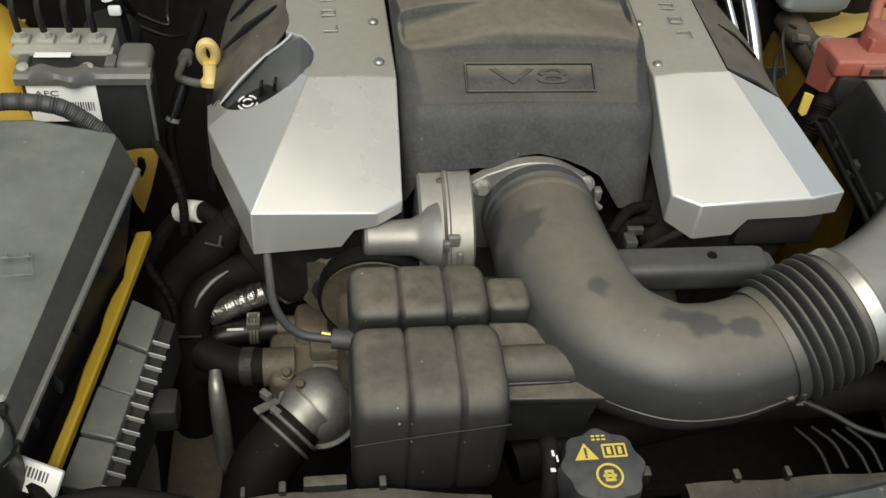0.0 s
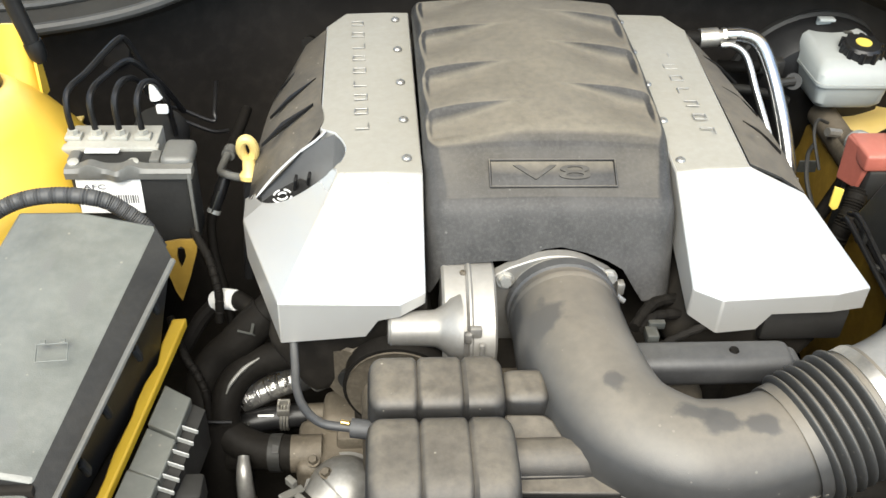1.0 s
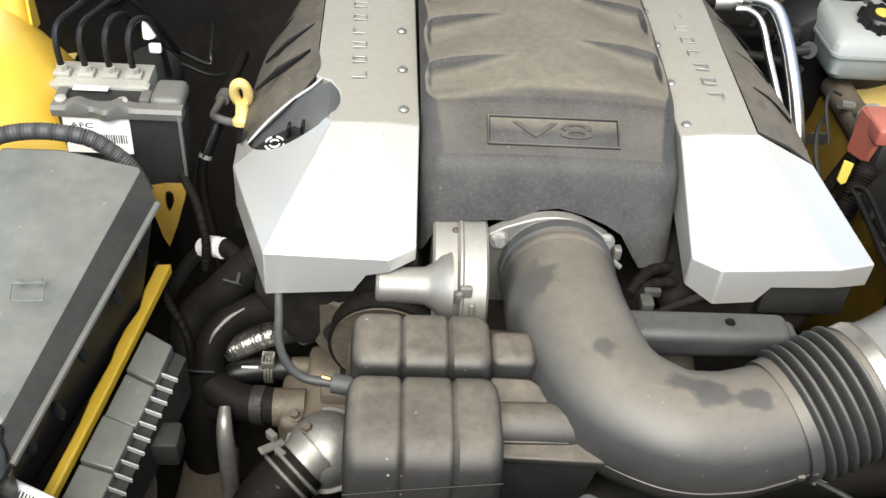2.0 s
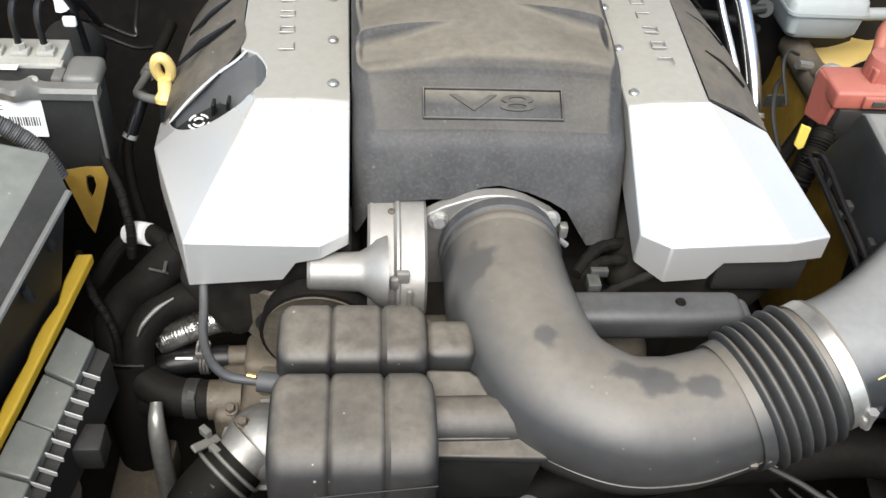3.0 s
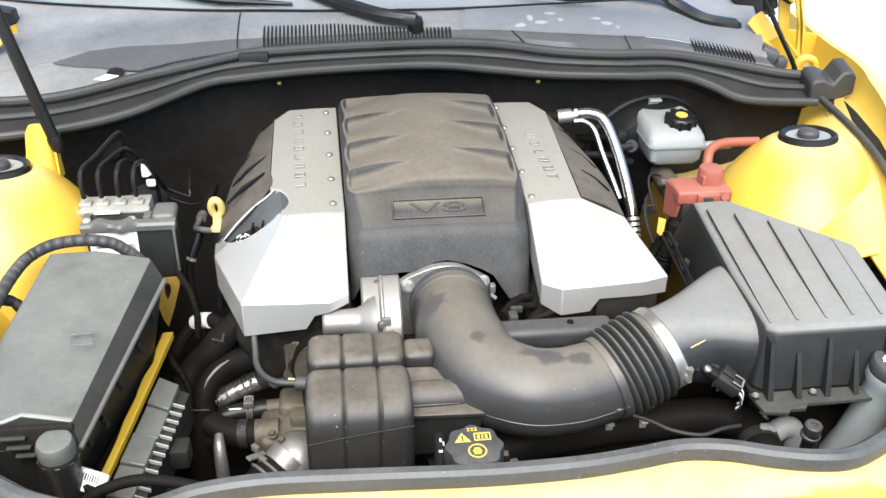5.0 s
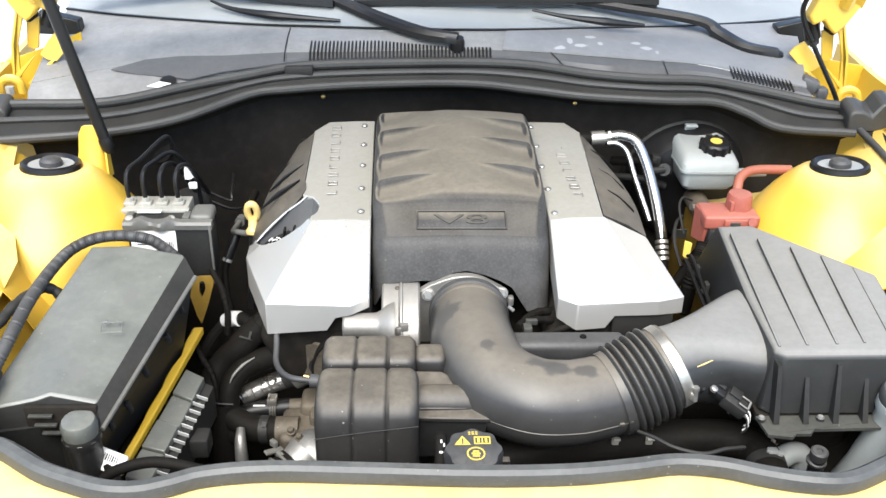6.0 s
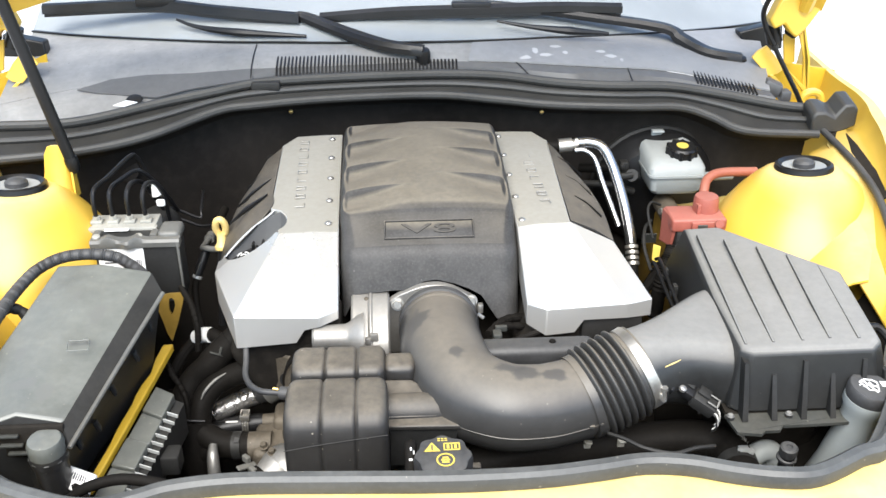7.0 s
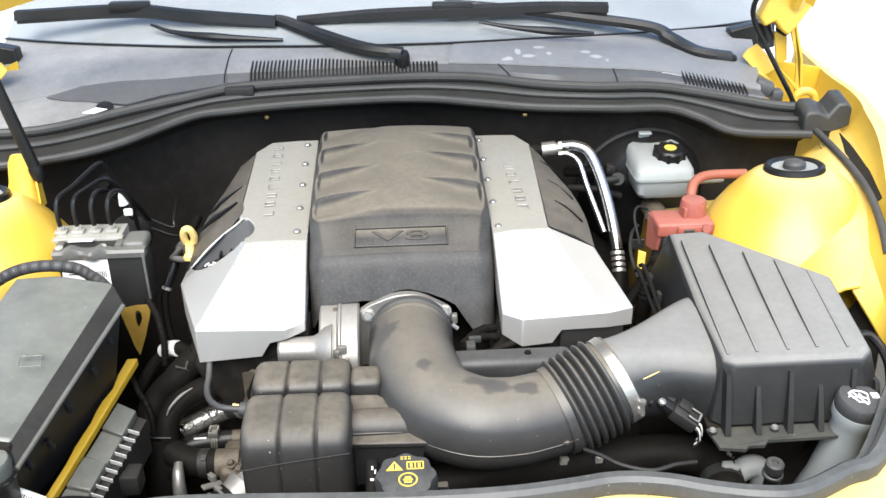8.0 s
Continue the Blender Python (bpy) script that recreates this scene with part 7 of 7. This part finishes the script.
for k in range(9):
    a_ = 0.25 + 0.75 * rnd.random()
    at = Vector((0.3745 + 0.0238 * math.cos(a_), 0.510 + 0.016 * rnd.random(), 0.860 + 0.0240 * math.sin(a_)))
    part("paint_fleck", box(0, 0, 0, 0.007 + 0.004 * rnd.random(), 0.004, 0.0012, 0.0004, 1), RIMGREY, lowh, m=Matrix.Translation(at) @ Euler((0.0, math.pi / 2 - a_, 0.7 * k)).to_matrix().to_4x4())
part("white_elbow", pipe([(0.398, 0.502, 0.862), (0.412, 0.503, 0.870), (0.425, 0.503, 0.865), (0.431, 0.501, 0.835)], 0.0140, 18), WHITEPLASTIC, lowh, "white plastic elbow")
peg = thing("rubber_plug", 0.39, 0.41, 0.90, "small round black rubber plug", "plug")
part("head", lathe([(0.0095, -0.014), (0.0105, -0.009), (0.0105, -0.002), (0.0085, 0.0), (0.004, 0.0), (0.003, -0.002), (0.001, -0.002)], (0.4170, 0.451, 0.920), (0, -0.1, 1), 22), RUBBER, peg)
part("stem", rod((0.417, 0.453, 0.82), (0.417, 0.451, 0.906), 0.0092, seg=18), BLACK, peg)
part("collar", lathe([(0.0095, -0.022), (0.0120, -0.020), (0.0120, -0.017), (0.0095, -0.015)], (0.4170, 0.451, 0.920), (0, -0.1, 1), 22, False), RUBBER, peg)
wash = thing("washer_bottle", 0.52, 0.50, 0.85, "milky washer bottle neck with black spray symbol cap", "washer bottle")
WA = (0.10, -0.10, 1)
wo = Vector((0.513, 0.472, 0.984))
part("neck", lathe([(0.034, -0.16), (0.027, -0.12), (0.0225, -0.06), (0.0222, -0.03), (0.0265, -0.022), (0.0265, -0.012)], wo, WA, 32), WHITEPLASTIC, wash)
wcap = part("cap", lathe([(0.0255, -0.014), (0.0268, -0.008), (0.0268, 0.002), (0.0250, 0.005), (0.005, 0.0055)], wo, WA, 36), RUBBER, wash)
WM = basis(wo + Vector(WA).normalized() * 0.0058, (1, 0.0, -0.1), (0.0, 1, 0.1))
def stroke(pts):
    part("spray_symbol", pipe([(x, y, 0.0) for x, y in pts], 0.0011, 6, 1), SYMBOLW, wcap, m=WM)


# wiper fan with water drops
stroke([(-0.014, 0.006), (-0.006, 0.011), (0.003, 0.010), (0.008, 0.006)])
stroke([(-0.014, 0.006), (-0.007, -0.008), (0.004, -0.009), (0.008, 0.006)])
stroke([(-0.012, -0.002), (-0.004, 0.001), (0.006, -0.002)])
stroke([(-0.010, 0.010), (-0.002, -0.004), (0.002, -0.012)])
stroke([(-0.016, 0.000), (-0.012, 0.004)])
stroke([(-0.002, 0.006), (0.000, 0.001)])
part("book_symbol", box(0.0165, 0.004, 0, 0.009, 0.009, 0.0012, 0.0002, 1), SYMBOLW, wcap, m=WM)
handle = thing("box_strap", 0.57, 0.60, 0.90, "black looped strap beside the filter box", "strap")
part("loop", pipe([(0.560, 0.60, 0.985), (0.585, 0.60, 0.985), (0.60, 0.575, 0.96), (0.60, 0.55, 0.91), (0.59, 0.54, 0.88)], 0.006, 10), BLACK, handle)

# ---- fender details ----
for side in (1, -1):
    out = 0.0 if side > 0 else 0.046
    stop = thing("hood_stop", both([(0.745 + out, 1.13, 1.06)], side)[0][0], 1.13, 1.06, "black rubber hood stop with a grooved saddle on the fender", "bump stop", "hood stops")
    saddle = both([(x + out, 1.100, z) for x, z in ((0.686, 1.066), (0.684, 1.096), (0.690, 1.104), (0.708, 1.104), (0.724, 1.096), (0.738, 1.117), (0.756, 1.118), (0.764, 1.108), (0.764, 1.078), (0.735, 1.066))], side)
    part("saddle", slab(saddle, 0.050, (0, 0.97, 0.22)), SEALDARK, stop, bevel=0.004)
tail = thing("fender_seal", 0.70, 0.95, 1.04, "black rubber strip running along the inner fender", "weatherstrip")
part("strip", pipe([(0.706, 1.15, 1.072), (0.708, 1.09, 1.070), (0.706, 1.02, 1.068), (0.700, 0.94, 1.066), (0.690, 0.86, 1.060), (0.672, 0.78, 1.048), (0.66, 0.73, 1.03)], 0.0058, 12), RUBBER, tail)
part("gap_liner", slab([(0.706, 1.16, 1.070), (0.752, 1.16, 1.070), (0.736, 1.03, 1.072), (0.716, 0.92, 1.072), (0.698, 0.84, 1.064), (0.686, 0.84, 1.058), (0.698, 0.93, 1.062), (0.706, 1.03, 1.064)], 0.003), DARK, tail, "dark gap between strip and fender")
hline = thing("washer_line", 0.68, 1.28, 1.11, "thin black washer hose rising to the hood", "hose")
part("tube", pipe([(0.722, 1.238, 1.075), (0.708, 1.240, 1.100), (0.691, 1.245, 1.128), (0.658, 1.250, 1.182), (0.632, 1.248, 1.226), (0.625, 1.235, 1.260), (0.640, 1.215, 1.31)], 0.0046, 10), BLACK, hline)
part("clip", rod((0.662, 1.250, 1.176), (0.658, 1.250, 1.183), 0.007, seg=12), CASE, hline)

# ---- dark machinery deep in the bay ----
blockx = thing("engine_block", 0.0, 0.90, 0.58, "grimy engine block below the covers, darkened for shade", "engine block")
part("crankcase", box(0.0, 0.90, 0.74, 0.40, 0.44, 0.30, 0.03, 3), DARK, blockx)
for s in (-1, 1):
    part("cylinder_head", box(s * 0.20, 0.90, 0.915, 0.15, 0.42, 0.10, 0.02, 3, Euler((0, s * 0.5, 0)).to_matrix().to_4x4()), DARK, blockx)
part("front_cover", box(-0.02, 0.655, 0.80, 0.34, 0.06, 0.20, 0.02, 3), DIRTYCAST, blockx)
part("rear_pipe", pipe([(-0.262, 1.150, 1.020), (-0.258, 1.168, 1.012), (-0.235, 1.185, 0.98)], 0.010, 12), HOSE, blockx)

wiring = thing("bay_wiring", -0.36, 0.74, 0.85, "black corrugated wiring running down beside the engine", "wiring")
for pts, r in (([(-0.400, 0.79, 0.868), (-0.392, 0.770, 0.860), (-0.378, 0.744, 0.850), (-0.366, 0.730, 0.840), (-0.356, 0.715, 0.82), (-0.355, 0.70, 0.78)], 0.0050), ([(-0.388, 0.890, 0.935), (-0.377, 0.862, 0.930), (-0.359, 0.830, 0.920), (-0.350, 0.808, 0.908), (-0.346, 0.797, 0.892), (-0.348, 0.79, 0.86)], 0.0055)):
    part("sleeve", pipe(pts, r * 0.85, 10, 16, ripple=(0.0005, 34)), HOSE, wiring)

heater_pipes = thing("firewall_hoses", 0.31, 1.13, 0.95, "dark heater hoses and connectors against the firewall", "hose")
part("hose", pipe([(0.372, 1.165, 0.985), (0.345, 1.150, 0.992), (0.320, 1.150, 0.990), (0.295, 1.165, 0.985)], 0.0085, 12), HOSE, heater_pipes)
part("hose", pipe([(0.385, 1.12, 0.955), (0.362, 1.115, 0.965), (0.335, 1.125, 0.968), (0.300, 1.150, 0.960)], 0.0065, 12), CASE, heater_pipes)
part("connector", joined(box(0.372, 1.150, 0.992, 0.016, 0.020, 0.022, 0.003), box(0.366, 1.138, 0.996, 0.008, 0.010, 0.010, 0.002)), CASE, heater_pipes)
part("clip", lathe([(0.0105, 0), (0.0105, 0.006)], (0.345, 1.149, 0.992), (1, 0.1, 0), 16), MODULE, heater_pipes)
part("cable", pipe([(0.40, 1.04, 0.935), (0.385, 1.02, 0.93), (0.378, 0.99, 0.91), (0.385, 0.96, 0.88)], 0.0030, 8), CASE, heater_pipes)
part("cable", pipe([(0.42, 1.06, 0.955), (0.40, 1.05, 0.965), (0.39, 1.03, 0.955), (0.395, 1.00, 0.92)], 0.0022, 8), CASE, heater_pipes)
